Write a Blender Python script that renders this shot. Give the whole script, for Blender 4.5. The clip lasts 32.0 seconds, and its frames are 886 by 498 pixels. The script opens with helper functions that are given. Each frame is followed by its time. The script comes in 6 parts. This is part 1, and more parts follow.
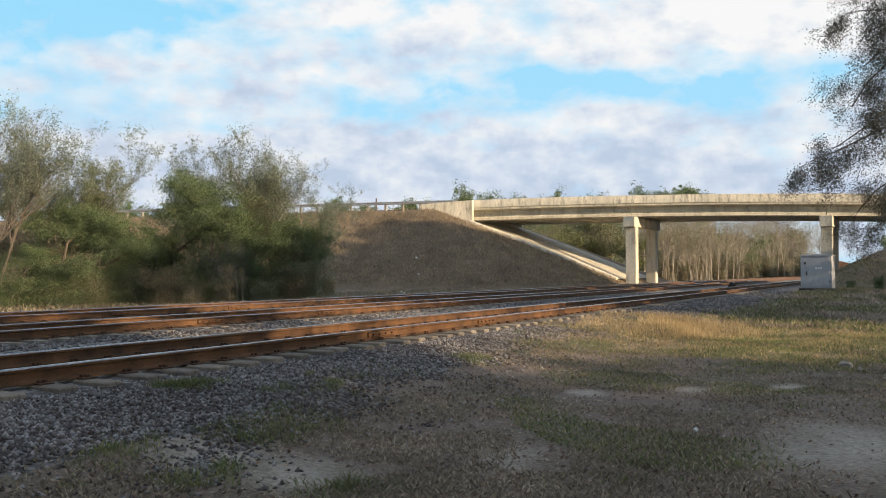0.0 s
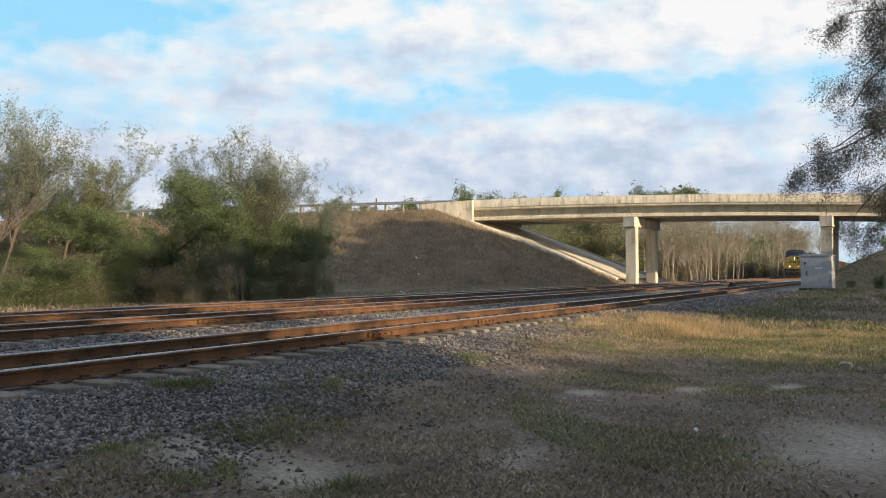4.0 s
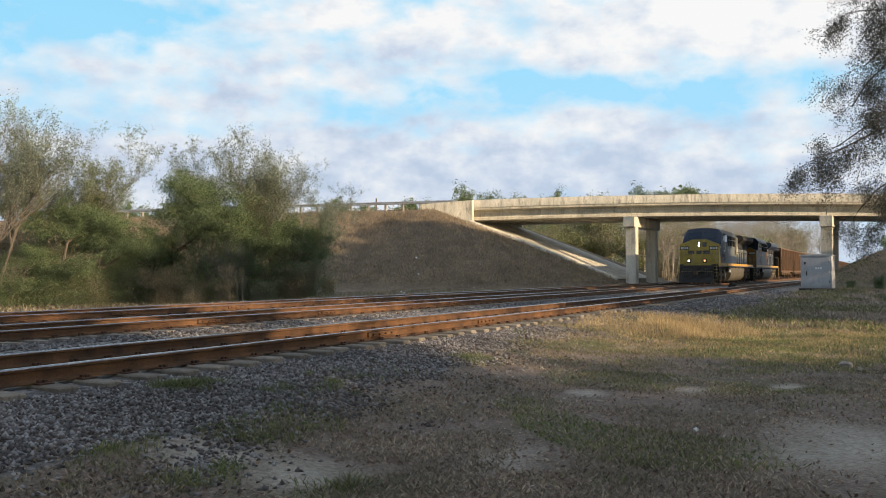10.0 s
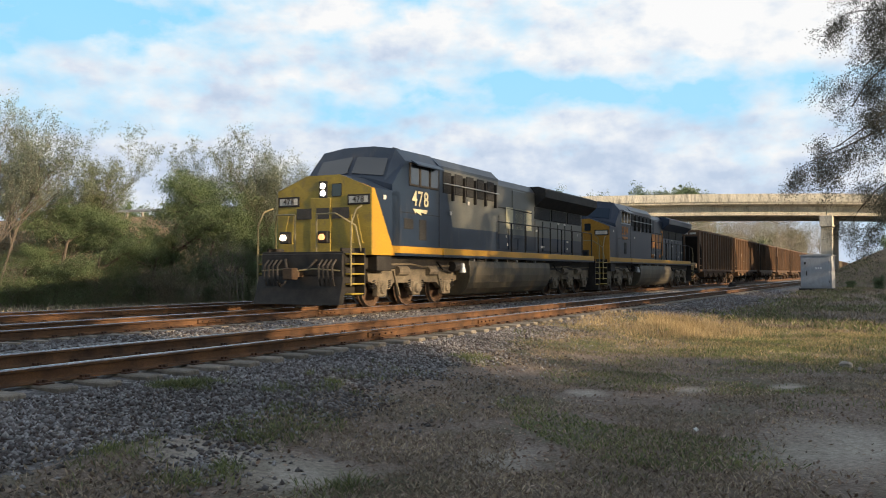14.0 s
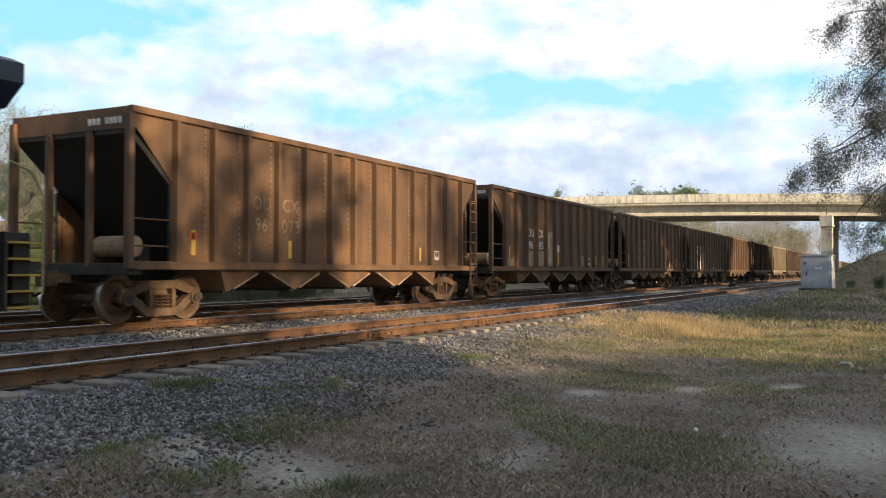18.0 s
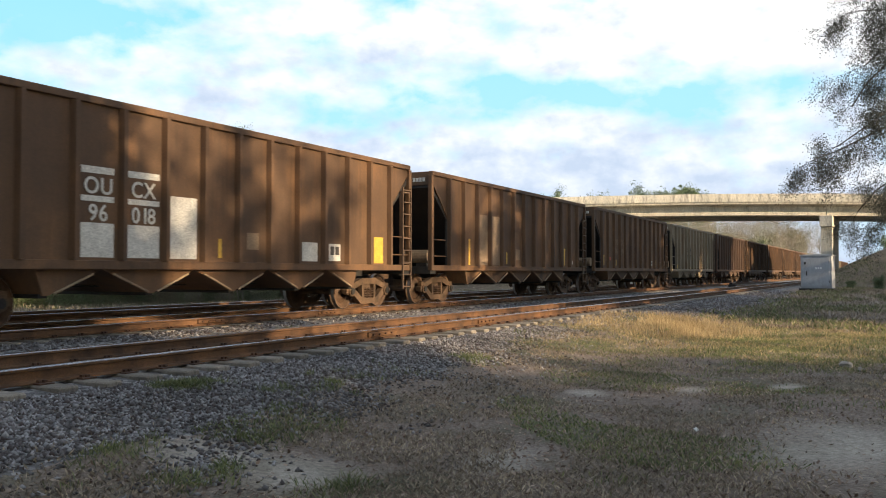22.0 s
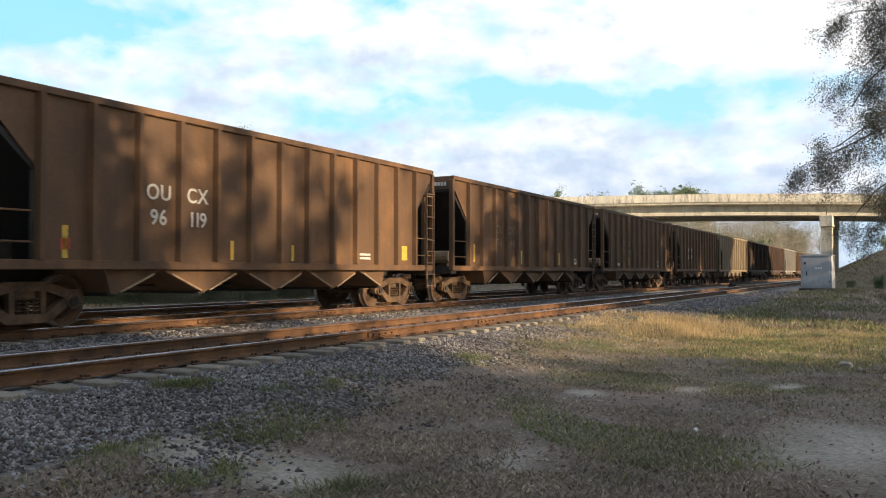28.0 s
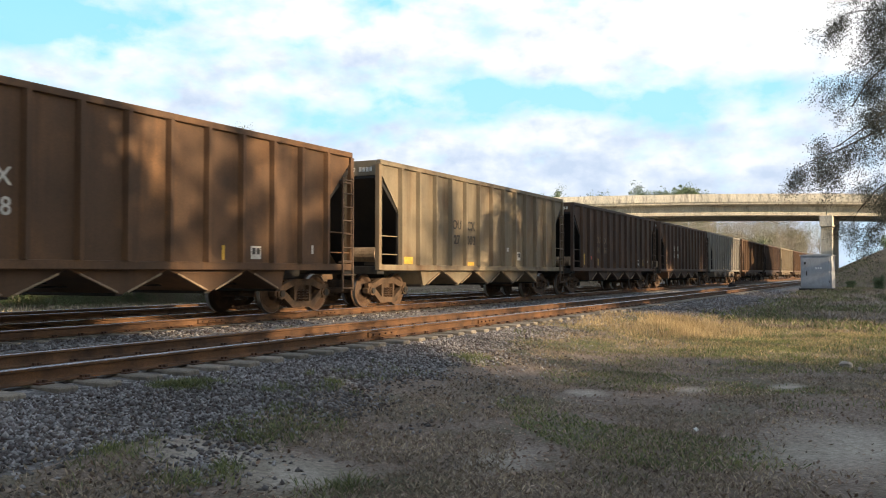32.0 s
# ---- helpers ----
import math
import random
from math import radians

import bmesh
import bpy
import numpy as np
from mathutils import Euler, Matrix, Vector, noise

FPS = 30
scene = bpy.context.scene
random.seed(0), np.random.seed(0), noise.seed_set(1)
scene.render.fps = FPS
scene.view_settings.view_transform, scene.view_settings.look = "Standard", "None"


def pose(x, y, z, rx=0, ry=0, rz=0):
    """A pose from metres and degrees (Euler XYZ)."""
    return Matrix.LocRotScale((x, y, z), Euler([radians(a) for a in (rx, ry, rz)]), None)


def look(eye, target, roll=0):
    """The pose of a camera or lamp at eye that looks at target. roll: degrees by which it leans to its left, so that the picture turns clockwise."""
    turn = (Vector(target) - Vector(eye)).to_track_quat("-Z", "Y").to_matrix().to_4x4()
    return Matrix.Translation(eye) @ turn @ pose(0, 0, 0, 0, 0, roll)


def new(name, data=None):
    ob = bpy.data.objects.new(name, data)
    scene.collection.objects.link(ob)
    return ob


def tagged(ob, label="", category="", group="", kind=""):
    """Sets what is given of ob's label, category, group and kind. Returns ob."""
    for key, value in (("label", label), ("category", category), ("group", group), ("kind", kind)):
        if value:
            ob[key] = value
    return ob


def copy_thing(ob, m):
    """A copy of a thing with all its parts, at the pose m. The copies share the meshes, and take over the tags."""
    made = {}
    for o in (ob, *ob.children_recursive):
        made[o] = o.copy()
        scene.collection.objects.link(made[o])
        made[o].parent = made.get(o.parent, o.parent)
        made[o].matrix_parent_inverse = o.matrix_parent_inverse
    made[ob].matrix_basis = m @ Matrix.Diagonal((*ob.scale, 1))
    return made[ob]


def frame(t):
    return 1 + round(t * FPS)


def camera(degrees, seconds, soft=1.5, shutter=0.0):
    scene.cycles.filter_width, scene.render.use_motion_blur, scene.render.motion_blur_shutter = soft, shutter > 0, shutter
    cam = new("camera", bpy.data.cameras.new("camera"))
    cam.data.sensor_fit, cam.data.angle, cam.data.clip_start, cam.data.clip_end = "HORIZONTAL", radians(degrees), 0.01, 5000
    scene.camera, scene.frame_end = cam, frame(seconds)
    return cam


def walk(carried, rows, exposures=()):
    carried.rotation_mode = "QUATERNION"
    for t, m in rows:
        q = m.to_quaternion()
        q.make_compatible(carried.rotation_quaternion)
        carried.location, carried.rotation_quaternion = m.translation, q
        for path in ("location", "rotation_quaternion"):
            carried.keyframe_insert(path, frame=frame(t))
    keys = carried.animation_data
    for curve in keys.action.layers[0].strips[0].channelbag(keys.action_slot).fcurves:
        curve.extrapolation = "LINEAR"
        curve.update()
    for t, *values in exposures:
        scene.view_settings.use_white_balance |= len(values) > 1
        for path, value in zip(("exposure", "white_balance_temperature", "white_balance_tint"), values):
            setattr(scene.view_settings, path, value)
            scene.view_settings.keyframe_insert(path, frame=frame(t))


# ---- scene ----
# World: x runs along the railway away from the camera, y across it, z up; ground at the camera is z = 0.
RAIL = 0.587                     # height of the rail heads
TRACKS = (8.574, 13.85, 18.25)   # centre lines of the three tracks
LIE = radians(0.674)             # the tracks bear off a little from the x axis
RAILWAY = Matrix.Rotation(LIE, 4, "Z")
BEAR = math.tan(LIE)
TURN, TILT = radians(27.61), radians(1.506)
cam = camera(53.4, 32.0, soft=0.95, shutter=0.12)
EYE = Vector((0.0, 0.0, 1.55))
AIM = EYE + Vector((math.cos(TURN), math.sin(TURN), math.tan(TILT)))
walk(cam, [(0.0, look(EYE, AIM)), (32.0, look(EYE, AIM))], exposures=[(0.0, 0.28), (12.5, 0.28), (14.5, 0.36), (16.5, 0.53), (20.0, 0.56), (32.0, 0.56)])

# ---- light ----
SUN_AZ = Vector((-0.10, -0.995, 0.0)).normalized()
SUN_EL = radians(13.5)
to_sun = Vector((SUN_AZ.x * math.cos(SUN_EL), SUN_AZ.y * math.cos(SUN_EL), math.sin(SUN_EL)))
world = bpy.data.worlds.new("sky")
scene.world = world
world.use_nodes = True
wn, wl = world.node_tree.nodes, world.node_tree.links
sky = wn.new("ShaderNodeTexSky")
sky.sky_type, sky.sun_disc = "NISHITA", False
sky.sun_elevation = SUN_EL
sky.sun_rotation = math.atan2(to_sun.x, to_sun.y)
sky.dust_density, sky.ozone_density = 0.6, 1.5
wl.new(sky.outputs[0], wn["Background"].inputs[0])
wn["Background"].inputs[1].default_value = 0.15
# broken cloud all round, as bright as the drifting bank in view
wcloud = wn.new("ShaderNodeBackground")
wcloud.inputs[0].default_value, wcloud.inputs[1].default_value = (0.88, 0.94, 1.0, 1), 0.85
wmap = wn.new("ShaderNodeMapping")
wmap.inputs["Scale"].default_value = (1, 1, 2.5)
wl.new(wn.new("ShaderNodeTexCoord").outputs["Generated"], wmap.inputs[0])
wnoise = wn.new("ShaderNodeTexNoise")
wnoise.inputs["Scale"].default_value, wnoise.inputs["Detail"].default_value = 2.6, 6
wl.new(wmap.outputs[0], wnoise.inputs["Vector"])
wcover = wn.new("ShaderNodeMapRange")
wcover.inputs[1].default_value, wcover.inputs[2].default_value = 0.42, 0.62
wl.new(wnoise.outputs["Fac"], wcover.inputs[0])
wmix = wn.new("ShaderNodeMixShader")
wl.new(wcover.outputs[0], wmix.inputs[0])
wl.new(wn["Background"].outputs[0], wmix.inputs[1])
wl.new(wcloud.outputs[0], wmix.inputs[2])
wl.new(wmix.outputs[0], wn["World Output"].inputs[0])
sun = new("sun", bpy.data.lights.new("sun", "SUN"))
sun.data.energy, sun.data.angle, sun.data.color = 6.4, radians(0.5), (1.0, 0.75, 0.47)
sun.matrix_basis = look((0, 0, 60), Vector((0, 0, 60)) - to_sun)


# ---- materials ----
def nodes_of(m):
    m.use_nodes = True
    return m.node_tree.nodes, m.node_tree.links, m.node_tree.nodes["Principled BSDF"]


def ramp(n, stops):
    r = n.new("ShaderNodeValToRGB")
    e = r.color_ramp.elements
    while len(e) < len(stops):
        e.new(0.5)
    for k, (p, c) in zip(e, stops):
        k.position, k.color = p, (*c, 1) if len(c) == 3 else c
    return r


def noise_tex(n, l, vec, scale, detail=4, rough=0.55, stretch=None):
    t = n.new("ShaderNodeTexNoise")
    t.inputs["Scale"].default_value, t.inputs["Detail"].default_value, t.inputs["Roughness"].default_value = scale, detail, rough
    if stretch:
        mp = n.new("ShaderNodeMapping")
        mp.inputs["Scale"].default_value = stretch
        l.new(vec, mp.inputs[0])
        vec = mp.outputs[0]
    l.new(vec, t.inputs["Vector"])
    return t.outputs["Fac"]


def mixc(n, l, fac, a, b, mode="MIX"):
    m = n.new("ShaderNodeMix")
    m.data_type, m.blend_type = "RGBA", mode
    for sock, v in ((m.inputs[0], fac), (m.inputs[6], a), (m.inputs[7], b)):
        if isinstance(v, (int, float)):
            sock.default_value = v
        elif isinstance(v, tuple):
            sock.default_value = (*v, 1)
        else:
            l.new(v, sock)
    return m.outputs[2]


def calc(n, l, op, a, b=None, c=None):
    m = n.new("ShaderNodeMath")
    m.operation = op
    for s, v in zip(m.inputs, (a, b, c)):
        if isinstance(v, (int, float)):
            s.default_value = v
        elif v is not None:
            l.new(v, s)
    return m.outputs[0]


def bump(n, l, b, height, strength=0.4, distance=0.02):
    k = n.new("ShaderNodeBump")
    k.inputs["Strength"].default_value, k.inputs["Distance"].default_value = strength, distance
    l.new(height, k.inputs["Height"])
    l.new(k.outputs[0], b.inputs["Normal"])


def surface(name, c1, c2, scale=3.0, fine=40.0, rough=0.8, metal=0.0, relief=0.3, depth=0.01, stretch=None, dirt=None, vary=0.0):
    """Two-scale surface: broad patches between c1 and c2, fine grain, optional dirt colour, optional variation per piece."""
    m = bpy.data.materials.new(name)
    n, l, b = nodes_of(m)
    v = n.new("ShaderNodeTexCoord").outputs["Object"]
    broad = noise_tex(n, l, v, scale, 5, 0.6, stretch)
    grain = noise_tex(n, l, v, fine, 3, 0.6, stretch)
    r = ramp(n, [(0.32, c1), (0.68, c2)])
    l.new(broad, r.inputs[0])
    g = ramp(n, [(0.25, (0.6, 0.6, 0.6)), (0.75, (1.25, 1.25, 1.25))])
    l.new(grain, g.inputs[0])
    col = mixc(n, l, 1.0, r.outputs[0], g.outputs[0], "MULTIPLY")
    if dirt:
        d = ramp(n, [(0.5, (0, 0, 0)), (0.72, (1, 1, 1))])
        l.new(noise_tex(n, l, v, scale * 2.3, 6, 0.7, stretch), d.inputs[0])
        col = mixc(n, l, d.outputs[0], col, dirt)
    if vary:
        info = n.new("ShaderNodeObjectInfo")
        k = calc(n, l, "MULTIPLY_ADD", info.outputs["Random"], 2 * vary, 1 - vary)
        cc = n.new("ShaderNodeCombineColor")
        for s in cc.inputs:
            l.new(k, s)
        col = mixc(n, l, 1.0, col, cc.outputs[0], "MULTIPLY")
    l.new(col, b.inputs["Base Color"])
    b.inputs["Roughness"].default_value, b.inputs["Metallic"].default_value = rough, metal
    if relief:
        bump(n, l, b, grain, relief, depth)
    return m


def leaf_material(name, c1, c2, c3, shine=0.5):
    m = bpy.data.materials.new(name)
    n, l, b = nodes_of(m)
    g = n.new("ShaderNodeNewGeometry")
    r = ramp(n, [(0.0, c1), (0.5, c2), (1.0, c3)])
    l.new(g.outputs["Random Per Island"], r.inputs[0])
    v = n.new("ShaderNodeTexCoord").outputs["Object"]
    k = ramp(n, [(0.3, (0.65, 0.65, 0.65)), (0.7, (1.25, 1.25, 1.25))])
    l.new(noise_tex(n, l, v, 0.7, 3), k.inputs[0])
    col = mixc(n, l, 1.0, r.outputs[0], k.outputs[0], "MULTIPLY")
    l.new(col, b.inputs["Base Color"])
    b.inputs["Roughness"].default_value = 0.6
    t = n.new("ShaderNodeBsdfTranslucent")
    l.new(col, t.inputs[0])
    mx = n.new("ShaderNodeMixShader")
    mx.inputs[0].default_value = 0.3
    l.new(b.outputs[0], mx.inputs[1])
    l.new(t.outputs[0], mx.inputs[2])
    l.new(mx.outputs[0], n["Material Output"].inputs[0])
    return m


def glow(name, c, strength):
    m = bpy.data.materials.new(name)
    n, l, b = nodes_of(m)
    b.inputs["Base Color"].default_value = (*c, 1)
    b.inputs["Emission Color"].default_value = (*c, 1)
    b.inputs["Emission Strength"].default_value = strength
    return m


def ground_material():
    """Sandy turf: dry brown grass, green patches, bare pale sand, and grey gravel towards the tracks."""
    m = bpy.data.materials.new("turf")
    n, l, b = nodes_of(m)
    v = n.new("ShaderNodeTexCoord").outputs["Object"]
    xyz = n.new("ShaderNodeSeparateXYZ")
    l.new(v, xyz.inputs[0])
    fine = noise_tex(n, l, v, 22, 6, 0.72)
    mid = noise_tex(n, l, v, 1.3, 5, 0.65)

    def blob(x, y, rx, ry):
        """1 at the middle of a patch, 0 from its rim outwards."""
        dx = calc(n, l, "DIVIDE", calc(n, l, "SUBTRACT", xyz.outputs[0], x), rx)
        dy = calc(n, l, "DIVIDE", calc(n, l, "SUBTRACT", xyz.outputs[1], y), ry)
        d = calc(n, l, "SQRT", calc(n, l, "ADD", calc(n, l, "MULTIPLY", dx, dx), calc(n, l, "MULTIPLY", dy, dy)))
        return calc(n, l, "MAXIMUM", calc(n, l, "SUBTRACT", 1.0, d), 0.0)

    def patches(rows, lo, hi, wobble=0.55):
        t = None
        for row in rows:
            k = blob(*row)
            t = k if t is None else calc(n, l, "MAXIMUM", t, k)
        r = ramp(n, [(lo, (0, 0, 0)), (hi, (1, 1, 1))])
        l.new(calc(n, l, "ADD", t, calc(n, l, "MULTIPLY_ADD", mid, wobble, -wobble * 0.5)), r.inputs[0])
        return r.outputs[0]

    dry = ramp(n, [(0.28, (0.07, 0.056, 0.046)), (0.5, (0.19, 0.15, 0.12)), (0.75, (0.34, 0.275, 0.215))])
    l.new(fine, dry.inputs[0])
    grn = ramp(n, [(0.3, (0.025, 0.035, 0.012)), (0.7, (0.09, 0.11, 0.035))])
    l.new(fine, grn.inputs[0])
    gm = ramp(n, [(0.50, (0, 0, 0)), (0.66, (0.75, 0.75, 0.75))])
    l.new(noise_tex(n, l, v, 0.42, 4, 0.6), gm.inputs[0])
    c = mixc(n, l, gm.outputs[0], dry.outputs[0], grn.outputs[0])
    sand = ramp(n, [(0.3, (0.20, 0.175, 0.145)), (0.7, (0.50, 0.45, 0.38))])
    l.new(fine, sand.inputs[0])
    sm = patches([(8.6, 0.35, 2.3, 1.45), (5.5, 4.15, 0.8, 0.9), (5.35, 4.9, 0.8, 1.0), (11.1, 3.7, 0.5, 0.4), (11.9, 2.5, 0.7, 0.45), (12.5, 1.4, 0.7, 0.4), (6.7, 3.0, 0.9, 0.5), (20.0, 0.5, 2.2, 0.7)], 0.25, 0.85, 1.1)
    c = mixc(n, l, sm, c, sand.outputs[0])
    stone = n.new("ShaderNodeTexVoronoi")
    stone.inputs["Scale"].default_value = 17
    l.new(v, stone.inputs["Vector"])
    sep = n.new("ShaderNodeSeparateColor")
    l.new(stone.outputs["Color"], sep.inputs[0])
    grv = ramp(n, [(0.0, (0.05, 0.048, 0.05)), (0.6, (0.16, 0.152, 0.15)), (1.0, (0.32, 0.31, 0.30))])
    l.new(sep.outputs[0], grv.inputs[0])
    edge = calc(n, l, "MULTIPLY_ADD", noise_tex(n, l, v, 0.9, 5, 0.65), 3.0, -1.5)
    yy = calc(n, l, "ADD", calc(n, l, "MULTIPLY_ADD", xyz.outputs[0], -BEAR, xyz.outputs[1]), edge)
    rim = calc(n, l, "MULTIPLY_ADD", calc(n, l, "MINIMUM", xyz.outputs[0], 18.0), 0.1, 4.7)
    g1 = calc(n, l, "MULTIPLY", calc(n, l, "GREATER_THAN", yy, rim), calc(n, l, "GREATER_THAN", calc(n, l, "ADD", calc(n, l, "MAXIMUM", xyz.outputs[0], xyz.outputs[1]), calc(n, l, "MULTIPLY", edge, 0.4)), 5.5))
    g2 = calc(n, l, "LESS_THAN", yy, 20.2)
    gv = calc(n, l, "MULTIPLY", g1, g2)
    pad = patches([(48.0, 6.2, 15.0, 1.7)], 0.3, 0.5, 0.3)
    c = mixc(n, l, calc(n, l, "MAXIMUM", gv, pad), c, grv.outputs[0])
    # dry broom grass on the embankments
    high = n.new("ShaderNodeMapRange")
    high.inputs[1].default_value, high.inputs[2].default_value = 0.42, 0.75
    l.new(xyz.outputs[2], high.inputs[0])
    bank = ramp(n, [(0.3, (0.062, 0.045, 0.03)), (0.5, (0.155, 0.115, 0.075)), (0.72, (0.32, 0.25, 0.165))])
    l.new(calc(n, l, "MULTIPLY_ADD", noise_tex(n, l, v, 5, 6, 0.7), 0.7, calc(n, l, "MULTIPLY", noise_tex(n, l, v, 0.35, 4, 0.6), 0.3)), bank.inputs[0])
    beyond = calc(n, l, "GREATER_THAN", yy, 20.4)
    c = mixc(n, l, calc(n, l, "MAXIMUM", high.outputs[0], beyond), c, bank.outputs[0])
    l.new(c, b.inputs["Base Color"])
    b.inputs["Roughness"].default_value = 0.95
    bump(n, l, b, fine, 0.8, 0.04)
    return m


TURF = ground_material()
STONE = leaf_material("ballast_stone", (0.07, 0.049, 0.042), (0.15, 0.138, 0.136), (0.40, 0.39, 0.39))
DRYGRASS = leaf_material("dry_grass", (0.13, 0.10, 0.073), (0.26, 0.21, 0.15), (0.45, 0.37, 0.26))
GREENGRASS = leaf_material("green_grass", (0.075, 0.095, 0.035), (0.15, 0.175, 0.065), (0.27, 0.28, 0.12))
STRAW = leaf_material("straw_grass", (0.28, 0.20, 0.095), (0.43, 0.325, 0.175), (0.57, 0.455, 0.26))
CONCRETE = surface("weathered_concrete", (0.52, 0.49, 0.41), (0.72, 0.67, 0.56), 0.6, 25, 0.85, stretch=(1, 1, 0.35), dirt=(0.28, 0.25, 0.2), relief=0.25)
PARAPET = surface("stained_concrete", (0.52, 0.49, 0.41), (0.74, 0.69, 0.57), 1.2, 25, 0.85, stretch=(1, 1, 0.2), dirt=(0.12, 0.11, 0.09), relief=0.25)
TIE = surface("weathered_sleeper", (0.14, 0.122, 0.10), (0.28, 0.245, 0.20), 4, 50, 0.9, stretch=(6, 1, 1), relief=0.5, vary=0.25)
RUST = surface("rusty_rail_steel", (0.058, 0.03, 0.0155), (0.18, 0.088, 0.037), 2.5, 60, 0.75, 0.2, relief=0.3)
HEAD = surface("polished_rail_head", (0.5, 0.5, 0.51), (0.66, 0.66, 0.68), 3, 40, 0.22, 1.0, relief=0.05)
SPIKE = surface("spike_iron", (0.05, 0.03, 0.02), (0.12, 0.06, 0.035), 9, 60, 0.8, 0.3)
ASPHALT = surface("asphalt", (0.04, 0.04, 0.042), (0.07, 0.07, 0.07), 3, 80, 0.9)
GALV = surface("galvanised_steel", (0.33, 0.35, 0.37), (0.45, 0.47, 0.49), 2, 30, 0.5, 0.6, relief=0.1)
BOXGREY = surface("grey_cabinet_paint", (0.36, 0.38, 0.41), (0.44, 0.46, 0.48), 1.2, 30, 0.55, 0.1, relief=0.1, dirt=(0.30, 0.31, 0.32))
BARK = surface("bark", (0.07, 0.055, 0.045), (0.17, 0.14, 0.115), 3, 25, 0.95, stretch=(3, 3, 0.6), relief=0.7, depth=0.03)
GREYBARK = surface("grey_bark", (0.10, 0.088, 0.075), (0.23, 0.205, 0.18), 2, 20, 0.95, stretch=(2, 2, 0.5), relief=0.5, depth=0.02)
TWIGBARK = surface("twig_bark", (0.085, 0.07, 0.058), (0.17, 0.145, 0.12), 2, 20, 0.95, stretch=(2, 2, 0.5), relief=0.5, depth=0.02)
WOODBARK = surface("woodland_bark", (0.24, 0.21, 0.17), (0.46, 0.41, 0.35), 2, 20, 0.95, stretch=(2, 2, 0.5), relief=0.5, depth=0.02)
PALEBARK = surface("pale_bark", (0.22, 0.19, 0.16), (0.42, 0.38, 0.33), 2, 20, 0.95, stretch=(2, 2, 0.5), relief=0.5, depth=0.02)
LITTER = surface("white_litter", (0.75, 0.75, 0.73), (0.85, 0.85, 0.83), 8, 40, 0.7)
DARKSTEEL = surface("grimy_black_steel", (0.012, 0.011, 0.0105), (0.035, 0.031, 0.027), 3, 30, 0.7, 0.2, relief=0.3)
FREIGHTMUD = surface("rusty_truck_casting", (0.042, 0.026, 0.016), (0.135, 0.082, 0.046), 3, 30, 0.85, 0.1, relief=0.35)
TRUCKMUD = surface("dusty_truck_steel", (0.095, 0.078, 0.056), (0.22, 0.182, 0.13), 3, 30, 0.85, 0.1, relief=0.35)
WHEEL = surface("wheel_steel", (0.04, 0.024, 0.016), (0.13, 0.075, 0.043), 3, 40, 0.75, 0.2, relief=0.3)
TREAD = surface("bright_wheel_tread", (0.35, 0.33, 0.31), (0.5, 0.48, 0.46), 3, 40, 0.35, 1.0, relief=0.1)


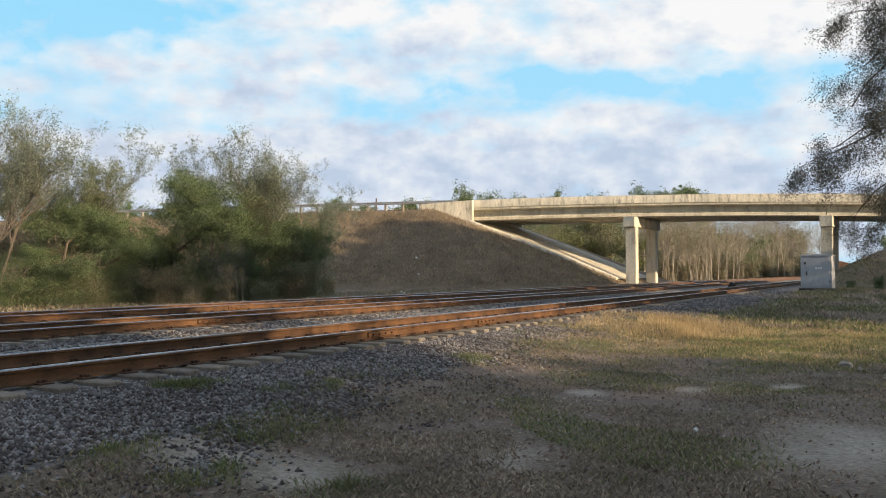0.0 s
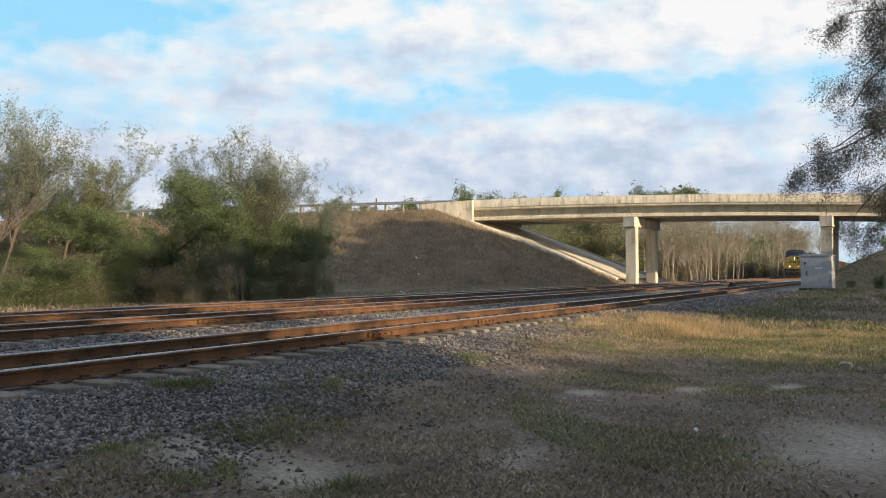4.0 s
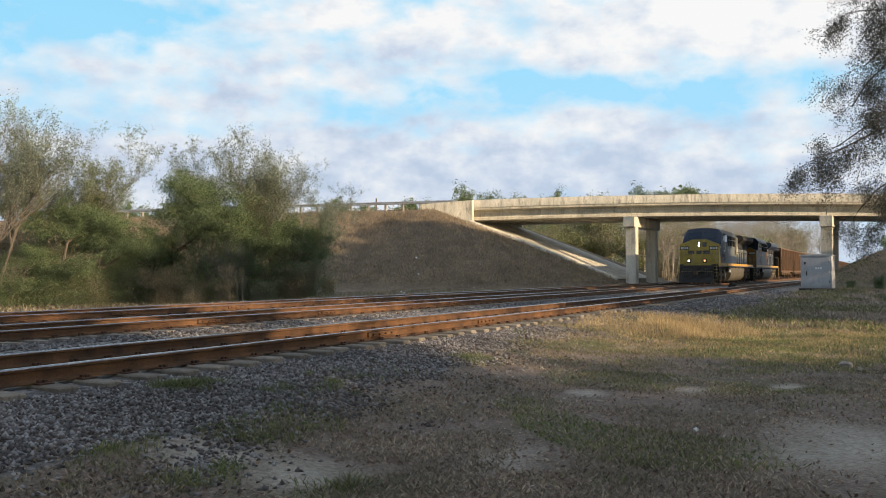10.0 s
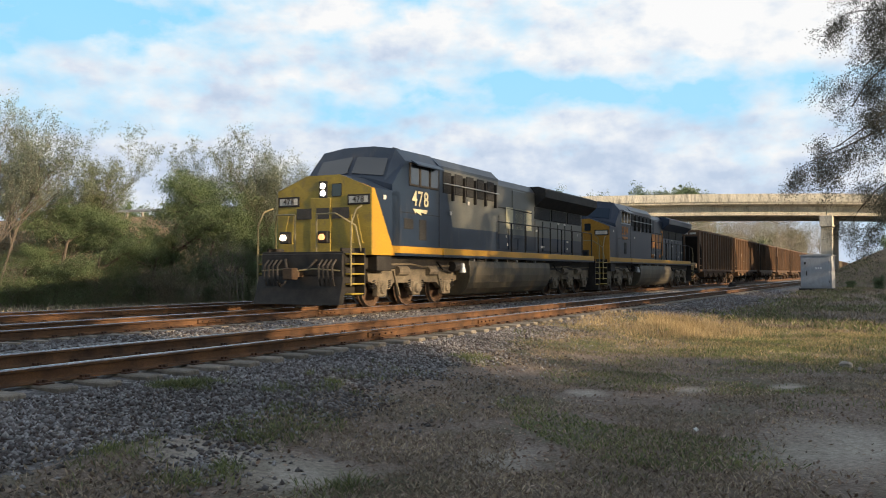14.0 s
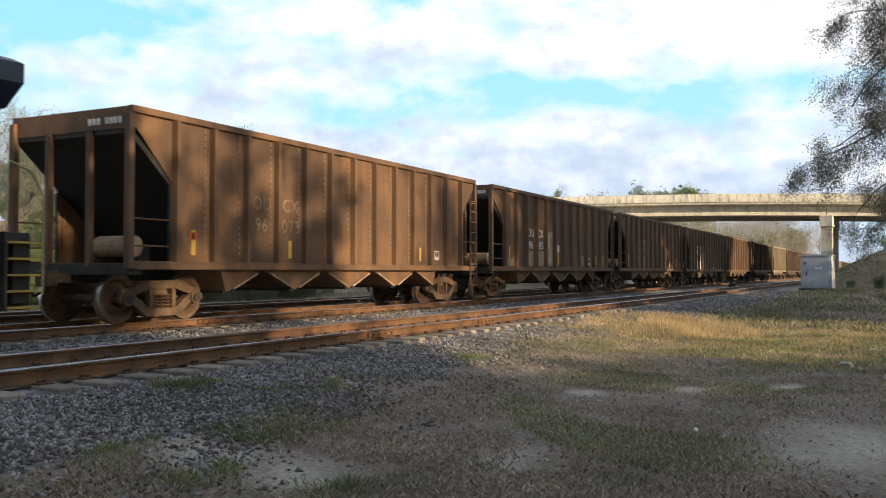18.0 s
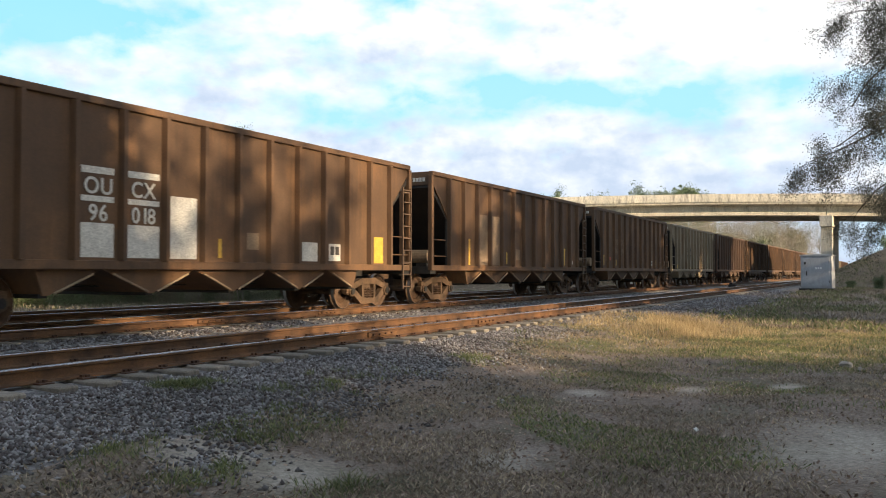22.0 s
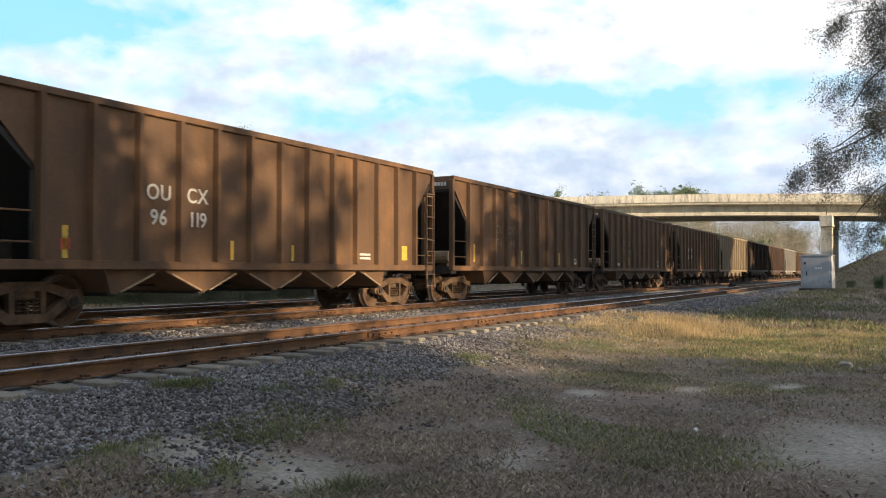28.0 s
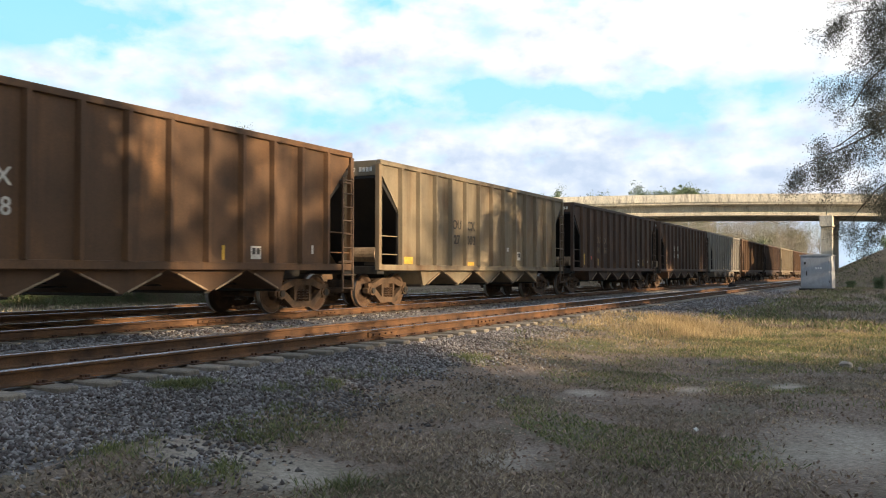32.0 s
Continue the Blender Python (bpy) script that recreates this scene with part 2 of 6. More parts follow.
# ---- mesh helpers ----
class Shape:
    """Collects simple solids into one mesh."""

    def __init__(self):
        self.v, self.f = [], []

    def add(self, verts, faces, m=None):
        k = len(self.v)
        self.v += [tuple(m @ Vector(p)) for p in verts] if m else [tuple(p) for p in verts]
        self.f += [tuple(i + k for i in f) for f in faces]
        return self

    def box(self, x0, x1, y0, y1, z0, z1, c=0.0, m=None):
        """A box; c chamfers its edges."""
        if c <= 0:
            v = [(x, y, z) for x in (x0, x1) for y in (y0, y1) for z in (z0, z1)]
            return self.add(v, [(0, 1, 3, 2), (4, 6, 7, 5), (0, 4, 5, 1), (2, 3, 7, 6), (0, 2, 6, 4), (1, 5, 7, 3)], m)
        bm = bmesh.new()
        bmesh.ops.create_cube(bm, size=1.0)
        for p in bm.verts:
            p.co = Vector(((x0 + x1) / 2 + p.co.x * (x1 - x0), (y0 + y1) / 2 + p.co.y * (y1 - y0), (z0 + z1) / 2 + p.co.z * (z1 - z0)))
        bmesh.ops.bevel(bm, geom=bm.edges[:], offset=c, segments=1, affect="EDGES")
        bm.verts.index_update()
        self.add([p.co.copy() for p in bm.verts], [[q.index for q in f.verts] for f in bm.faces], m)
        bm.free()
        return self

    def prism(self, poly, a, b, axis="y", m=None):
        """Extrudes a 2D polygon from a to b along an axis. axis y: poly is (x, z); x: (y, z); z: (x, y)."""
        put = {"y": lambda p, d: (p[0], d, p[1]), "x": lambda p, d: (d, p[0], p[1]), "z": lambda p, d: (p[0], p[1], d)}[axis]
        n = len(poly)
        v = [put(p, a) for p in poly] + [put(p, b) for p in poly]
        f = [tuple(range(n))[::-1], tuple(range(n, 2 * n))] + [(i, (i + 1) % n, n + (i + 1) % n, n + i) for i in range(n)]
        return self.add(v, f, m)

    def tube(self, p, q, r0, r1=None, n=8, caps=True):
        p, q = Vector(p), Vector(q)
        r1 = r0 if r1 is None else r1
        d = (q - p)
        if d.length < 1e-6:
            return self
        u = d.orthogonal().normalized()
        w = d.normalized().cross(u)
        ring = [(math.cos(2 * math.pi * i / n), math.sin(2 * math.pi * i / n)) for i in range(n)]
        v = [p + (u * c + w * s) * r0 for c, s in ring] + [q + (u * c + w * s) * r1 for c, s in ring]
        f = [(i, (i + 1) % n, n + (i + 1) % n, n + i) for i in range(n)]
        if caps:
            f += [tuple(range(n))[::-1], tuple(range(n, 2 * n))]
        return self.add(v, f)

    def path(self, pts, r, n=6):
        for a, b in zip(pts, pts[1:]):
            self.tube(a, b, r, r, n)
        return self

    def mesh(self, name, mats, smooth=False, tidy=True):
        me = bpy.data.meshes.new(name)
        me.from_pydata(self.v, [], self.f)
        if tidy:
            bm = bmesh.new()
            bm.from_mesh(me)
            bmesh.ops.recalc_face_normals(bm, faces=bm.faces)
            bm.to_mesh(me)
            bm.free()
        for k in mats if isinstance(mats, (list, tuple)) else [mats]:
            me.materials.append(k)
        if smooth:
            me.polygons.foreach_set("use_smooth", [True] * len(me.polygons))
        return me


def part(name, shape, material, parent=None, label="", smooth=False):
    me = shape.mesh(name, material, smooth) if isinstance(shape, Shape) else shape
    ob = new(name, me)
    ob.parent = parent
    if label:
        tagged(ob, label)
    return ob


def thing(name, label, category, group="", m=None, kind=""):
    ob = tagged(new(name), label, category, group, kind)
    if m is not None:
        ob.matrix_basis = m
    return ob


LETTERS = {}


def lettering(name, text, size, material, parent, m, label=""):
    """Flat letters, each a mesh of its own, in a row about the middle of pose m, upright and facing -y; alike letters share a mesh."""
    row, x = [], 0.0
    for ch in text:
        key = (ch, size, material.name)
        if key not in LETTERS:
            cu = bpy.data.curves.new(name, "FONT")
            cu.body, cu.size, cu.extrude, cu.offset, cu.resolution_u = ch, size, 0.004, size * 0.012, 4
            ob = bpy.data.objects.new(name, cu)
            me = bpy.data.meshes.new_from_object(ob)
            bpy.data.objects.remove(ob)
            me.materials.clear()
            me.materials.append(material)
            LETTERS[key] = me, max(v.co.x for v in me.vertices)
        me, w = LETTERS[key]
        row.append((me, x))
        x += w + size * 0.07
    for me, a in row:
        o = new(name, me)
        o.parent = parent
        o.matrix_basis = m @ pose(a - (x - size * 0.07) / 2, 0, 0, 90, 0, 0)
        if label:
            tagged(o, label)


def quads_mesh(name, centres, u, w, material):
    """Many loose four-cornered leaves: centres and half-axes, each n x 3."""
    n = len(centres)
    v = np.empty((n, 4, 3), np.float32)
    v[:, 0], v[:, 1], v[:, 2], v[:, 3] = centres - u, centres - w * 0.9 + u * 0.1, centres + u, centres + w * 0.9 + u * 0.1
    me = bpy.data.meshes.new(name)
    me.vertices.add(n * 4)
    me.vertices.foreach_set("co", v.ravel())
    me.loops.add(n * 4)
    me.loops.foreach_set("vertex_index", np.arange(n * 4, dtype=np.int32))
    me.polygons.add(n)
    me.polygons.foreach_set("loop_start", np.arange(0, n * 4, 4, dtype=np.int32))
    me.update(calc_edges=True)
    me.materials.append(material)
    return me


def smooth01(a, b, x):
    t = min(1.0, max(0.0, (x - a) / (b - a)))
    return t * t * (3 - 2 * t)


# ---- the lie of the land ----
PIER_A, PIER_B = Vector((84.8, 23.5)), Vector((89.2, 6.3))      # the near columns under the road bridge
ROAD = (PIER_A - PIER_B).normalized()                            # runs to the embankment beyond the tracks
SIDE = Vector((-ROAD.y, ROAD.x))                                 # across the road, towards the camera
if SIDE.x > 0:
    SIDE = -SIDE
U_LEFT, U_RIGHT = 33.5, -17.0                                    # ends of the bridge along the road, from pier B
DECK_HALF = 6.0
MID = PIER_B - SIDE * 5.0                                        # a point on the road's centre line


def road_uv(x, y):
    d = Vector((x, y)) - MID
    return d.dot(ROAD), d.dot(SIDE)


def road_top(u):
    """Height of the road along the bridge: a gentle crest, then an even grade."""
    if u > 33:
        return 8.08 - 0.010 * (u - 33)
    return 8.26 - 0.00065 * (max(u, -30) - 16.5) ** 2


def land(x, y):
    z = 0.0
    # shoulder and bed of the railway
    r = y - BEAR * min(x, 300)
    if r > 3.6:
        z = 0.33 * smooth01(3.7, 7.1, r) + 0.047 * smooth01(7.1, 7.9, r)
        z -= 0.10 * smooth01(10.2, 10.8, r) * (1 - smooth01(11.4, 12.0, r))
        z -= 0.36 * smooth01(20.1, 23.3, r)
    z += 0.30 * smooth01(34, 58, x) * (1 - smooth01(4.6, 7.0, y)) * smooth01(-30, -8, y)
    # road embankments on both sides of the cutting; their ends lie in line with the tracks
    u, v = road_uv(x, y)
    side = max(0.0, abs(v) - 6.9) / 1.9
    end = max(0.0, 42.0 - y) / 2.38 if u > 8 else max(0.0, y + 7.0) / 2.0
    h = road_top(min(max(u, -60), 110)) - 0.12 - (side ** 3 + end ** 3) ** (1 / 3)
    if u <= 8:
        h *= 1 - smooth01(5.6, 7.3, y)
    return max(z, h)


def land_rough(x, y):
    r = noise.noise(Vector((x * 0.5, y * 0.5, 0))) * 0.05 + noise.noise(Vector((x * 2.1, y * 2.1, 3))) * 0.02
    return land(x, y) + r * (1 if y < 7.2 or y > 21 else 0.25)


def axis_steps(spans):
    out = []
    for a, b, st in spans:
        k = max(1, round((b - a) / st))
        out += [a + (b - a) * i / k for i in range(k)]
    return out + [spans[-1][1]]


def build_ground():
    xs = axis_steps([(-4000, -400, 600), (-400, -60, 40), (-60, 0, 4), (0, 40, 0.25), (40, 130, 1.0), (130, 400, 15), (400, 4600, 420)])
    ys = axis_steps([(-4000, -400, 600), (-400, -40, 30), (-40, -6, 2), (-6, 24, 0.25), (24, 110, 1.0), (110, 400, 15), (400, 4600, 420)])
    v = [(x, y, land_rough(x, y) - (0.0 if math.hypot(x, y) < 500 else 3.0)) for x in xs for y in ys]
    m = len(ys)
    f = [(i * m + j, (i + 1) * m + j, (i + 1) * m + j + 1, i * m + j + 1) for i in range(len(xs) - 1) for j in range(m - 1)]
    me = bpy.data.meshes.new("ground")
    me.from_pydata(v, [], f)
    me.polygons.foreach_set("use_smooth", [True] * len(f))
    me.materials.append(TURF)
    tagged(new("ground", me), "sandy turf with dry brown grass, green patches and a gravel railway bed", "ground", kind="structure")


build_ground()


# ---- sky: a far bank of broken cloud that drifts by ----
SKY_R = 4000.0


def cloud_material():
    """Evening sky: blue gaps between white clouds with grey undersides. Worked out by bearing and elevation."""
    m = bpy.data.materials.new("broken_cloud")
    m.use_nodes = True
    n, l = m.node_tree.nodes, m.node_tree.links
    n.remove(n["Principled BSDF"])
    xyz = n.new("ShaderNodeSeparateXYZ")
    l.new(n.new("ShaderNodeTexCoord").outputs["Object"], xyz.inputs[0])
    az = calc(n, l, "SUBTRACT", TURN, calc(n, l, "ARCTAN2", xyz.outputs[1], xyz.outputs[0]))
    el = calc(n, l, "DIVIDE", xyz.outputs[2], SKY_R)
    cv = n.new("ShaderNodeCombineXYZ")
    l.new(az, cv.inputs[0])
    l.new(el, cv.inputs[1])
    v = cv.outputs[0]
    big = noise_tex(n, l, v, 7.5, 2, 0.5, (1.0, 2.3, 1.0))
    mid = noise_tex(n, l, v, 15.0, 6, 0.5, (1.0, 1.75, 1.0))
    edge = noise_tex(n, l, v, 40.0, 5, 0.55, (1.0, 1.3, 1.0))
    s = calc(n, l, "ADD", calc(n, l, "MULTIPLY", big, 0.34), calc(n, l, "MULTIPLY_ADD", mid, 0.48, calc(n, l, "MULTIPLY", edge, 0.18)))

    def swell(a, e, ra, re, k):
        dx = calc(n, l, "DIVIDE", calc(n, l, "SUBTRACT", az, a), ra)
        dy = calc(n, l, "DIVIDE", calc(n, l, "SUBTRACT", el, e), re)
        d = calc(n, l, "ADD", calc(n, l, "MULTIPLY", dx, dx), calc(n, l, "MULTIPLY", dy, dy))
        return calc(n, l, "MULTIPLY", calc(n, l, "POWER", 2.718, calc(n, l, "MULTIPLY", d, -1.0)), k)

    # clear lanes and thick banks: bearing from the middle of the view, elevation, widths, strength
    for row in ((-0.43, 0.285, 0.16, 0.05, -0.22), (-0.42, 0.165, 0.12, 0.018, -0.12), (0.13, 0.212, 0.12, 0.022, -0.17), (0.32, 0.205, 0.12, 0.02, -0.15), (-0.05, 0.188, 0.08, 0.012, -0.10),
                (0.35, 0.275, 0.16, 0.05, 0.16), (0.1, 0.27, 0.10, 0.03, 0.07), (-0.1, 0.29, 0.12, 0.05, 0.08), (-0.1, 0.11, 0.9, 0.05, 0.17), (-0.36, 0.225, 0.14, 0.02, 0.06)):
        s = calc(n, l, "ADD", s, swell(*row))
    cover = ramp(n, [(0.37, (0.05, 0.05, 0.05)), (0.45, (0.45, 0.45, 0.45)), (0.57, (1, 1, 1))])
    l.new(s, cover.inputs[0])
    blue = ramp(n, [(0.0, (0.46, 0.70, 0.86)), (0.45, (0.36, 0.69, 0.92)), (1.0, (0.26, 0.64, 0.90))])
    l.new(calc(n, l, "MULTIPLY", el, 3.2), blue.inputs[0])
    # undersides grey where the cloud is thick, and towards the horizon
    off = n.new("ShaderNodeMapping")
    off.inputs["Location"].default_value = (0.02, 0.012, 0.3)
    l.new(v, off.inputs[0])
    under = noise_tex(n, l, off.outputs[0], 13.0, 5, 0.5, (1.0, 1.9, 1.0))
    body = calc(n, l, "ADD", calc(n, l, "MULTIPLY", under, 0.75), calc(n, l, "MULTIPLY_ADD", s, 0.30, calc(n, l, "MULTIPLY", el, -0.75)))
    body = calc(n, l, "ADD", body, calc(n, l, "MULTIPLY_ADD", edge, 0.3, -0.15))
    body = calc(n, l, "ADD", body, swell(0.33, 0.27, 0.2, 0.07, -0.12))
    shade = ramp(n, [(0.25, (0.86, 0.86, 0.86)), (0.36, (0.73, 0.77, 0.82)), (0.46, (0.60, 0.67, 0.78)), (0.58, (0.48, 0.57, 0.71))])
    l.new(body, shade.inputs[0])
    e = n.new("ShaderNodeEmission")
    l.new(mixc(n, l, cover.outputs[0], blue.outputs[0], shade.outputs[0]), e.inputs[0])
    e.inputs[1].default_value = 0.9
    l.new(e.outputs[0], n["Material Output"].inputs[0])
    return m


def build_clouds():
    s, n = Shape(), 60
    v = []
    for i in range(n + 1):
        a = TURN + radians(-58 + 128 * i / n)
        for z in (-150.0, 700.0, 1750.0):
            v.append((SKY_R * math.cos(a), SKY_R * math.sin(a), z))
    s.add(v, [(i * 3 + j, i * 3 + j + 1, i * 3 + j + 4, i * 3 + j + 3) for i in range(n) for j in range(2)])
    return tagged(part("cloud_bank", s, cloud_material()), "broken white and grey evening clouds in a pale blue sky", "cloud", kind="structure")


clouds = build_clouds()


# ---- railway tracks ----
RAIL_SECTION = [(-0.075, -0.172), (0.075, -0.172), (0.075, -0.160), (0.016, -0.142), (0.010, -0.125), (0.010, -0.052), (0.036, -0.040), (0.037, -0.012),
                (0.030, -0.003), (-0.030, -0.003), (-0.037, -0.012), (-0.036, -0.040), (-0.010, -0.052), (-0.010, -0.125), (-0.016, -0.142), (-0.075, -0.160)]
TIE_SHAPE = Shape().box(-0.115, 0.115, -1.3, 1.3, -0.18, 0.0, 0.018)
TIE_MESH = TIE_SHAPE.mesh("sleeper", TIE)


def build_track(y, near):
    tr = thing("railway_track", "rusty rails on weathered sleepers in grey ballast" + (", running head polished bright" if near else ""), "railway track", "parallel railway tracks", RAILWAY @ pose(0, y, RAIL), "")
    for s in (-0.7525, 0.7525):
        r = part("rail", Shape().prism([(s + a, b) for a, b in RAIL_SECTION], -60, 420, "x"), RUST, tr, "brown rusty steel rail")
        part("rail_head", Shape().prism([(s - 0.0375, -0.016), (s - 0.034, -0.006), (s - 0.022, -0.001), (s, 0.0005), (s + 0.022, -0.001), (s + 0.034, -0.006), (s + 0.0375, -0.016)], -60, 420, "x"), HEAD, r, "worn bright running surface")
    rng = random.Random(int(y * 10))
    rest = Shape()
    spikes = Shape()
    for i in range(-20, 330):
        x = i * 0.56 + rng.uniform(-0.04, 0.04)
        if near and 3 <= x <= 60:
            o = part("sleeper", TIE_MESH, None, tr)
            o.matrix_basis = pose(x, rng.uniform(-0.05, 0.05), -0.172 + rng.uniform(-0.012, 0.0), 0, rng.uniform(-1, 1), rng.uniform(-1.2, 1.2))
        else:
            dy = rng.uniform(-0.05, 0.05)
            rest.box(x - 0.115, x + 0.115, -1.3 + dy, 1.3 + dy, -0.35, -0.175)
        if 2 < x < 90:
            for s in (-0.7525, 0.7525):
                for e in (-1, 1):
                    spikes.box(x - 0.09, x + 0.09, s + e * 0.13 - 0.05, s + e * 0.13 + 0.05, -0.176, -0.164)
                    spikes.box(x - 0.05, x - 0.015, s + e * 0.095 - 0.02, s + e * 0.095 + 0.02, -0.164, -0.135)
                    spikes.box(x + 0.02, x + 0.055, s + e * 0.095 - 0.02, s + e * 0.095 + 0.02, -0.164, -0.138)
    tagged(part("sleeper_bed", rest, TIE, tr), kind="stuff")
    tagged(part("rail_fastening", spikes, SPIKE, tr, "dark iron spikes and plates"), kind="stuff")
    return tr


for i, y in enumerate(TRACKS):
    build_track(y, i == 0)


# ---- road bridge ----
def along(u, v, z):
    """A place u along the road and v across it, towards the camera."""
    p = MID + ROAD * u + SIDE * v
    return (p.x, p.y, z)


SKEW = -SIDE.y / ROAD.y


def skewed(u, v, z):
    """The same, with u shifted across the road so that the ends of the spans lie in line with the tracks."""
    return along(u + (v - 5.0) * SKEW, v, z)


def ribbon(s, us, section):
    """Sweeps a section of (v, dz) along the road's crest; section is closed."""
    k = len(section)
    v = [skewed(u, a, road_top(u) + b) for u in us for a, b in section]
    f = [(i * k + j, i * k + (j + 1) % k, (i + 1) * k + (j + 1) % k, (i + 1) * k + j) for i in range(len(us) - 1) for j in range(k)]
    f += [tuple(range(k)), tuple(range((len(us) - 1) * k, len(us) * k))[::-1]]
    return s.add(v, f)


def span_us(a, b, n=6):
    return [a + (b - a) * i / n for i in range(n + 1)]


def build_bridge():
    br = thing("road_bridge", "weathered concrete girder road bridge over the railway tracks", "bridge")
    u1 = (PIER_A - PIER_B).length
    ends = [U_LEFT, u1, 0.0, U_RIGHT]
    for b, a in zip(ends, ends[1:]):
        us = span_us(a + 0.03, b - 0.03)
        part("deck", ribbon(Shape(), us, [(-6.0, -0.26), (6.0, -0.26), (6.0, 0.0), (-6.0, 0.0)]), CONCRETE, br)
        for v in (4.9, 2.5, 0.0, -2.5, -4.9):
            h, w = -1.27, 0.28
            part("girder", ribbon(Shape(), us, [(v - w, h), (v + w, h), (v + w, h + 0.22), (v + 0.10, h + 0.34), (v + 0.10, -0.44), (v + 0.35, -0.3), (v + 0.35, -0.262), (v - 0.35, -0.262), (v - 0.35, -0.3), (v - 0.10, -0.44), (v - 0.10, h + 0.34), (v - w, h + 0.22)]), CONCRETE, br, "cream concrete girder")
        n = 2
        for i in range(n):
            c, d = a + (b - a) * i / n, a + (b - a) * (i + 1) / n
            for sgn in (1, -1):
                part("parapet", ribbon(Shape(), span_us(c + 0.012, d - 0.012, 3), [(sgn * 5.75, -0.05), (sgn * 6.12, -0.05), (sgn * 6.10, 0.30), (sgn * 6.02, 0.72), (sgn * 5.84, 0.72)]), PARAPET, br, "mould-streaked concrete parapet")
    # two-column bents, in line with the tracks
    for p, u in ((PIER_A, u1), (PIER_B, 0.0)):
        top = road_top(u) - 1.32
        bent = part("pier", Shape().box(p.x - 1.15, p.x + 9.0, p.y - 0.55, p.y + 0.55, top - 1.0, top, 0.03), CONCRETE, br, "concrete bent cap")
        for dx in (0.0, 7.7):
            part("column", Shape().box(p.x + dx - 0.5, p.x + dx + 0.5, p.y - 0.5, p.y + 0.5, -0.6, top - 0.99, 0.03), CONCRETE, bent, "square concrete column")
        for v in (4.9, 2.5, 0.0, -2.5, -4.9):
            q = skewed(u, v, 0)
            part("bearing", Shape().box(q[0] - 0.3, q[0] + 0.3, p.y - 0.35, p.y + 0.35, top, top + 0.045), DARKSTEEL, bent)
    # abutments with wing walls, and paving on the slopes below them
    for u, s, paved in ((U_LEFT, 1, True), (U_RIGHT, -1, False)):
        top = road_top(u)
        q = [skewed(u + 0.05 * s, -6.3, 0), skewed(u + 0.05 * s, 6.12, 0), skewed(u + 0.95 * s, 6.12, 0), skewed(u + 0.95 * s, -6.3, 0)]
        part("abutment", Shape().prism([(p[0], p[1]) for p in q], top - 2.9, top - 0.27, "z"), CONCRETE, br, "concrete abutment wall")
        for sgn in (1, -1):
            e = u + 5.0 * s
            v0, v1 = sgn * 6.13, sgn * 6.5
            pts = [skewed(u - 0.5 * s, v0, 0), skewed(u - 0.5 * s, v1, 0), skewed(e, v1, 0), skewed(e, v0, 0)]
            lo = [top - 2.6, top - 2.6, top - 1.2, top - 1.2]
            hi = [top + 0.70, top + 0.70, road_top(e) + 0.42, road_top(e) + 0.42]
            vv = [(*p[:2], z) for p, z in zip(pts, lo)] + [(*p[:2], z) for p, z in zip(pts, hi)]
            part("wing_wall", Shape().add(vv, [(3, 2, 1, 0), (4, 5, 6, 7), (0, 1, 5, 4), (1, 2, 6, 5), (2, 3, 7, 6), (3, 0, 4, 7)]), PARAPET, br, "pale concrete wing wall")
        vv, n = [], 14
        vs = (6.4, 6.0, 3.0, 0.0, -3.0, -6.4)
        for i in range(n + 1):
            d = 0.3 + 14.4 * i / n
            for lift in (0.12, -0.4):
                for v in vs:
                    x, y, _ = skewed(u - s * d, v, 0)
                    vv.append((x, y, land(x, y) + lift))
        k = len(vs)
        f = []
        for i in range(n):
            a, b = i * 2 * k, (i + 1) * 2 * k
            f += [(a + j, a + j + 1, b + j + 1, b + j) for j in range(k - 1)]
            f += [(a, b, b + k, a + k), (a + k - 1, a + 2 * k - 1, b + 2 * k - 1, b + k - 1)]
        if paved:
            part("slope_paving", Shape().add(vv, f), CONCRETE, br, "pale concrete slope paving")
            kerb, rows = Shape(), []
            for i in range(n + 1):
                for dv, dz in ((-0.2, -0.2), (-0.2, 0.24), (0.0, 0.34), (0.2, 0.24), (0.2, -0.2)):
                    x, y, _ = skewed(u - s * (0.3 + 14.4 * i / n), 6.45 + dv, 0)
                    rows.append((x, y, land(x, y) + dz))
            kerb.add(rows, [(i * 5 + j, i * 5 + (j + 1) % 5, i * 5 + 5 + (j + 1) % 5, i * 5 + 5 + j) for i in range(n) for j in range(5)] + [(0, 1, 2, 3, 4), tuple(n * 5 + j for j in range(5))])
            part("slope_kerb", kerb, PARAPET, br, "raised concrete edge of the paving")
    return br


build_bridge()


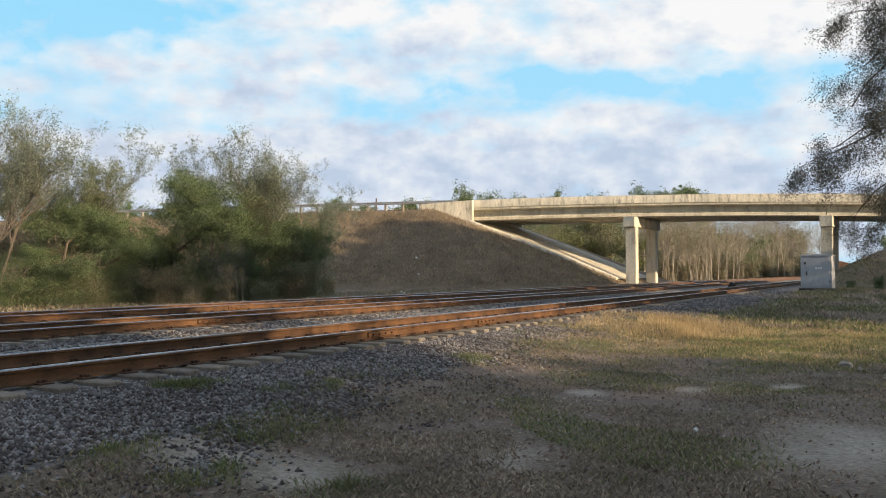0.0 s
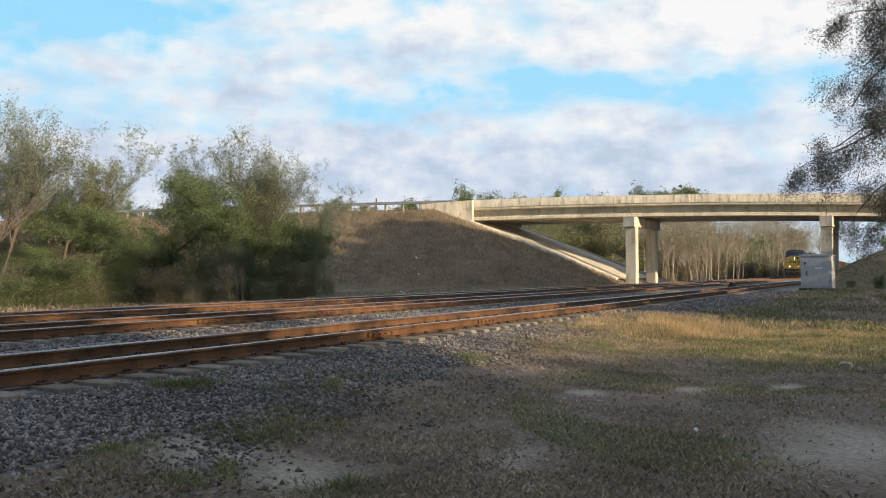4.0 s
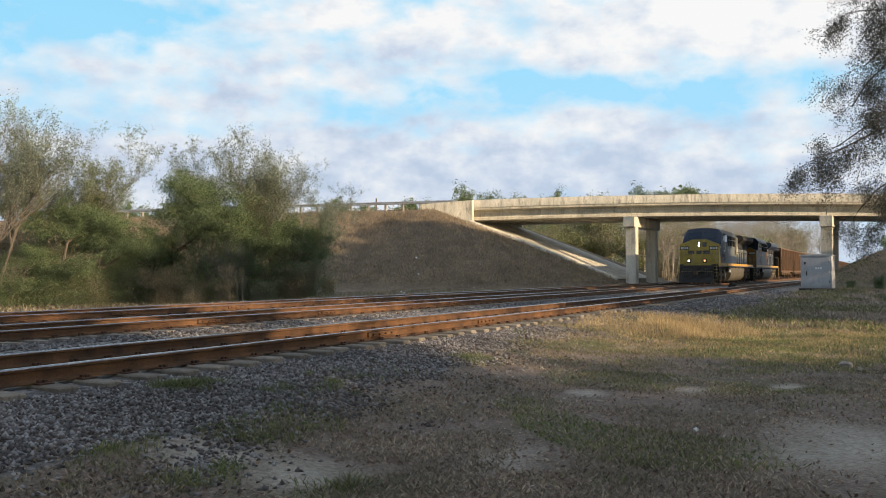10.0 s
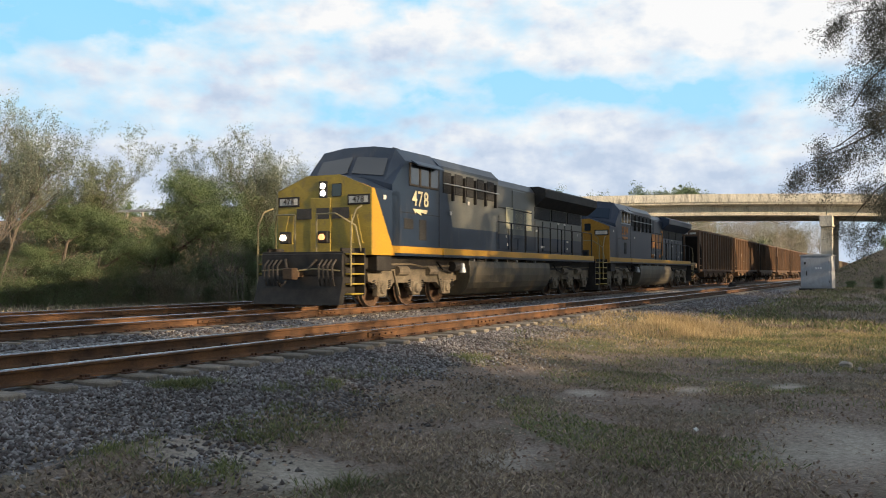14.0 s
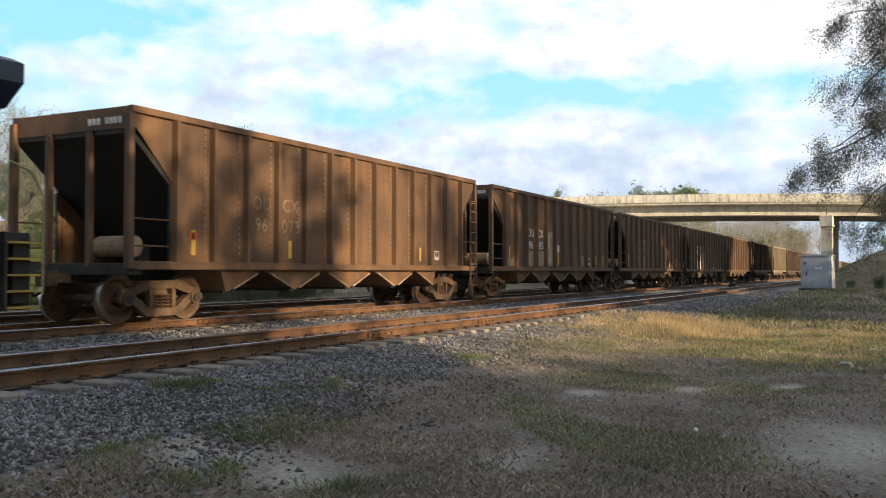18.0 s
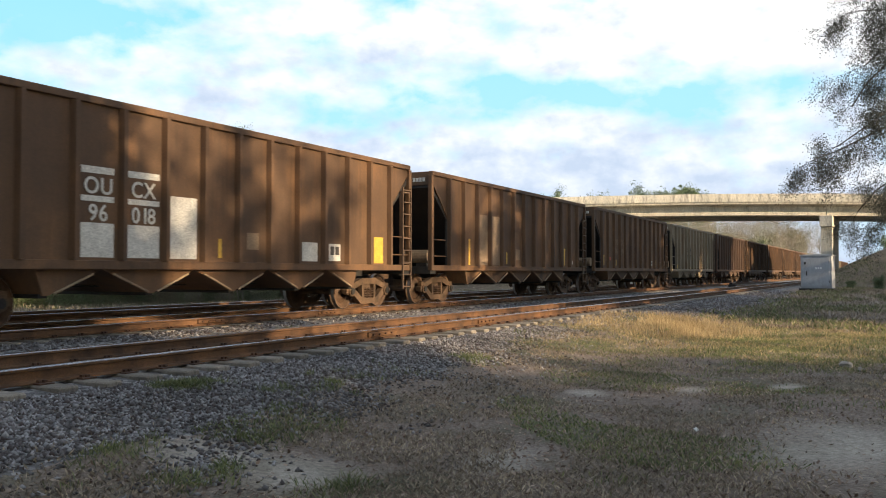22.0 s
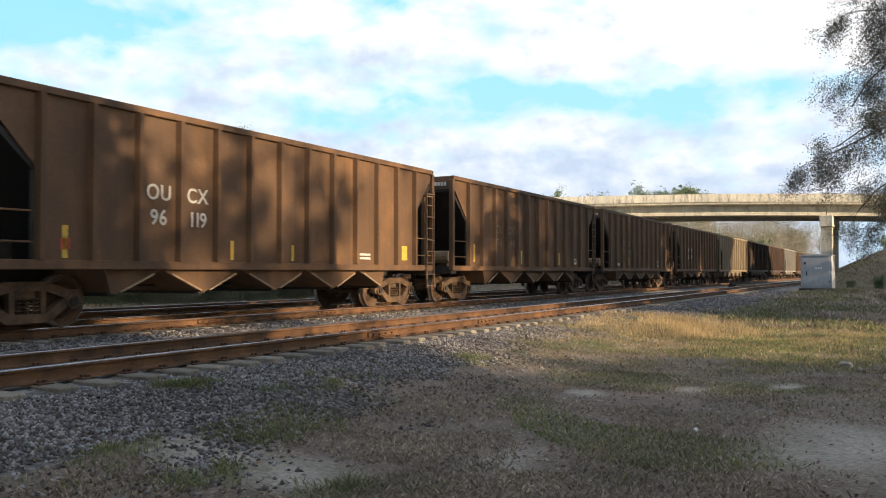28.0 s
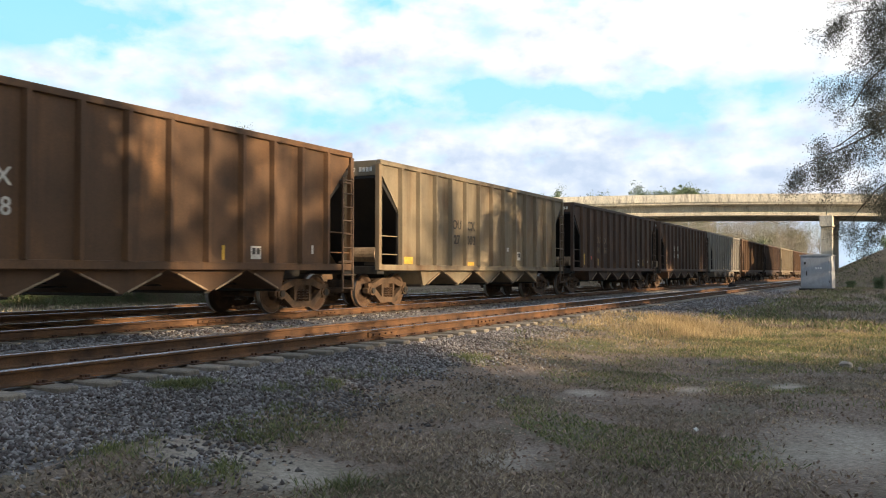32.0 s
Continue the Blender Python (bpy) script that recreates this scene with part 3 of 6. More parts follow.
def build_road():
    for k, (a, b) in enumerate(((U_LEFT, 112), (-75, U_RIGHT))):
        s = ribbon(Shape(), span_us(a, b, 20), [(-5.6, -0.3), (5.6, -0.3), (5.6, -0.02), (-5.6, -0.02)])
        tagged(part("road", s, ASPHALT), "grey asphalt road on the embankment", "road", kind="structure")
    for sgn in (1, -1):
        gr = thing("guard_rail", "galvanised steel guard rail on posts beside the road", "guard rail", "guard rails of the road", Matrix.Identity(4))
        us = span_us(U_LEFT + 1.5, 110, 40)
        part("beam", ribbon(Shape(), us, [(sgn * 5.8, 0.52), (sgn * 5.86, 0.6), (sgn * 5.82, 0.67), (sgn * 5.86, 0.75), (sgn * 5.8, 0.82), (sgn * 5.77, 0.67)]), GALV, gr)
        for u in us:
            x, y, z = skewed(u, sgn * 5.7, road_top(u))
            part("post", Shape().box(x - 0.09, x + 0.09, y - 0.09, y + 0.09, z - 0.6, z + 0.84), PALEBARK, gr)


build_road()


# ---- signal cabinet ----
def build_cabinet():
    x0, x1, y0, y1, z0 = 64.5, 66.6, 4.28, 6.24, 0.33
    c = thing("signal_cabinet", "light grey steel railway signal cabinet on a concrete pad", "cabinet", "", pose(x0, y0, z0, 0, 0, -2))
    w, d, h = y1 - y0, x1 - x0, 2.32
    part("housing", Shape().box(0, d, 0, w, 0.12, h, 0.03), BOXGREY, c)
    part("roof", Shape().prism([(-0.07, h), (w + 0.07, h), (w + 0.05, h + 0.08), (w / 2, h + 0.13), (-0.05, h + 0.08)], -0.07, d + 0.07, "x"), BOXGREY, c)
    part("base", Shape().box(-0.12, d + 0.1, -0.12, w + 0.12, -0.25, 0.12, 0.02), DARKSTEEL, c)
    door = part("door", Shape().box(-0.035, -0.003, 0.14, w - 0.14, 0.28, h - 0.12, 0.01), BOXGREY, c, "grey steel door")
    part("handle", Shape().box(-0.09, -0.036, w - 0.42, w - 0.36, 1.0, 1.28, 0.008), DARKSTEEL, door)
    for z in (0.5, 1.8):
        part("hinge", Shape().tube((-0.05, 0.17, z), (-0.05, 0.17, z + 0.16), 0.02), DARKSTEEL, door)
    for i, (a, b) in enumerate(((0.62, 0.74), (0.80, 0.86), (0.9, 1.02))):
        part("marking", Shape().box(-0.039, -0.035, a, b, 1.42, 1.56), LITTER, door, "small white stencilled mark")
    part("vent", Shape().box(-0.05, -0.036, w - 0.34, w - 0.22, 1.75, 1.9, 0.005), DARKSTEEL, door)


build_cabinet()


# ---- rolling stock ----
HOP_LEN, HOP_PITCH, LOCO_PITCH = 14.83, 16.22, 22.25
SPEED, NOSE = 13.28, -33.07      # metres a second; place of the leading nose at 18 s


def rust_paint(name, base, rusty):
    """Weathered hopper paint: broad rusty blotches, a few soft vertical runs, fine grain and scuffs."""
    m = bpy.data.materials.new(name)
    n, l, b = nodes_of(m)
    v = n.new("ShaderNodeTexCoord").outputs["Object"]
    own = n.new("ShaderNodeVectorMath")
    own.operation = "ADD"
    info = n.new("ShaderNodeObjectInfo")
    shift = n.new("ShaderNodeCombineXYZ")
    l.new(calc(n, l, "MULTIPLY", info.outputs["Random"], 60.0), shift.inputs[0])
    l.new(v, own.inputs[0])
    l.new(shift.outputs[0], own.inputs[1])
    v = own.outputs[0]
    patch = noise_tex(n, l, v, 0.55, 6, 0.6)
    runs = noise_tex(n, l, v, 1.5, 4, 0.55, (1.6, 1.6, 0.14))
    grain = noise_tex(n, l, v, 28, 5, 0.65)
    r = ramp(n, [(0.34, tuple(0.7 * q for q in base)), (0.5, base), (0.68, rusty)])
    l.new(calc(n, l, "MULTIPLY_ADD", runs, 0.3, calc(n, l, "MULTIPLY", patch, 0.7)), r.inputs[0])
    g = ramp(n, [(0.3, (0.82, 0.82, 0.82)), (0.7, (1.13, 1.13, 1.13))])
    l.new(grain, g.inputs[0])
    c = mixc(n, l, 1.0, r.outputs[0], g.outputs[0], "MULTIPLY")
    # soft dark runs of coal dust and small bright rust scabs
    run = ramp(n, [(0.54, (1, 1, 1)), (0.74, (0.62, 0.6, 0.58))])
    l.new(noise_tex(n, l, v, 1.1, 5, 0.6, (2.2, 2.2, 0.16)), run.inputs[0])
    c = mixc(n, l, 1.0, c, run.outputs[0], "MULTIPLY")
    scab = ramp(n, [(0.66, (0, 0, 0)), (0.76, (0.45, 0.45, 0.45))])
    l.new(noise_tex(n, l, v, 3.4, 6, 0.7, (1, 1, 0.8)), scab.inputs[0])
    c = mixc(n, l, scab.outputs[0], c, (1.5 * rusty[0], 1.25 * rusty[1], rusty[2]))
    l.new(c, b.inputs["Base Color"])
    b.inputs["Roughness"].default_value = 0.7
    bump(n, l, b, patch, 0.25, 0.05)
    return m


BROWN = rust_paint("faded_brown_hopper_paint", (0.092, 0.0495, 0.024), (0.185, 0.092, 0.036))
DARKBROWN = rust_paint("dark_brown_hopper_paint", (0.06, 0.033, 0.02), (0.12, 0.062, 0.03))
TAN = rust_paint("dusty_tan_hopper_paint", (0.205, 0.165, 0.108), (0.15, 0.088, 0.042))
GREYHOP = rust_paint("grey_hopper_paint", (0.20, 0.185, 0.16), (0.26, 0.22, 0.17))
# near black: the shade of the open end bays is put into this colour
INSIDE = rust_paint("shade_dark_hopper_end", (0.012, 0.010, 0.009), (0.032, 0.022, 0.015))
WHITEPAINT = surface("white_stencil_paint", (0.5, 0.48, 0.43), (0.68, 0.66, 0.6), 5, 40, 0.75)
PATCH = surface("pale_repaint_patch", (0.19, 0.15, 0.10), (0.36, 0.31, 0.22), 3, 40, 0.75, dirt=(0.13, 0.085, 0.05))
SCUFFED = surface("scuffed_weld_steel", (0.13, 0.09, 0.06), (0.22, 0.16, 0.11), 5, 40, 0.6)
DARKPAINT = surface("dark_stencil_paint", (0.05, 0.045, 0.04), (0.08, 0.07, 0.06), 5, 40, 0.8)
YELLOWMARK = surface("yellow_reflective_strip", (0.5, 0.30, 0.04), (0.62, 0.4, 0.06), 6, 40, 0.5)
REDMARK = surface("red_tag_paint", (0.4, 0.05, 0.04), (0.5, 0.08, 0.05), 6, 40, 0.6)
TANKTAN = surface("dusty_tan_reservoir", (0.2, 0.14, 0.085), (0.34, 0.25, 0.16), 3, 30, 0.8)
IRON = surface("rusty_ladder_iron", (0.06, 0.036, 0.022), (0.13, 0.085, 0.055), 5, 40, 0.75)
COAL = surface("coal", (0.012, 0.012, 0.013), (0.035, 0.035, 0.036), 6, 30, 0.6, relief=0.9, depth=0.05)


def ring(s, x, y0, y1, z, r, n=20):
    return s.tube((x, y0, z), (x, y1, z), r, r, n)


def wheelset(parent, x, r, half=0.7525):
    """Two wheels on an axle; it turns about its own middle."""
    ws = part("wheelset", Shape().tube((0, -half - 0.2, 0), (0, half + 0.2, 0), 0.085, 0.085, 10), WHEEL, parent, "axle with two steel wheels")
    for s in (-1, 1):
        w = Shape()
        n = 24
        prof = [(0.10, half - 0.10), (0.16, half + 0.085), (0.20, half + 0.07), (r - 0.14, half - 0.01), (r - 0.075, half + 0.06), (r, half + 0.065), (r + 0.002, half - 0.03), (r + 0.026, half - 0.045), (r + 0.022, half - 0.07), (r - 0.08, half - 0.072), (r - 0.14, half - 0.05), (0.15, half - 0.09)]
        k = len(prof)
        v = [(a * math.cos(2 * math.pi * i / n), b * s, a * math.sin(2 * math.pi * i / n)) for i in range(n) for a, b in prof]
        f = [(i * k + j, i * k + (j + 1) % k, ((i + 1) % n) * k + (j + 1) % k, ((i + 1) % n) * k + j) for i in range(n) for j in range(k)]
        w.add(v, f)
        part("wheel", w, WHEEL, ws, smooth=False)
        t = Shape()
        n = 24
        vv = [(a * math.cos(2 * math.pi * i / n), b * s, a * math.sin(2 * math.pi * i / n)) for i in range(n) for a, b in ((r - 0.004, half + 0.067), (r + 0.0015, half + 0.066), (r + 0.003, half - 0.028))]
        t.add(vv, [(i * 3 + j, i * 3 + j + 1, ((i + 1) % n) * 3 + j + 1, ((i + 1) % n) * 3 + j) for i in range(n) for j in range(2)])
        part("tread", t, TREAD, ws)
    ws.matrix_basis = pose(x, 0, r)
    return ws


def coil(x, y, z, tall, r, wire, turns=4):
    """A coil spring standing at (x, y, z)."""
    n, v = turns * 7, []
    for i in range(n + 1):
        a = 2 * math.pi * i / 7
        for dr, dz in ((wire, 0), (0, wire), (-wire, 0), (0, -wire)):
            v.append((x + (r + dr) * math.cos(a), y + (r + dr) * math.sin(a), z + tall * i / n + dz))
    return Shape().add(v, [(i * 4 + j, i * 4 + (j + 1) % 4, i * 4 + 4 + (j + 1) % 4, i * 4 + 4 + j) for i in range(n) for j in range(4)] + [(3, 2, 1, 0), tuple(n * 4 + j for j in range(4))])


def freight_truck(parent, x):
    """A two-axle freight truck with cast side frames, bolster and springs."""
    r, h = 0.457, 0.89
    tk = part("truck", Shape().box(x - 0.22, x + 0.22, -1.0, 1.0, 0.50, 0.78, 0.03), FREIGHTMUD, parent, "dusty cast steel freight truck")
    for s in (-1, 1):
        y0, y1 = (0.93, 1.08) if s > 0 else (-1.08, -0.93)
        f = Shape()
        f.prism([(-1.12, 0.50), (-0.80, 0.66), (-0.35, 0.80), (0.35, 0.80), (0.80, 0.66), (1.12, 0.50), (1.12, 0.40), (0.80, 0.50), (0.34, 0.64), (-0.34, 0.64), (-0.80, 0.50), (-1.12, 0.40)], y0, y1, "y")
        f.prism([(-0.92, 0.46), (-0.76, 0.55), (-0.34, 0.26), (0.34, 0.26), (0.76, 0.55), (0.92, 0.46), (0.42, 0.11), (-0.42, 0.11)], y0, y1, "y")
        for q in (-1, 1):
            f.box(q * 0.30 - 0.05, q * 0.30 + 0.05, y0 + 0.01, y1 - 0.01, 0.24, 0.66)
            f.tube((q * h, y0 - 0.03 if s < 0 else y1 + 0.03, r), (q * h, y0 + 0.06 if s < 0 else y1 - 0.06, r), 0.14, 0.14, 12)
            f.box(q * h - 0.16, q * h + 0.16, y0 + 0.015, y1 - 0.015, 0.36, 0.66)
        sf = part("side_frame", Shape().add([(a + x, b, c) for a, b, c in f.v], f.f), FREIGHTMUD, tk, "cast steel side frame")
        for q in (-0.17, 0.0, 0.17):
            part("spring", coil(x + q, (y0 + y1) / 2, 0.27, 0.26, 0.065, 0.016), WHEEL, tk)
        for q in (-1, 1):
            yb = y0 - 0.035 if s < 0 else y1 + 0.035
            part("axle_cap", Shape().tube((x + q * h, yb - 0.03, r), (x + q * h, yb + 0.03, r), 0.09, 0.07, 10), DARKSTEEL, tk)
    return tk, [wheelset(parent, x + q * h, r) for q in (-1, 1)]


def coupler(parent, x, s, z=0.85):
    c = Shape().box(min(x, x + s * 0.42), max(x, x + s * 0.42), -0.09, 0.09, z - 0.09, z + 0.09, 0.01)
    c.box(min(x + s * 0.36, x + s * 0.62), max(x + s * 0.36, x + s * 0.62), -0.17, 0.14, z - 0.15, z + 0.15, 0.02)
    part("coupler", c, FREIGHTMUD, parent)
    h = Shape().path([(x + s * 0.1, 0.3, z), (x + s * 0.3, 0.32, z - 0.25), (x + s * 0.5, 0.3, z - 0.33), (x + s * 0.66, 0.28, z - 0.2)], 0.025, 6)
    part("air_hose", h, DARKSTEEL, parent)


def hopper_car(paint, label):
    """Open coal hopper: outside-post steel sides, sloped ends, five discharge chutes. Origin at the rail heads, mid-length."""
    L, W, Z0, Z1 = HOP_LEN, 1.56, 1.07, 4.01
    hx = L / 2
    car = thing("hopper_car", label, "hopper wagon", "hopper wagons of the train")
    bay = 1.13                      # open end platform
    # body sheets: sides, sloped ends
    for s in (-1, 1):
        y = s * W
        poly = [(-hx + 0.02, Z1 - 0.12), (hx - 0.02, Z1 - 0.12), (hx - 0.06, Z1 - 0.3), (hx - bay, 2.62), (hx - bay, Z0), (-hx + bay, Z0), (-hx + bay, 2.62), (-hx + 0.06, Z1 - 0.3)]
        side = part("side", Shape().prism(poly, y - s * 0.03, y, "y"), paint, car, "ribbed steel side sheet")
        part("top_chord", Shape().box(-hx, hx, y - 0.07, y + 0.07, Z1 - 0.13, Z1, 0.012), paint, car, "steel top rail of the car side")
        part("side_sill", Shape().box(-hx + 0.02, hx - 0.02, y - 0.06, y + 0.06, Z0 - 0.06, Z0 + 0.10, 0.01), paint, car, "steel side sill")
        nposts = 13
        x0, x1 = -hx + bay, hx - bay
        for i in range(nposts):
            x = x0 + (x1 - x0) * i / (nposts - 1)
            part("rib", Shape().prism([(x - 0.075, y + s * 0.001), (x - 0.045, y + s * 0.12), (x + 0.045, y + s * 0.12), (x + 0.075, y + s * 0.001)], Z0 + 0.1, Z1 - 0.13, "z"), paint, side)
        for e in (-1, 1):
            part("corner_post", Shape().box(e * hx - 0.07, e * hx + 0.07, y - 0.07, y + 0.07, Z0 - 0.05, Z1 - 0.13, 0.012), paint, car)
            lad = part("ladder", Shape().box(e * (hx - bay + 0.12) - 0.02, e * (hx - bay + 0.12) + 0.02, y - 0.03, y + 0.03, Z0, 2.6), DARKSTEEL, car, "grab irons at the end of the car")
            for z in (1.45, 1.95):
                part("rung", Shape().tube((e * hx, y, z), (e * (hx - bay + 0.05), y, z), 0.018, 0.018, 6), paint, lad)
    for e in (-1, 1):
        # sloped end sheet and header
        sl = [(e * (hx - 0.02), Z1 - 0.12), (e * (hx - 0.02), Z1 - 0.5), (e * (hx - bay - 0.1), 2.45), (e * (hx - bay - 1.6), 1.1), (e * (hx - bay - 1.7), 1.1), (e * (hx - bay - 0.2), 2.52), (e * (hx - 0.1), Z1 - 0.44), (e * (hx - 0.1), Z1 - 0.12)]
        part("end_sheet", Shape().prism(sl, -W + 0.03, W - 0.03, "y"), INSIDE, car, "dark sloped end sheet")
        part("end_header", Shape().box(min(e * hx, e * (hx - 0.08)), max(e * hx, e * (hx - 0.08)), -W + 0.07, W - 0.07, Z1 - 0.42, Z1 - 0.01, 0.01), paint, car, "steel end beam")
        part("end_sill", Shape().box(min(e * (hx - 0.3), e * (hx + 0.05)), max(e * (hx - 0.3), e * (hx + 0.05)), -W, W, Z0 - 0.16, Z0 + 0.06, 0.012), DARKSTEEL, car)
        for y in (-0.55, 0.55):
            part("end_stanchion", Shape().box(e * hx - 0.06, e * hx + 0.06, y - 0.05, y + 0.05, Z0, Z1 - 0.4), paint, car)
        # brake gear on the end platform
        part("centre_beam", Shape().box(min(e * (hx - bay - 0.3), e * hx), max(e * (hx - bay - 0.3), e * hx), -0.22, 0.22, 0.80, 1.08, 0.01), DARKSTEEL, car)
        if e < 0:
            part("air_tank", Shape().tube((-hx + 0.4, -1.3, 1.45), (-hx + 0.4, -0.4, 1.45), 0.2, 0.2, 14), TANKTAN, car, "dusty brake reservoir")
            part("brake_valve", Shape().box(-hx + 0.8, -hx + 1.1, -1.0, -0.6, 1.13, 1.5, 0.03), DARKSTEEL, car)
        if e > 0:
            # ladder on the corner of the side, down to a foothold below the sill
            yl = -W - 0.09
            lad = part("side_ladder", Shape().box(hx - 0.05, hx - 0.01, yl - 0.02, yl + 0.02, 0.5, 3.35), IRON, car, "iron corner ladder")
            part("ladder_rail", Shape().box(hx - 0.50, hx - 0.46, yl - 0.02, yl + 0.02, 0.5, 3.35), IRON, lad)
            for i in range(9):
                part("rung", Shape().tube((hx - 0.48, yl, 0.56 + i * 0.34), (hx - 0.03, yl, 0.56 + i * 0.34), 0.017, 0.017, 6), IRON, lad)
            for z in (1.2, 3.2):
                part("ladder_bracket", Shape().box(hx - 0.5, hx - 0.01, yl + 0.02, -W + 0.02, z, z + 0.04), IRON, lad)
            part("brake_wheel", Shape().tube((hx + 0.13, 0.75, 2.35), (hx + 0.17, 0.75, 2.35), 0.28, 0.28, 16), DARKSTEEL, car, "round hand brake wheel")
        coupler(car, e * (hx + 0.0), e)
    # discharge chutes
    w = 2.34
    for i in range(5):
        c = (i - 2) * w * 0.99
        lo, hi = (0.2 if i == 0 else w * 0.5), (0.2 if i == 4 else w * 0.5)
        ch = part("chute", Shape().prism([(c - lo, Z0 - 0.05), (c + hi, Z0 - 0.05), (c + 0.05, 0.57), (c - 0.05, 0.57)], -W + 0.1, W - 0.1, "y"), paint, car, "steel discharge chute")
        part("chute_frame", Shape().box(c - 0.09, c + 0.09, -W + 0.14, W - 0.14, 0.53, 0.60, 0.01), DARKSTEEL, ch)
        for e in (-1, 1):
            if abs(c + e) < 5:
                part("gate_arm", Shape().tube((c + e * 0.12, -W + 0.05, 0.60), (c + e * w * 0.4, -W + 0.05, 0.93), 0.022, 0.022, 6), TANKTAN, ch)
    part("centre_sill", Shape().box(-hx + 0.2, hx - 0.2, -0.16, 0.16, 0.75, 1.0), DARKSTEEL, car)
    for s in (-1, 1):
        part("brake_rod", Shape().tube((-hx + 2, s * 0.5, 0.7), (hx - 2, s * 0.5, 0.7), 0.02, 0.02, 6), DARKSTEEL, car)
    # coal lading, below the rim
    cs = Shape()
    xs = [-hx + 0.5 + (L - 1.0) * i / 40 for i in range(41)]
    ys = [-W + 0.04, -0.9, -0.3, 0.3, 0.9, W - 0.04]
    rng = random.Random(7)
    vv = [(x, y, Z1 - 0.28 + (0.22 - 0.12 * (y / W) ** 2) * (abs(y) < 1.4) * rng.uniform(0.5, 1)) for x in xs for y in ys]
    cs.add(vv, [(i * 6 + j, i * 6 + j + 1, (i + 1) * 6 + j + 1, (i + 1) * 6 + j) for i in range(40) for j in range(5)])
    part("coal_load", cs, COAL, car, "black coal filling the car")
    # trucks
    sets = []
    for e in (-1, 1):
        _, w2 = freight_truck(car, e * (hx - 1.345))
        sets += w2
    return car, sets


def mark_x(k):
    """Middle of the kth panel of a car's side."""
    a = -HOP_LEN / 2 + 1.13
    return a + (HOP_LEN - 2.26) / 12 * (k + 0.5)


def add_marks(car, ink, words, patches):
    """Stencils, reflector strips and repaint patches on the side of a car. words: (panel, height, text); patches: (kind, panel, height, width, tall)."""
    y = -1.56 - 0.006
    kinds = {"strip": (YELLOWMARK, "reflector_strip", "yellow reflective strip"), "patch": (PATCH, "paint_patch", "pale faded repaint patch"), "white": (WHITEPAINT, "paint_patch", "white repaint patch"),
             "data": (WHITEPAINT, "data_panel", "white framed data panel"), "red": (REDMARK, "paint_tag", "faded red tag"), "dull": (DULLPATCH, "paint_patch", "dull brown repaint patch")}
    for kind, k, z, sx, sz in patches:
        mt, nm, lb = kinds[kind]
        x = mark_x(k)
        q = part(nm, Shape().box(x - sx / 2, x + sx / 2, y, y + 0.008, z, z + sz), mt, car, lb)
        if kind == "data":
            for e in (-1, 1):
                part("data_cell", Shape().box(x + e * sx * 0.22 - sx * 0.16, x + e * sx * 0.22 + sx * 0.16, y - 0.004, y, z + sz * 0.35, z + sz * 0.85), DARKPAINT, q)
    for k, z, text in words:
        lettering("stencil", text, 0.41, ink, car, pose(mark_x(k), y - 0.006, z))
    # rows of illegible stencil on the end beam and the side
    for i in range(8):
        if i != 4:
            part("end_stencil", Shape().box(-HOP_LEN / 2 - 0.008, -HOP_LEN / 2, -1.35 + i * 0.11, -1.27 + i * 0.11, 3.70, 3.82), WHITEPAINT, car)


def marks_of(num, a="OU", b="CX", k=2):
    return [(k, 2.33, a), (k + 1, 2.33, b), (k, 1.86, num[:2]), (k + 1, 1.86, num[2:])]


STANDARD = [("strip", 0, 1.3, 0.12, 0.5), ("strip", 2, 1.28, 0.1, 0.32), ("strip", 10, 1.28, 0.11, 0.4), ("data", 9, 1.33, 0.34, 0.28), ("white", 11, 1.5, 0.1, 0.12), ("red", 1, 1.55, 0.16, 0.16)]
DULLPATCH = surface("dull_repaint_patch", (0.17, 0.12, 0.075), (0.24, 0.17, 0.11), 3, 40, 0.75)
BROWN_LABEL, DARK_LABEL = "weathered brown steel coal hopper car with outside ribs", "dark rusty brown steel coal hopper car with outside ribs"
TAN_LABEL, GREY_LABEL = "dusty tan steel coal hopper car with outside ribs", "faded grey steel coal hopper car with outside ribs"
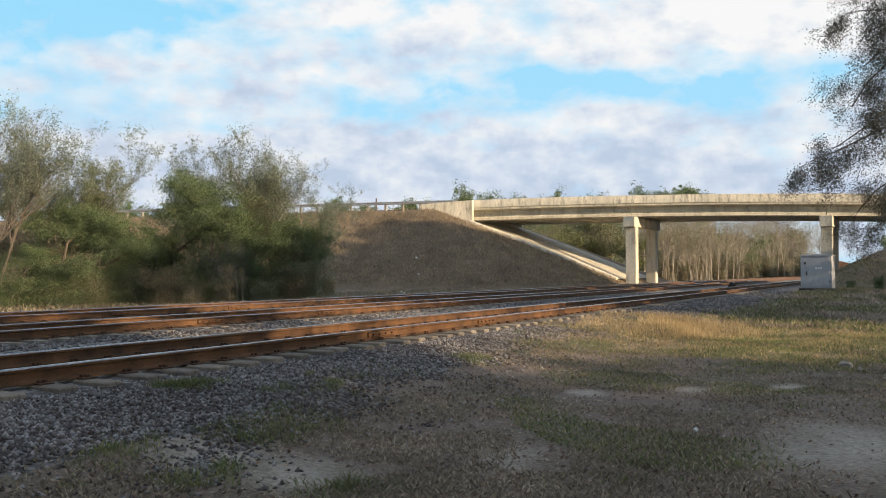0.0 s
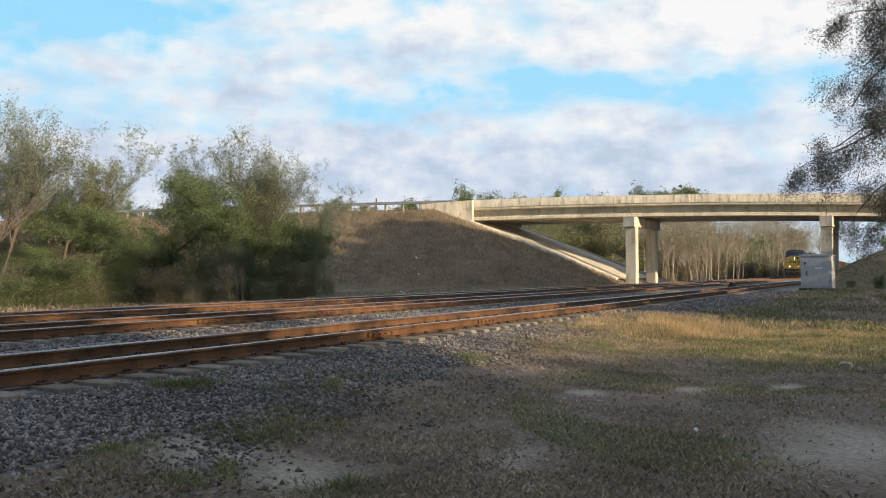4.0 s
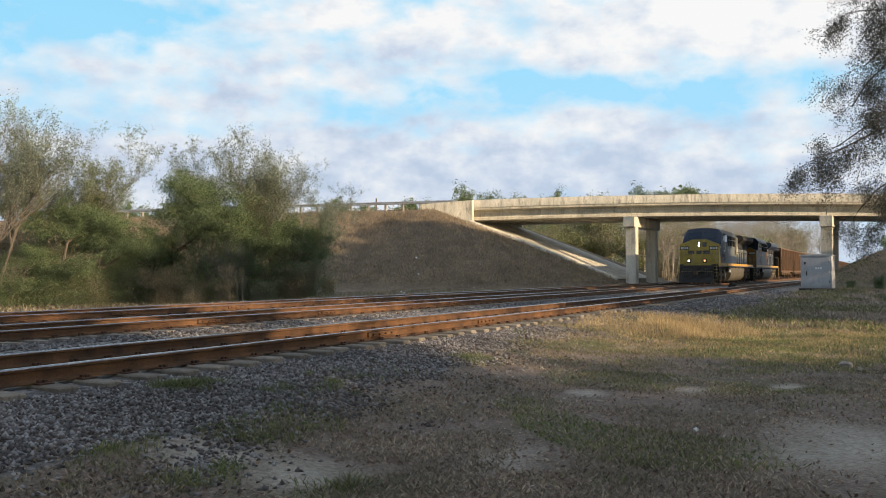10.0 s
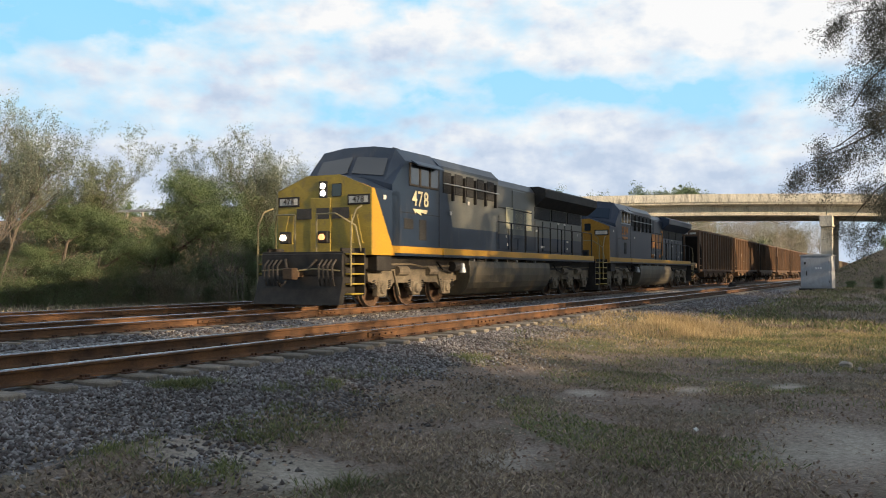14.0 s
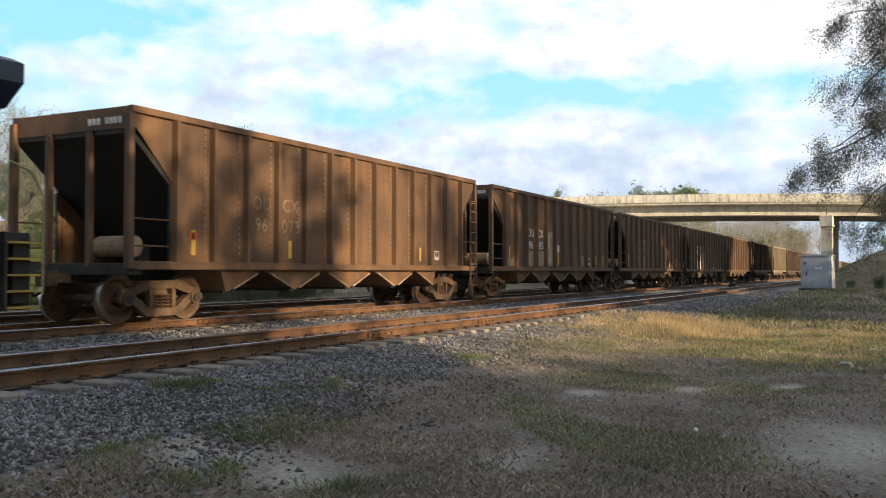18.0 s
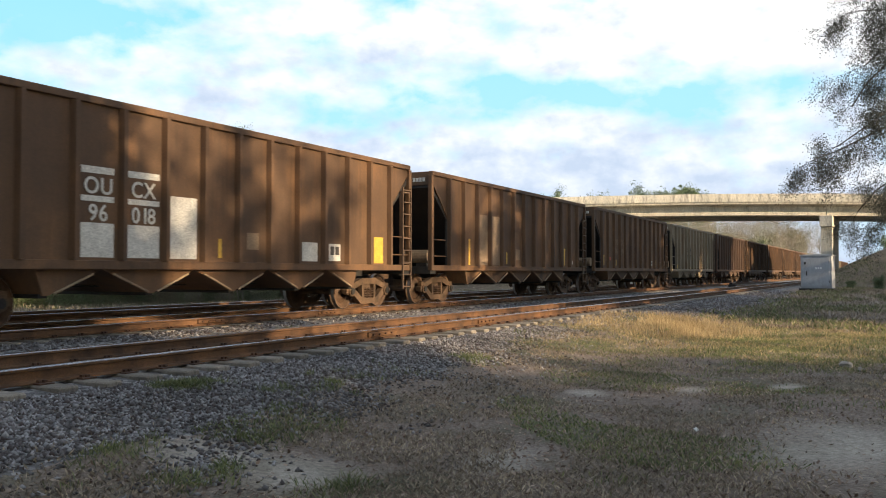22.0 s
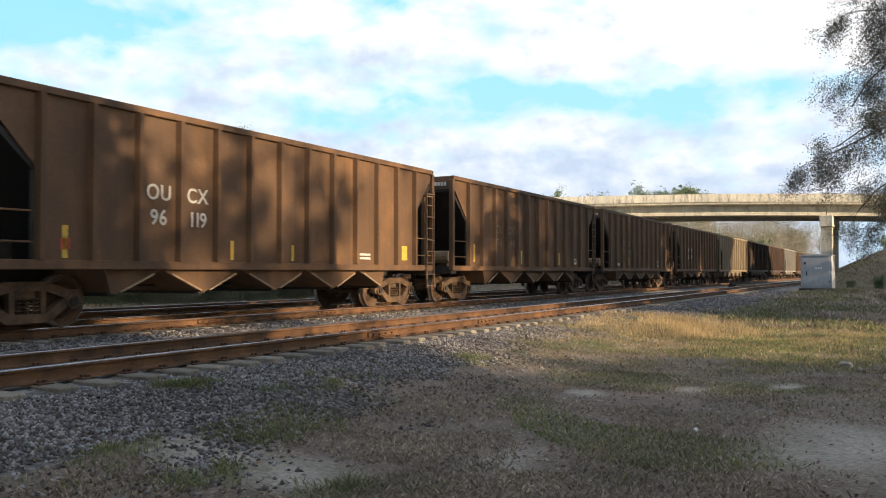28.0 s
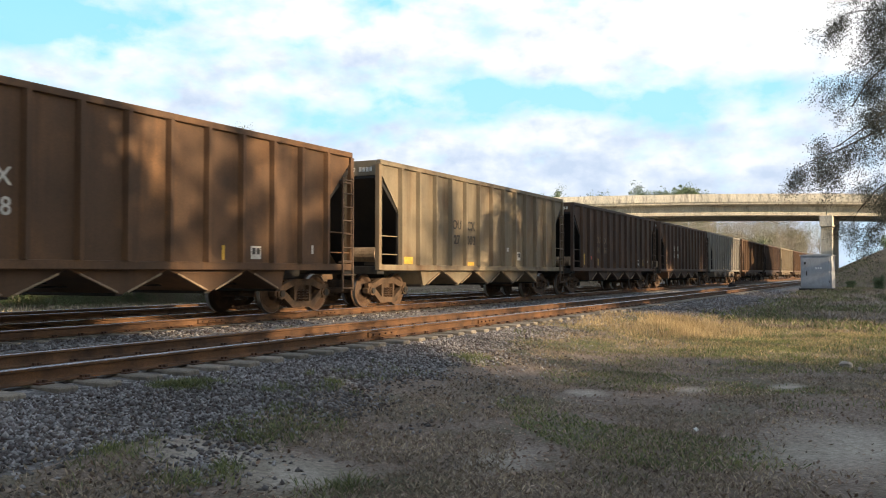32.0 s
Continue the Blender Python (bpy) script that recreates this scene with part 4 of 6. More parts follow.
# paint, colour of the stencil, words, patches, for each car from the head of the train
LIST = [
    ("brown", "faint", marks_of("96073"), [("strip", 0, 1.3, 0.12, 0.5), ("strip", 3, 1.28, 0.12, 0.4), ("strip", 9, 1.28, 0.1, 0.4), ("data", 10, 1.33, 0.3, 0.28), ("red", 0, 1.6, 0.2, 0.16)]),
    ("brown", "white", marks_of("96185"), [("strip", 0, 1.3, 0.10, 0.6), ("patch", 0, 1.2, 0.55, 0.25), ("patch", 2, 1.2, 0.5, 0.58), ("patch", 3, 1.2, 0.75, 0.58), ("patch", 4, 1.22, 0.7, 1.35), ("strip", 5, 1.25, 0.12, 0.5), ("white", 5, 1.78, 0.26, 0.3), ("patch", 8, 1.25, 0.5, 0.42), ("data", 9, 1.28, 0.3, 0.3), ("strip", 10, 1.28, 0.1, 0.45), ("dull", 11, 1.28, 0.4, 0.5)]),
    ("brown", "dark", marks_of("96027"), [("dull", 2, 1.22, 0.8, 1.55), ("dull", 3, 1.22, 0.85, 1.55), ("strip", 0, 1.3, 0.12, 0.6), ("patch", 8, 1.22, 0.5, 0.4), ("data", 9, 1.3, 0.34, 0.26), ("strip", 11, 1.28, 0.4, 0.5)]),
    ("brown", "white", marks_of("96018"), [("white", 2, 1.22, 0.72, 0.6), ("white", 2, 2.19, 0.72, 0.1), ("white", 2, 2.68, 0.72, 0.12), ("white", 3, 1.22, 0.8, 0.6), ("white", 3, 2.19, 0.8, 0.1), ("white", 3, 2.68, 0.8, 0.12), ("white", 4, 1.22, 0.72, 1.2), ("patch", 0, 1.25, 0.4, 0.22), ("strip", 5, 1.25, 0.1, 0.4), ("dull", 6, 1.45, 0.4, 0.36), ("white", 8, 1.22, 0.62, 0.45), ("data", 9, 1.24, 0.5, 0.42), ("strip", 11, 1.2, 0.46, 0.7)]),
    ("brown", "faint", [], [("dull", 2, 1.2, 0.8, 1.7), ("dull", 3, 1.2, 0.85, 1.7), ("strip", 1, 1.2, 0.12, 0.85), ("strip", 4, 1.25, 0.09, 0.42), ("dull", 5, 1.4, 0.4, 0.4), ("strip", 10, 1.25, 0.12, 0.7), ("white", 11, 1.3, 0.1, 0.14)]),
    ("brown", "faint", marks_of("96130"), STANDARD),
    ("tan", "dark", marks_of("27007", k=3), [("strip", 0, 1.2, 0.55, 0.25), ("strip", 4, 1.18, 0.5, 0.11), ("strip", 8, 1.18, 0.4, 0.14), ("white", 7, 1.7, 0.18, 0.14), ("data", 9, 1.45, 0.3, 0.4), ("white", 10, 1.4, 0.12, 0.3)]),
    ("dark", "faint", marks_of("96022"), STANDARD),
    ("brown", "white", marks_of("96119"), [("strip", 0, 1.2, 0.11, 0.55), ("red", 0, 1.35, 0.2, 0.18), ("strip", 4, 1.22, 0.1, 0.4), ("strip", 6, 1.22, 0.1, 0.36), ("white", 9, 1.3, 0.5, 0.05), ("white", 9, 1.4, 0.5, 0.05), ("strip", 11, 1.3, 0.3, 0.4)]),
    ("brown", "faint", marks_of("96044"), [("strip", 0, 1.3, 0.12, 0.6), ("strip", 4, 1.25, 0.12, 0.5), ("strip", 8, 1.25, 0.12, 0.5), ("data", 10, 1.3, 0.3, 0.24)]),
    ("brown", "faint", marks_of("96101"), [("strip", 3, 1.3, 0.12, 0.4), ("strip", 11, 1.25, 0.3, 0.5), ("data", 9, 1.3, 0.4, 0.28), ("white", 1, 1.3, 0.5, 0.12)]),
    ("brown", "white", marks_of("96148"), [("strip", 0, 1.3, 0.12, 0.45), ("strip", 2, 1.22, 0.1, 0.35), ("data", 9, 1.25, 0.34, 0.28), ("strip", 8, 1.22, 0.08, 0.3), ("white", 11, 1.4, 0.08, 0.2)]),
    ("tan", "dark", marks_of("27003", k=3), [("strip", 0, 1.2, 0.5, 0.2), ("strip", 4, 1.18, 0.5, 0.11), ("white", 7, 1.7, 0.18, 0.14), ("data", 8, 1.4, 0.3, 0.3)]),
    ("dark", "faint", marks_of("96066"), STANDARD), ("dark", "white", marks_of("96090"), STANDARD), ("grey", "dark", marks_of("27011", k=3), []), ("brown", "faint", [], STANDARD),
    ("dark", "faint", [], STANDARD), ("tan", "dark", [], []), ("brown", "faint", [], STANDARD), ("dark", "faint", [], STANDARD), ("brown", "faint", [], STANDARD)]


def P(t):
    """How far the train still has to come at t seconds, from where it stands at 18 s."""
    return SPEED * (18 - t)


CARS, WHEELS = [], []            # (object, place at 18 s), and the wheelsets with their radius


def build_hoppers():
    paints = {"brown": (BROWN, BROWN_LABEL), "dark": (DARKBROWN, DARK_LABEL), "tan": (TAN, TAN_LABEL), "grey": (GREYHOP, GREY_LABEL)}
    inks = {"white": WHITEPAINT, "faint": DULLPATCH, "dark": DARKPAINT}
    first, made = {}, []
    for k, (pt, ink, words, patches) in enumerate(LIST):
        if pt not in first:
            car, sets = hopper_car(*paints[pt])
            first[pt] = car
            WHEELS.extend((w, 0.457) for w in sets)
        else:
            car = copy_thing(first[pt], pose(0, 0, 0))
        made.append((car, ink, words, patches))
        CARS.append((car, NOSE + 44.7 + HOP_LEN / 2 + HOP_PITCH * k))
    for i in range(12):
        row = Shape()
        x = mark_x(i) + 0.32
        for j in range(19):
            row.box(x - 0.018, x + 0.018, -1.572, -1.559, 1.32 + j * 0.135, 1.41 + j * 0.135)
        part("weld_row", row, SCUFFED, made[0][0], "row of short pale weld marks")
    for k, (car, ink, words, patches) in enumerate(made):
        add_marks(car, inks[ink], words, patches)
        if ink == "white":
            tagged(car, car["label"].replace("with outside ribs", "with white stencilled letters"))
        elif any(p[0] == "dull" for p in patches):
            tagged(car, car["label"].replace("with outside ribs", "with dull repainted panels"))


build_hoppers()


# ---- locomotives ----
def loco_paint(name, scheme):
    """Blue and grey body paint with a diagonal division, streaked with grime. Object space: x from the nose corner, z from the rail."""
    m = bpy.data.materials.new(name)
    n, l, b = nodes_of(m)
    v = n.new("ShaderNodeTexCoord").outputs["Object"]
    xyz = n.new("ShaderNodeSeparateXYZ")
    l.new(v, xyz.inputs[0])
    x, z = xyz.outputs[0], xyz.outputs[2]
    blue, grey, yellow = (0.010, 0.021, 0.044), (0.105, 0.108, 0.095), (0.46, 0.25, 0.02)
    if scheme == "grey":
        # blue wedge ends on a slanting line; below it a blue band runs back
        wedge = calc(n, l, "LESS_THAN", calc(n, l, "ADD", x, calc(n, l, "MULTIPLY", z, 0.36)), 5.75)
        band = calc(n, l, "LESS_THAN", z, 2.38)
        top = calc(n, l, "GREATER_THAN", z, 4.15)
        c = mixc(n, l, calc(n, l, "MAXIMUM", calc(n, l, "MAXIMUM", wedge, band), calc(n, l, "MULTIPLY", top, 0.8)), grey, blue)
        nose = calc(n, l, "LESS_THAN", calc(n, l, "ADD", x, calc(n, l, "MULTIPLY", z, 0.62)), 2.1)
        c = mixc(n, l, nose, c, yellow)
    else:
        c = mixc(n, l, calc(n, l, "LESS_THAN", calc(n, l, "ADD", x, calc(n, l, "MULTIPLY", z, 0.1)), 0.25), blue, yellow)
    stripe = calc(n, l, "MULTIPLY", calc(n, l, "LESS_THAN", z, 1.70), calc(n, l, "GREATER_THAN", z, 1.5))
    c = mixc(n, l, stripe, c, yellow)
    grime = noise_tex(n, l, v, 1.3, 6, 0.68, (1.6, 1.6, 0.3))
    g = ramp(n, [(0.54, (0, 0, 0)), (0.8, (0.5, 0.5, 0.5))])
    l.new(grime, g.inputs[0])
    c = mixc(n, l, g.outputs[0], c, (0.12, 0.105, 0.08))
    d = ramp(n, [(0.3, (0.8, 0.8, 0.8)), (0.7, (1.12, 1.12, 1.12))])
    l.new(noise_tex(n, l, v, 20, 4, 0.6), d.inputs[0])
    c = mixc(n, l, 1.0, c, d.outputs[0], "MULTIPLY")
    l.new(c, b.inputs["Base Color"])
    b.inputs["Roughness"].default_value = 0.42
    bump(n, l, b, grime, 0.06, 0.02)
    return m


LOCO_A, LOCO_B = loco_paint("grey_and_blue_loco_paint", "grey"), loco_paint("dark_blue_loco_paint", "blue")
NOSE_YELLOW = surface("locomotive_yellow", (0.27, 0.20, 0.03), (0.40, 0.29, 0.04), 1.5, 30, 0.5, relief=0.08, dirt=(0.2, 0.15, 0.05))
NOSE_ORANGE = surface("locomotive_golden_yellow", (0.34, 0.17, 0.02), (0.44, 0.23, 0.03), 1.5, 30, 0.45, relief=0.08)
TANKGREY = surface("dusty_tank_grey", (0.042, 0.037, 0.027), (0.12, 0.102, 0.068), 0.9, 25, 0.6, relief=0.12, stretch=(1.2, 1.2, 0.35), dirt=(0.05, 0.042, 0.03))
GRILLE = surface("dark_grille", (0.008, 0.009, 0.010), (0.02, 0.02, 0.021), 4, 60, 0.8, stretch=(1, 1, 12), relief=0.5)
CABGLASS = bpy.data.materials.new("cab_glass")
_n, _l, _b = nodes_of(CABGLASS)
_b.inputs["Base Color"].default_value = (0.025, 0.033, 0.045, 1)
_b.inputs["IOR"].default_value = 1.6
_b.inputs["Roughness"].default_value = 0.06
HEADLAMP = glow("lit_headlamp", (1.0, 0.90, 0.80), 7.0)
DITCH = glow("lit_ditch_lamp", (1.0, 0.80, 0.6), 5.0)
AMBER = glow("dim_amber_lamp", (1.0, 0.42, 0.16), 1.2)
HOSE = surface("dusty_black_rubber", (0.03, 0.026, 0.022), (0.075, 0.062, 0.05), 6, 30, 0.8)
RAILSILVER = surface("handrail_paint", (0.2, 0.17, 0.09), (0.3, 0.25, 0.13), 6, 40, 0.5)
ORANGEPAINT = surface("orange_yellow_lettering", (0.30, 0.115, 0.014), (0.40, 0.165, 0.02), 5, 40, 0.55)
CREAM = surface("cream_lettering", (0.5, 0.46, 0.3), (0.62, 0.57, 0.38), 5, 40, 0.55)


def loco_truck(parent, x):
    r, sp = 0.53, 2.0
    tk = part("truck", Shape().box(x - 2.4, x + 2.4, -0.5, 0.5, 0.75, 1.05, 0.03), DARKSTEEL, parent, "three-axle locomotive truck")
    for s in (-1, 1):
        y0, y1 = sorted((s * 1.0, s * 1.17))
        f = Shape()
        pts = [(-2.75, 0.98), (-2.5, 1.06), (-0.6, 1.10), (0.6, 1.10), (2.5, 1.06), (2.75, 0.98), (2.72, 0.72), (2.3, 0.62), (2.1, 0.48), (1.55, 0.48), (1.35, 0.66), (0.5, 0.66), (0.32, 0.40), (-0.32, 0.40), (-0.5, 0.66), (-1.35, 0.66), (-1.55, 0.48), (-2.1, 0.48), (-2.3, 0.62), (-2.72, 0.72)]
        f.prism(pts, y0, y1, "y")
        sf = part("side_frame", Shape().add([(a + x, b, c) for a, b, c in f.v], f.f), TRUCKMUD, tk, "dusty cast truck frame")
        yo = s * 1.2
        for q in (-sp, 0, sp):
            part("axle_box", Shape().box(x + q - 0.24, x + q + 0.24, min(yo, yo - s * 0.2), max(yo, yo - s * 0.2), 0.28, 0.72, 0.03).tube((x + q, yo, r - 0.03), (x + q, yo + s * 0.06, r - 0.03), 0.16, 0.13, 12), TRUCKMUD, sf)
            for e in (-0.42, 0.42):
                part("spring", coil(x + q + e, yo - s * 0.08, 0.50, 0.24, 0.085, 0.02), DARKSTEEL, sf)
        for q in (-0.95, 0.9):
            part("brake_cylinder", Shape().tube((x + q - 0.3, yo, 1.0), (x + q + 0.3, yo, 1.0), 0.14, 0.14, 10), TRUCKMUD, sf)
        part("brake_pipe", Shape().path([(x - 2.6, yo, 1.16), (x - 0.4, yo, 1.2), (x + 0.3, yo, 1.12), (x + 2.6, yo, 1.18)], 0.03, 6), TRUCKMUD, sf)
        for q in (-1.4, 1.3):
            part("brake_link", Shape().tube((x + q, yo, 1.0), (x + q + 0.35, yo, 0.3), 0.035, 0.035, 6), TRUCKMUD, sf)
    return [wheelset(parent, x + q, r) for q in (-sp, 0, sp)]


def railing(parent, pts, z0, h, r=0.022, mat=None):
    """Handrail with posts through a row of (x, y) places."""
    mat = mat or DARKSTEEL
    rl = part("handrail", Shape().path([(x, y, z0 + h) for x, y in pts], r), mat, parent)
    for x, y in pts:
        part("stanchion", Shape().box(x - 0.03, x + 0.03, y - 0.02, y + 0.02, z0, z0 + h), mat, rl)


def locomotive(kind):
    one = kind == "grey"
    paint = LOCO_A if one else LOCO_B
    nosep = NOSE_YELLOW if one else NOSE_ORANGE
    lc = thing("locomotive", "grey and blue diesel locomotive with a yellow nose and lit headlights" if one else "dark blue diesel locomotive with golden yellow nose and stripe", "locomotive", "diesel locomotives")
    W, END = 1.55, 20.3
    # frame, platform and walkways
    part("frame", Shape().box(-1.0, END, -1.2, 1.2, 1.05, 1.42, 0.02), DARKSTEEL, lc, "black underframe")
    part("sill", Shape().box(4.2, END - 0.6, -W, W, 1.42, 1.70, 0.012), paint, lc, "walkway edge with a yellow stripe")
    part("front_platform", Shape().box(-1.0, 0.0, -1.3, 1.3, 1.42, 1.50, 0.01), DARKSTEEL, lc)
    # nose
    poly = [(-W, 1.43), (W, 1.43), (W, 3.22), (0.55, 3.62), (-0.55, 3.62), (-W, 3.22)]
    nose = part("nose", Shape().prism(poly, 0.0, 1.5, "x"), paint, lc, "angular short hood")
    part("nose_front", Shape().prism([(a * 0.995, b) for a, b in poly], -0.03, -0.001, "x"), nosep, lc, "yellow nose front")
    part("nose_door", Shape().box(-0.06, -0.031, -0.25, 0.42, 1.5, 3.0, 0.01), nosep, lc, "nose access door")
    # cab: sloped windscreen, roof with bevelled edges
    cab = Shape()
    sec = lambda x, h, e: [(x, -W, 1.43), (x, W, 1.43), (x, W, h - 0.42), (x, W - 0.32, h - 0.05), (x, 0.5, h + 0.06), (x, -0.5, h + 0.06), (x, -W + 0.32, h - 0.05), (x, -W, h - 0.42)]
    rings = [[(1.05, -W, 1.43), (1.05, W, 1.43), (1.05, W, 3.4), (1.15, W - 0.3, 3.55), (1.2, 0.5, 3.68), (1.2, -0.5, 3.68), (1.15, -W + 0.3, 3.55), (1.05, -W, 3.4)], sec(1.78, 4.56, 0), sec(3.9, 4.58, 0)]
    k = 8
    cab.add([p for r_ in rings for p in r_], [(i * k + j, i * k + (j + 1) % k, (i + 1) * k + (j + 1) % k, (i + 1) * k + j) for i in range(2) for j in range(k)] + [tuple(range(k)), tuple(range(2 * k, 3 * k))])
    part("cab", cab, paint, lc, "driver's cab")
    for s in (-1, 1):
        v = [(x - 0.012, s * y, z + 0.01) for x, y, z in ((1.265, 0.08, 3.79), (1.235, 1.15, 3.67), (1.575, 1.12, 4.19), (1.60, 0.08, 4.30))]
        v2 = [(x - 0.012, y, z + 0.008) for x, y, z in v]
        part("windscreen", Shape().add(v2 + v, [(0, 1, 2, 3), (7, 6, 5, 4), (0, 4, 5, 1), (1, 5, 6, 2), (2, 6, 7, 3), (3, 7, 4, 0)]), CABGLASS, lc, "cab windscreen")
        for i in range(3):
            x0 = 2.0 + i * 0.62
            fr = part("window_frame", Shape().box(x0, x0 + 0.58, s * W - 0.03, s * W + 0.03, 3.45, 4.12, 0.01), GALV if not one else DARKSTEEL, lc)
            part("pane", Shape().box(x0 + 0.06, x0 + 0.52, s * W - 0.036, s * W + 0.036, 3.51, 4.06), CABGLASS, fr, "dark cab window")
        v = Shape().add([(2.1, s * (W + 0.02), 4.2), (3.8, s * (W + 0.02), 4.2), (3.8, s * (W + 0.24), 4.06), (2.1, s * (W + 0.24), 4.06), (2.1, s * (W + 0.02), 4.17), (3.8, s * (W + 0.02), 4.17), (3.8, s * (W + 0.24), 4.03), (2.1, s * (W + 0.24), 4.03)], [(0, 1, 2, 3), (7, 6, 5, 4), (0, 3, 7, 4), (1, 5, 6, 2), (0, 4, 5, 1), (3, 2, 6, 7)])
        part("sun_visor", v, paint, lc)
    # electrical cabinet behind the cab
    part("equipment_cabinet", Shape().prism([(-W + 0.03, 1.43), (W - 0.03, 1.43), (W - 0.03, 4.24), (W - 0.3, 4.5), (-W + 0.3, 4.5), (-W + 0.03, 4.24)], 3.9, 8.5, "x"), paint, lc, "full-width equipment cabinet")
    for s in (-1, 1):
        for i in range(5):
            x0 = 4.2 + i * 0.84
            part("intake_grille", Shape().box(x0, x0 + 0.55, s * (W - 0.03) - 0.025, s * (W - 0.03) + 0.025, 3.42, 4.08, 0.01), GRILLE, lc, "dark intake grille")
            part("rain_duct", Shape().box(x0 + 0.58, x0 + 0.66, s * (W + 0.01) - 0.05, s * (W + 0.01) + 0.05, 3.2, 4.0), DARKSTEEL, lc)
        part("grab_rail", Shape().path([(4.1, s * (W + 0.07), 3.7), (8.4, s * (W + 0.07), 3.7)], 0.02), GALV, lc)
        part("side_door", Shape().box(2.62, 3.05, s * W - 0.012, s * W + 0.012, 1.9, 2.5, 0.005), GRILLE, lc, "dark side hatch")
        if one:
            part("hatch", Shape().box(1.72, 2.25, s * W - 0.01, s * W + 0.01, 2.2, 2.5, 0.005), GRILLE, lc, "dark side hatch")
        part("panel_seam", Shape().box(1.55, 3.88, s * W - 0.006, s * W + 0.006, 2.655, 2.675), DARKSTEEL, lc)
        part("cab_seam", Shape().box(3.885, 3.905, s * W - 0.006, s * W + 0.006, 1.72, 4.1), DARKSTEEL, lc)
    # engine hood and radiator wings
    part("engine_hood", Shape().prism([(-1.04, 1.7), (1.04, 1.7), (1.04, 4.15), (0.85, 4.4), (-0.85, 4.4), (-1.04, 4.15)], 8.5, 13.36, "x"), paint, lc, "engine hood")
    part("exhaust_stack", Shape().box(9.6, 10.9, -0.45, 0.45, 4.4, 4.58, 0.03), DARKSTEEL, lc, "sooty exhaust stack")
    part("radiator_hood", Shape().box(13.36, END - 0.75, -1.0, 1.0, 1.7, 3.9, 0.03), paint, lc, "radiator hood")
    wing = [(-1.5, 3.98), (-1.05, 3.62), (1.05, 3.62), (1.5, 3.98), (1.5, 4.30), (1.2, 4.42), (-1.2, 4.42), (-1.5, 4.30)]
    part("radiator_cap", Shape().prism(wing, 13.35, END, "x"), DARKSTEEL if one else paint, lc, "overhanging radiator section")
    part("blower_duct", Shape().box(10.9, 12.4, -1.075, 1.075, 2.2, 4.12, 0.06), paint, lc)
    rng = random.Random(5 if one else 9)
    for s in (-1, 1):
        for i in range(12):
            x0 = 8.75 + i * 0.92
            if x0 + 0.8 > END - 0.8:
                break
            part("hood_door", Shape().box(x0, x0 + 0.8, s * 1.03 - 0.03, s * 1.03 + 0.03, 1.82, 3.05, 0.01), paint, lc)
            if x0 > 13:
                for e in (0.08, 0.44):
                    part("louvre", Shape().box(x0 + e, x0 + e + 0.28, s * 1.0 - 0.042, s * 1.0 + 0.042, 2.05, 2.9, 0.008), GRILLE, lc, "dark louvre")
        for i in range(3):
            x0 = 13.3 + i * 2.05
            part("radiator_screen", Shape().box(x0, x0 + 1.85, s * 1.0 - 0.05, s * 1.0 + 0.05, 3.12, 3.6, 0.01), GRILLE, lc, "dark radiator screen")
        railing(lc, [(8.4 + i * 1.38, s * 1.5) for i in range(9)], 1.7, 1.05)
        # steps and end rails
        for e, xe in ((-1, -0.62), (1, END + 0.05)):
            st = part("step_well", Shape().box(xe - 0.32, xe + 0.32, min(s * 1.15, s * 1.2), max(s * 1.15, s * 1.2), 0.35, 1.6), DARKSTEEL, lc)
            for i in range(5):
                z = 0.38 + i * 0.26
                part("step", Shape().box(xe - 0.3, xe + 0.3, min(s * 1.2, s * 1.5), max(s * 1.2, s * 1.5), z, z + 0.035), NOSE_YELLOW, st, "step with a yellow edge")
            part("grab_iron", Shape().path([(xe + 0.34 * e, s * 1.5, 0.6), (xe + 0.34 * e, s * 1.5, 2.2), (xe + 0.1 * e, s * 1.5, 2.6), (xe - 0.25 * e, s * 1.45, 2.72)], 0.022), RAILSILVER, lc)
            part("step_panel", Shape().box(xe - 0.36 if e > 0 else xe + 0.30, xe - 0.30 if e > 0 else xe + 0.36, min(s * 1.15, s * 1.5), max(s * 1.15, s * 1.5), 0.35, 1.6), DARKSTEEL, st)
        part("platform_rail", Shape().path([(-0.85, s * 0.35, 1.5), (-0.85, s * 0.35, 2.5), (-0.85, s * 0.95, 2.5), (-0.45, s * 1.3, 2.2), (-0.3, s * 1.4, 1.5)], 0.022), RAILSILVER, lc)
    # nose lights and boards
    for z in (3.12, 3.32):
        part("headlight", Shape().tube((-0.08, 0.0, z), (-0.03, 0.0, z), 0.075, 0.075, 14), HEADLAMP if one else CABGLASS, lc, "bright round headlamp" if one else "unlit headlamp")
    part("headlight_housing", Shape().box(-0.055, -0.029, -0.14, 0.14, 2.98, 3.46, 0.01), DARKSTEEL, lc)
    part("nose_window", Shape().box(-0.05, -0.029, -0.6, -0.28, 3.02, 3.38, 0.02), CABGLASS, lc)
    for s in (-1, 1):
        nb = part("number_board", Shape().box(-0.06, -0.029, s * 1.15 - 0.36, s * 1.15 + 0.36, 2.78, 3.06, 0.01), DARKSTEEL, lc, "black framed number board")
        part("board_face", Shape().box(-0.064, -0.06, s * 1.15 - 0.3, s * 1.15 + 0.3, 2.83, 3.01), WHITEPAINT, nb)
        if one:
            lettering("numeral", "478", 0.22, DARKPAINT, nb, pose(-0.072, s * 1.15, 2.85, 0, 0, -90))
